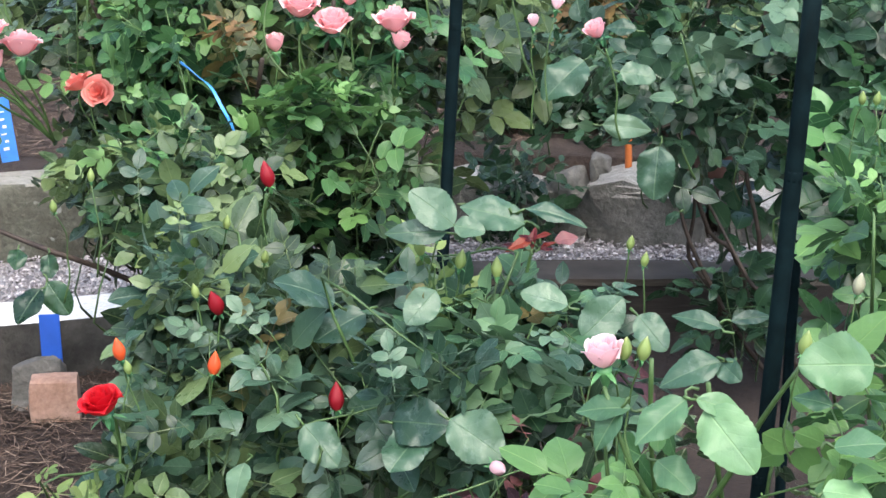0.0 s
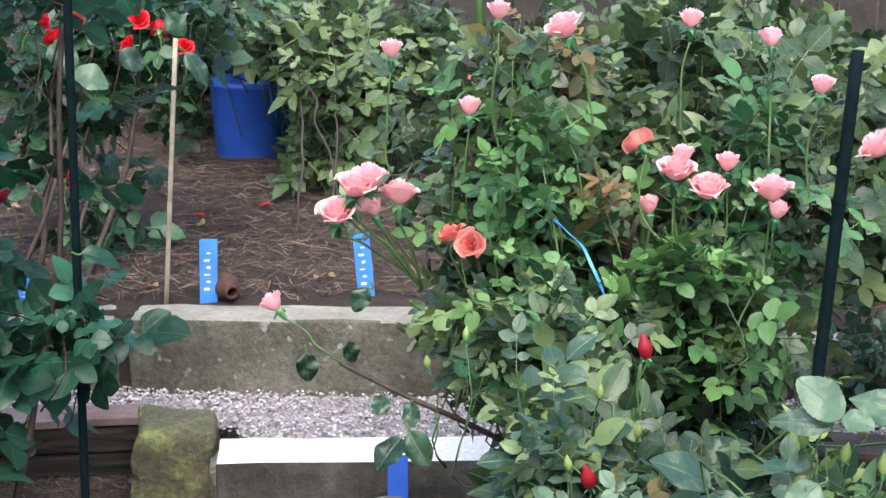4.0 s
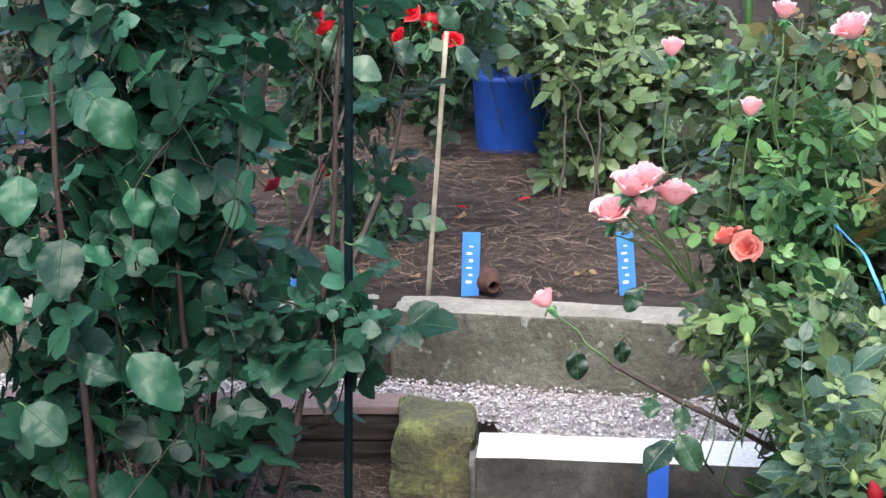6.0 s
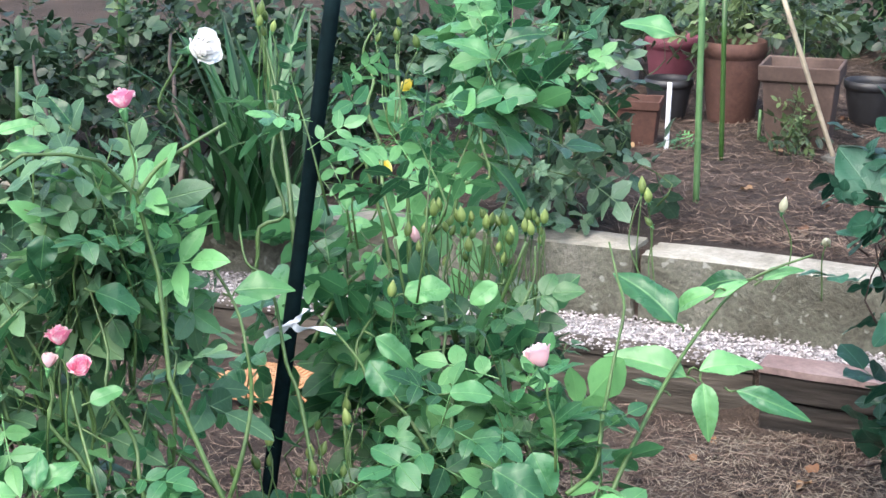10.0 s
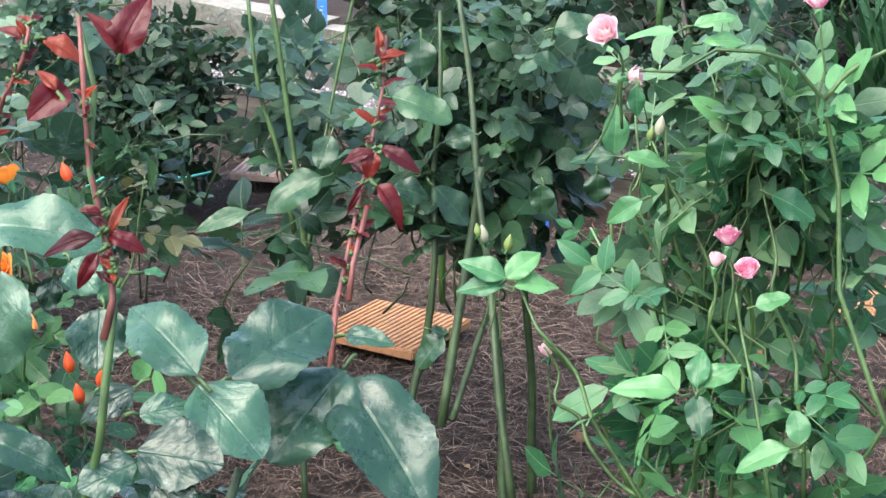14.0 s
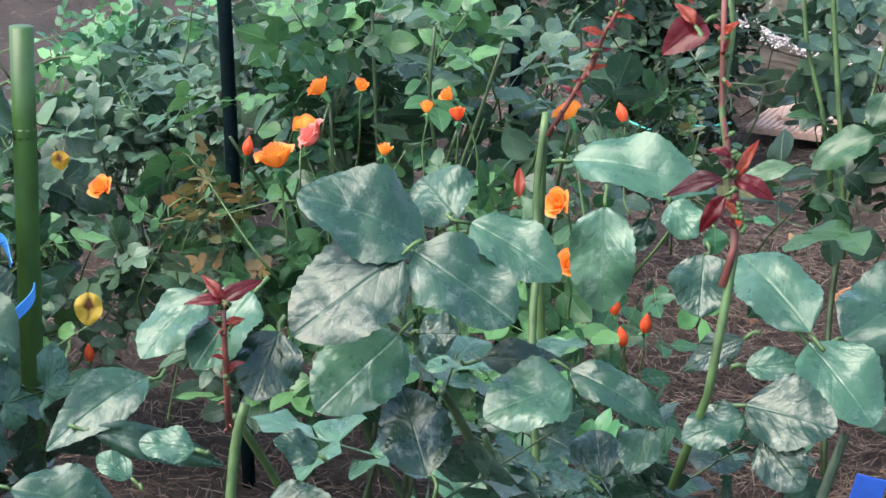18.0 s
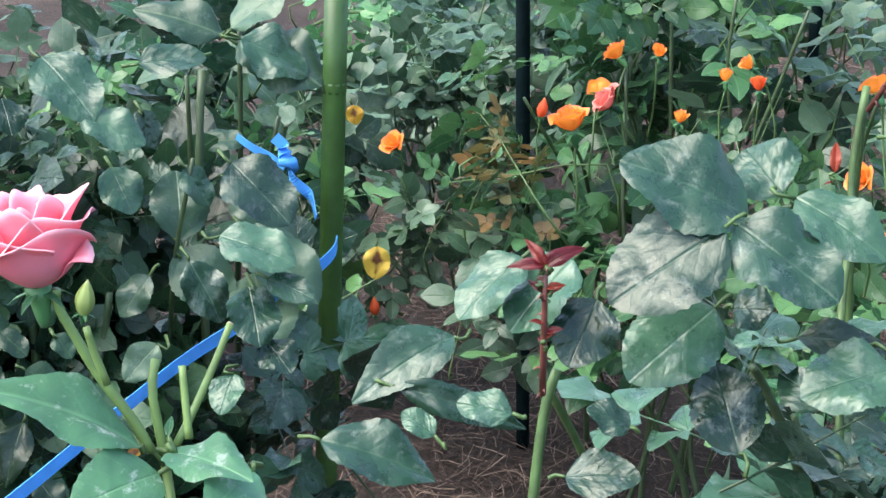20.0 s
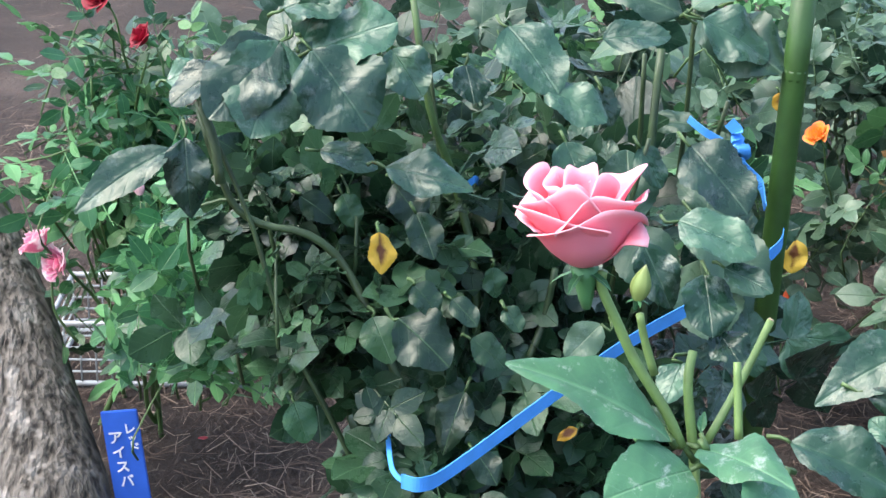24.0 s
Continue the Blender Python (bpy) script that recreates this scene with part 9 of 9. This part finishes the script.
# ---- shrubs and stones on the far left bed ----
dark_shrub = bush("shrub", (-5.61, 1.02, 0), "dense dark shrub with narrow glossy leaves", [(-5.28, 0.9, 0.43), (-5.25, 1.03, 0.43), (-5.25, 0.96, 0.34)], 0.01, CANE, [
    ([(-5.35, 0.98, 0.33, 0.202, 0.3, 0.185, 71), (-5.47, 1.04, 0.46, 0.206, 0.3, 0.137, 71), (-5.22, 0.9, 0.21, 0.132, 0.2, 0.066, 71)], 620, 0.13, LEAF_FAR, {"shape": NARROW}),
], 24, group="shrubs")
tube("wire_ring", [(-5.03, 0.73, 0.16), (-4.98, 0.78, 0.2), (-4.92, 0.83, 0.19), (-4.91, 0.91, 0.21), (-4.94, 0.99, 0.19), (-4.98, 1.07, 0.19)], 0.0032, 0.0032, TEAL, dark_shrub, 6, "teal green plastic cord")
light_shrub = bush("shrub", (-5.99, -0.54, 0), "low yellow-green shrub lit by the sky", [(-5, -0.5, 0.51), (-5, -0.4, 0.49)], 0.008, GREENCANE, [
    ([(-4.99, -0.44, 0.45, 0.199, 0.3, 0.122, 82), (-4.86, -0.61, 0.39, 0.195, 0.3, 0.135, 82)], 220, 0.12, LEAF_LIGHT, {}),
], 25, group="shrubs")
mid_shrub = bush("shrub", (-5.5, -0.63, 0), "spreading rose with pale leaves behind the orange flowers", [(-4.33, -0.48, 0.55), (-4.23, -0.35, 0.55), (-4.35, 0.01, 0.58)], 0.007, GREENCANE, [
    ([(-4.32, -0.43, 0.53, 0.198, 0.25, 0.092, 91), (-4.44, -0.04, 0.53, 0.269, 0.3, 0.094, 91), (-3.99, -0.5, 0.48, 0.11, 0.2, 0.073, 91)], 230, 0.13, LEAF_BLUE, {"shape": SPRAY3}),
    ([(-4.41, 0.292, 0.679, 0.204, 0.3, 0.132, 74.378)], 150, 0.14, LEAF_SOFT, {}),
    ([(-4.53, -0.45, 0.52, 0.165, 0.25, 0.069, 91)], 60, 0.1, LEAF_LIGHT, {}),
], 26, group="shrubs", spread=0.2)
rear_rose = bush("rose_bush", (-4.31, -1.43, 0), "low spreading rose with blue-green leaves behind the pink flower", [(-3.48, -1.35, 0.6), (-3.67, -1.08, 0.6), (-3.53, -0.66, 0.58), (-3.32, -1.12, 0.56)], 0.007, DARKCANE, [
    ([(-3.51, -1.27, 0.6, 0.265, 0.3, 0.132, 106), (-3.6, -0.9, 0.61, 0.265, 0.3, 0.132, 106), (-3.33, -0.56, 0.59, 0.131, 0.25, 0.131, 106), (-3.51, -1.53, 0.54, 0.181, 0.25, 0.113, 106)], 330, 0.15, LEAF_BLUE, {"shape": SPRAY3}),
    ([(-3.36, -1, 0.6, 0.312, 0.2, 0.125, 106), (-3, -0.54, 0.54, 0.092, 0.2, 0.138, 106)], 150, 0.12, LEAF_FRESH, {}),
], 28, spread=0.2)
low_rose = bush("rose_bush", (-4.55, -0.31, 0), "rose with yellowing and bronze leaves by the orange flowers", [(-3.23, -0.42, 0.58), (-3.25, -0.32, 0.63), (-3.14, -0.26, 0.6)], 0.005, DARKCANE, [
    ([(-3.44, -0.38, 0.6, 0.156, 0.25, 0.135, 101), (-3.1, -0.38, 0.5, 0.104, 0.2, 0.114, 101), (-2.98, -0.22, 0.46, 0.11, 0.2, 0.092, 101), (-3.57, -0.12, 0.65, 0.214, 0.3, 0.096, 101)], 230, 0.12, LEAF_BLUE, {}),
    ([(-3.04, -0.26, 0.64, 0.055, 0.1, 0.055, 101), (-2.93, -0.19, 0.61, 0.053, 0.1, 0.027, 101)], 26, 0.09, LEAF_BRONZE, {}),
], 29, spread=0.1)
left_rose = bush("rose_bush", (-2.388, -0.644, 0.24)[:2] + (0.0,), "rose with broad bluish leaves and cut canes", [(-2.18, -0.56, 0.97), (-2.35, -0.53, 1), (-2.33, -0.48, 0.88)], 0.0065, DARKCANE, [
    ([(-2.43, -0.6, 0.95, 0.096, 0.15, 0.059, 91), (-2.21, -0.57, 0.76, 0.076, 0.12, 0.076, 91), (-2.21, -0.47, 0.58, 0.092, 0.15, 0.063, 91)], 26, 0.17, LEAF_BIG, {"shape": SPRAYBIG}),
], 27, sag=0.02)
for (a, b), w in [
    (((-2.07, -0.55, 0.81), (-2.12, -0.56, 0.88)), 0.42),
    (((-2.07, -0.55, 0.8), (-2.02, -0.49, 0.75)), 0.42),
    (((-2.09, -0.48, 0.82), (-2.04, -0.39, 0.76)), 0.36),
    (((-2.08, -0.47, 0.77), (-2.01, -0.44, 0.71)), 0.46),
    (((-2.11, -0.47, 0.81), (-2.16, -0.47, 0.88)), 0.5),
    (((-2.25, -0.52, 1.01), (-2.27, -0.46, 1.06)), 0.42),
    (((-2.25, -0.53, 1), (-2.23, -0.62, 1.05)), 0.3),
    (((-2.25, -0.51, 1), (-2.2, -0.41, 0.97)), 0.4),
    (((-2.23, -0.56, 0.98), (-2.21, -0.63, 0.97)), 0.3),
    (((-2.22, -0.5, 0.88), (-2.21, -0.56, 0.89)), 0.3),
    (((-1.96, -0.56, 0.81), (-1.94, -0.59, 0.77)), 0.4),
    (((-1.94, -0.55, 0.74), (-1.91, -0.58, 0.71)), 0.4),
]:
    big_leaf(a, b, w, LEAF_BLUE, left_rose)
tube("cut_end", [(-2.18, -0.56, 0.97), (-2.18, -0.56, 0.97), (-2.18, -0.56, 0.98)], 0.006, 0.005, CUT, left_rose, 9, "pale cut wood")
for k, (c, sx, sy, sz, lab) in enumerate([((-5.86, 1.38, 0.05), 0.07, 0.05, 0.07, "pale upright stone by the gravel"), ((-3.741, 4.624, 0.362), 0.06, 0.045, 0.045, "pale round stone beside the leaning cane"), ((-6.18, 1.78, 0.14), 0.09, 0.06, 0.05, "flat pale stone on the gravel"), ((0.02, 4.83, 0.3), 0.03, 0.03, 0.05, "small pinkish stone on the gravel"), ((-1.1, 3.81, 0.04), 0.07, 0.03, 0.1, "rough grey stone wedge behind the label")]):
    rock("stone", c, sx, sy, sz, k + 11, lab)


# ---- clay tiles and a brick on the ground ----
def clay_tile(place, size, turn, mat, label, ribs=14, tilt=(0, 0)):
    """A square clay paving tile with a ribbed face."""
    base = thing("clay_tile", place, label, "tile", "clay tiles")
    m = Matrix.Translation(Vector(place) + Vector((0, 0, 0.012))) @ Euler((radians(tilt[0]), radians(tilt[1]), radians(turn))).to_matrix().to_4x4()
    bm = bmesh.new()
    box(bm, m, size, size, 0.022, 0.003)
    part("slab", bm, mat, base)
    for k in range(ribs):
        b = bmesh.new()
        box(b, m @ Matrix.Translation(((k + 0.5) / ribs * size - size / 2, 0, 0.0125)), size / ribs * 0.55, size * 0.94, 0.004, 0.001)
        part("rib", b, mat, base)


clay_tile((-4.03, 1.31, 0.02), 0.27, 40, TILE, "ribbed orange clay tile lying on the mulch", 18)
clay_tile((-5.53, 1.41, 0.02), 0.26, 60, PALETILE, "pale clay tile lying by the gravel edge", 14)
clay_tile((-5.61, 1.49, 0.03), 0.24, 72, PALETILE, "second pale clay tile pushed against the first", 14)
clay_tile((-3.78, 2.57, 0.02), 0.25, 30, TILE, "ribbed orange clay tile under the roses", 18)
clay_tile((-3.83, 2.54, 0.02), 0.2, 80, TILE, "orange clay tile half hidden by leaves", 14)
brick_at = Vector((-1.05, 3.73, 0))
bm = bmesh.new()
box(bm, Matrix.Translation(brick_at + Vector((0, 0.03, 0.045))) @ Matrix.Rotation(radians(14), 4, "Z") @ Matrix.Rotation(radians(4), 4, "X"), 0.105, 0.06, 0.1, 0.006, 0.004, 4, 3)
tagged(part("brick", bm, BRICK, None, smooth=True), "worn pinkish brick standing on end in the mulch", "brick")


# ---- ribbons and strings ----
def ribbon(points, width, parent, mat, name="ribbon", label="", twist=0.0, seed=0):
    """A flat plastic ribbon through the points, hanging on edge."""
    pts = [Vector(p) for p in points]
    fine = []
    for i in range(len(pts) - 1):
        a, b = pts[max(0, i - 1)], pts[i]
        c, d = pts[i + 1], pts[min(len(pts) - 1, i + 2)]
        for s in np.linspace(0, 1, 9)[:-1]:
            fine.append(0.5 * ((2 * b) + (c - a) * s + (2 * a - 5 * b + 4 * c - d) * s * s + (3 * b - a - 3 * c + d) * s ** 3))
    fine.append(pts[-1])
    V, F = [], []
    for i, p in enumerate(fine):
        t = (fine[min(i + 1, len(fine) - 1)] - fine[max(i - 1, 0)]).normalized()
        side = Vector((0, 0, 1)) - t * t.z
        side.normalize()
        side = Matrix.Rotation(twist * i, 3, t) @ side
        nrm = t.cross(side) * 0.0006
        for s in (-0.5, 0.5):
            V.append(p + side * width * s + nrm)
        for s in (-0.5, 0.5):
            V.append(p + side * width * s - nrm)
    for i in range(len(fine) - 1):
        q = i * 4
        F += [(q, q + 1, q + 5, q + 4), (q + 3, q + 2, q + 6, q + 7), (q + 1, q + 3, q + 7, q + 5), (q + 2, q, q + 4, q + 6)]
    return adopt(new(name, mesh_of(name, V, F, mat, smooth=False)), parent, label)


band = thing("tie_ribbon", (-1.69, -0.69, 0.66), "bright blue plastic ribbon tied round the rose and stake", "ribbon", "ties")
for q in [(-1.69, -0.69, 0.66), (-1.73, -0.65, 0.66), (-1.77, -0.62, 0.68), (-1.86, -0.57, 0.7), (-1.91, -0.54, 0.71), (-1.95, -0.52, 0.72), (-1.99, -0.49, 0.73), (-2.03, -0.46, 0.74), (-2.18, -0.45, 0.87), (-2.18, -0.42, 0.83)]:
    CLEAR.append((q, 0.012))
ribbon([(-1.69, -0.69, 0.66), (-1.69, -0.69, 0.66), (-1.69, -0.67, 0.66), (-1.73, -0.65, 0.66), (-1.86, -0.57, 0.7), (-1.95, -0.52, 0.72), (-2.03, -0.46, 0.74), (-2.11, -0.41, 0.76), (-2.15, -0.39, 0.77), (-2.19, -0.39, 0.77)], 0.0155, band, RIBBON, "loop")
ribbon([(-1.91, -0.78, 0.67), (-1.88, -0.77, 0.66), (-1.83, -0.75, 0.64), (-1.75, -0.72, 0.64), (-1.69, -0.69, 0.66)], 0.0055, band, RIBBON, "loop", "", 0.1)
ribbon([(-2.16, -0.41, 0.81), (-2.18, -0.42, 0.83), (-2.18, -0.44, 0.85), (-2.2, -0.45, 0.87)], 0.012, band, RIBBON, "loop")
ribbon([(-2.19, -0.45, 0.86), (-2.2, -0.47, 0.87), (-2.2, -0.49, 0.88), (-2.21, -0.51, 0.89)], 0.009, band, RIBBON, "tail")
ribbon([(-2.19, -0.44, 0.86), (-2.18, -0.45, 0.88), (-2.18, -0.45, 0.89), (-2.18, -0.46, 0.9)], 0.014, band, RIBBON, "tail")
tube("knot", [(-2.19, -0.45, 0.88), (-2.18, -0.45, 0.87), (-2.18, -0.44, 0.87), (-2.19, -0.44, 0.86)], 0.008, 0.007, RIBBON, band, 8)
ribbon([(-2, -0.72, 0.85), (-2.01, -0.71, 0.86), (-2.03, -0.71, 0.85)], 0.008, band, RIBBON, "loop")
string = thing("tie_ribbon", (-0.54, 3.39, 0.79), "thin blue ribbon hanging in the pink rose bush", "ribbon", "ties")
ribbon([(-0.61, 3.39, 0.86), (-0.58, 3.38, 0.84), (-0.55, 3.37, 0.82), (-0.53, 3.36, 0.79), (-0.51, 3.35, 0.76)], 0.0055, string, RIBBON, "loop", "", 0.1)
ribbon([(-0.51, 3.35, 0.76), (-0.5, 3.35, 0.73), (-0.49, 3.34, 0.71), (-0.48, 3.34, 0.69)], 0.0045, string, RIBBON, "tail", "", 0.1)
white_tie = thing("tie_ribbon", (-2.45, 1.75, 0.67), "pale translucent tie knotted on the leaning stake", "ribbon", "ties")
ribbon([(-2.47, 1.71, 0.66), (-2.44, 1.72, 0.68), (-2.42, 1.73, 0.69), (-2.41, 1.74, 0.68), (-2.43, 1.78, 0.67), (-2.42, 1.82, 0.66)], 0.012, white_tie, WHITE, "loop", "", 0.15)
ribbon([(-2.44, 1.72, 0.67), (-2.42, 1.73, 0.69), (-2.41, 1.74, 0.7), (-2.42, 1.76, 0.71)], 0.01, white_tie, WHITE, "tail", "", 0.2)
teal_line = thing("string_line", (-4.12, 1.64, 0.87), "turquoise plastic string stretched between stakes", "string", "ties")
ribbon([(-4.22, 1.34, 0.89), (-4.18, 1.47, 0.88), (-4.12, 1.64, 0.87), (-4.03, 1.86, 0.86)], 0.009, teal_line, TEAL, "cord")
ribbon([(-4.14, 1.46, 0.94), (-4.14, 1.51, 0.88), (-4.13, 1.56, 0.87), (-4.11, 1.61, 0.91), (-4.13, 1.65, 0.94)], 0.008, teal_line, TEAL, "cord")
foot_top = ((-4.273, 1.515, -0.04), (-4.275, 1.509, 0.977))
stake("garden_stake", foot_top[0], foot_top[1], 0.009, GREENPOLE, "green stake that carries the turquoise string")

# ---- wire crate beyond the thin-leaved rose ----
crate_at = Vector((-3.17, -1.62, 0))
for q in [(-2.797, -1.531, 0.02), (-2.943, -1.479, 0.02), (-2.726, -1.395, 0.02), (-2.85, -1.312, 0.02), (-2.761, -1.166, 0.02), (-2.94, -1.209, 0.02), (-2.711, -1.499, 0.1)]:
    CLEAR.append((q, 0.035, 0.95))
crate = thing("wire_crate", crate_at, "grey wire crate behind rose leaves", "crate")
cm = Matrix.Translation(crate_at) @ Matrix.Rotation(radians(106), 4, "Z")
W2, D2, H2 = 0.2, 0.12, 0.13
for z in np.linspace(0.008, H2, 6):
    ring = [(-W2, -D2, z), (W2, -D2, z), (W2, D2, z), (-W2, D2, z), (-W2, -D2, z)]
    for a, b in zip(ring[:-1], ring[1:]):
        r = 0.0055 if z > H2 - 0.01 or z < 0.02 else 0.0022
        tube("rail", [cm @ Vector(a), cm @ ((Vector(a) + Vector(b)) / 2), cm @ Vector(b)], r, r, GREYMETAL, crate, 6)
for x in np.linspace(-W2, W2, 15):
    for y in (-D2, D2):
        tube("wire", [cm @ Vector((x, y, 0)), cm @ Vector((x, y, H2 / 2)), cm @ Vector((x, y, H2))], 0.002, 0.002, GREYMETAL, crate, 5)


# ---- fallen petals ----
def fallen(places, mat, label, seed):
    rng = np.random.default_rng(seed)
    for x, y in places:
        z = ground_height(x, y) + 0.012
        V, F, U = leaf_shape(4, 0.45, 0.25, -0.2)
        a = rng.uniform(0, 6.28)
        s = rng.uniform(0.018, 0.03)
        v = V * s @ np.array([[math.cos(a), math.sin(a), 0], [-math.sin(a), math.cos(a), 0], [0, 0, 1]]) + (x, y, z)
        tagged(new("fallen_petal", mesh_of("fallen_petal", v, F, mat, U)), label, "petal", "fallen petals")


fallen([(-2.25, 5.212, 0.355)[:2], (-2.141, 5.374, 0.358)[:2], (-2.327, 5.027, 0.349)[:2], (-2.24, 5.118, 0.351)[:2], (-2.129, 5.366, 0.358)[:2]], BRIGHTRED, "red rose petal fallen on the mulch", 1)
fallen([(-3.21, 1.07, 0)[:2], (-3.11, 2.45, 0)[:2]], ORANGE, "orange petal fallen on the mulch", 2)
fallen([(-2.87, -1.42, 0)[:2]], REDP, "dark pink petal fallen on the mulch", 3)


# ---- dry leaves on the mulch ----
def dry_leaves(n, seed):
    """Curled brown leaves scattered over the beds, in one mesh."""
    rng = np.random.default_rng(seed)
    pos = []
    while len(pos) < n:
        x, y = rng.uniform(-4.6, -0.6), rng.uniform(0.2, 5.6)
        if not line_t(x) - 0.05 < y < line_w(x) + 0.22 and math.hypot(x, y) > 2.0:
            pos.append((x, y, ground_height(x, y) + 0.012))
    v, f, u = scatter(leaf_shape(6, 0.36, 0.4, 0.2, 0.0, 0.4), np.array(pos), rng.normal(size=(n, 3)) * (1, 1, 0.1), np.array([0, 0, 1]) + rng.normal(size=(n, 3)) * 0.35, rng.uniform(0.025, 0.05, n))
    tagged(new("dry_leaves", fast_mesh("dry_leaves", v, f, u, LEAF_DRY)), "curled brown rose leaves lying on the mulch", "fallen leaves", kind="stuff")


dry_leaves(110, 9)


# ---- dark board fence that closes the garden at the back ----
fence = thing("fence", (-3.0, 8.6, 0.4), "dark weathered board fence behind the garden", "fence", kind="structure")
b = bmesh.new()
box(b, Matrix.Identity(4), 0.16, 0.02, 1.9, 0.004)
plank_me = bpy.data.meshes.new("plank")
b.to_mesh(plank_me)
b.free()
plank_me.materials.append(FENCE)
for k in range(95):
    s = -11.5 + k * 0.17
    ob = new("plank", plank_me)
    ob.parent, ob.matrix_parent_inverse = fence, Matrix.Translation(fence.location).inverted()
    ob.matrix_basis = pose(s, max(2.0, 8.7 + 0.62 * min(0, s + 3.5)) + 0.01 * (k % 3), 1.28 + 0.015 * ((k * 7) % 5), 0, 0, 30 if s < -3.5 else 0)


# ---- leaves of all the bushes, last ----
for clouds, n, size, mat, owner, seed, opts in LATER:
    foliage("foliage", clouds, n, size, mat, owner, seed, **opts)
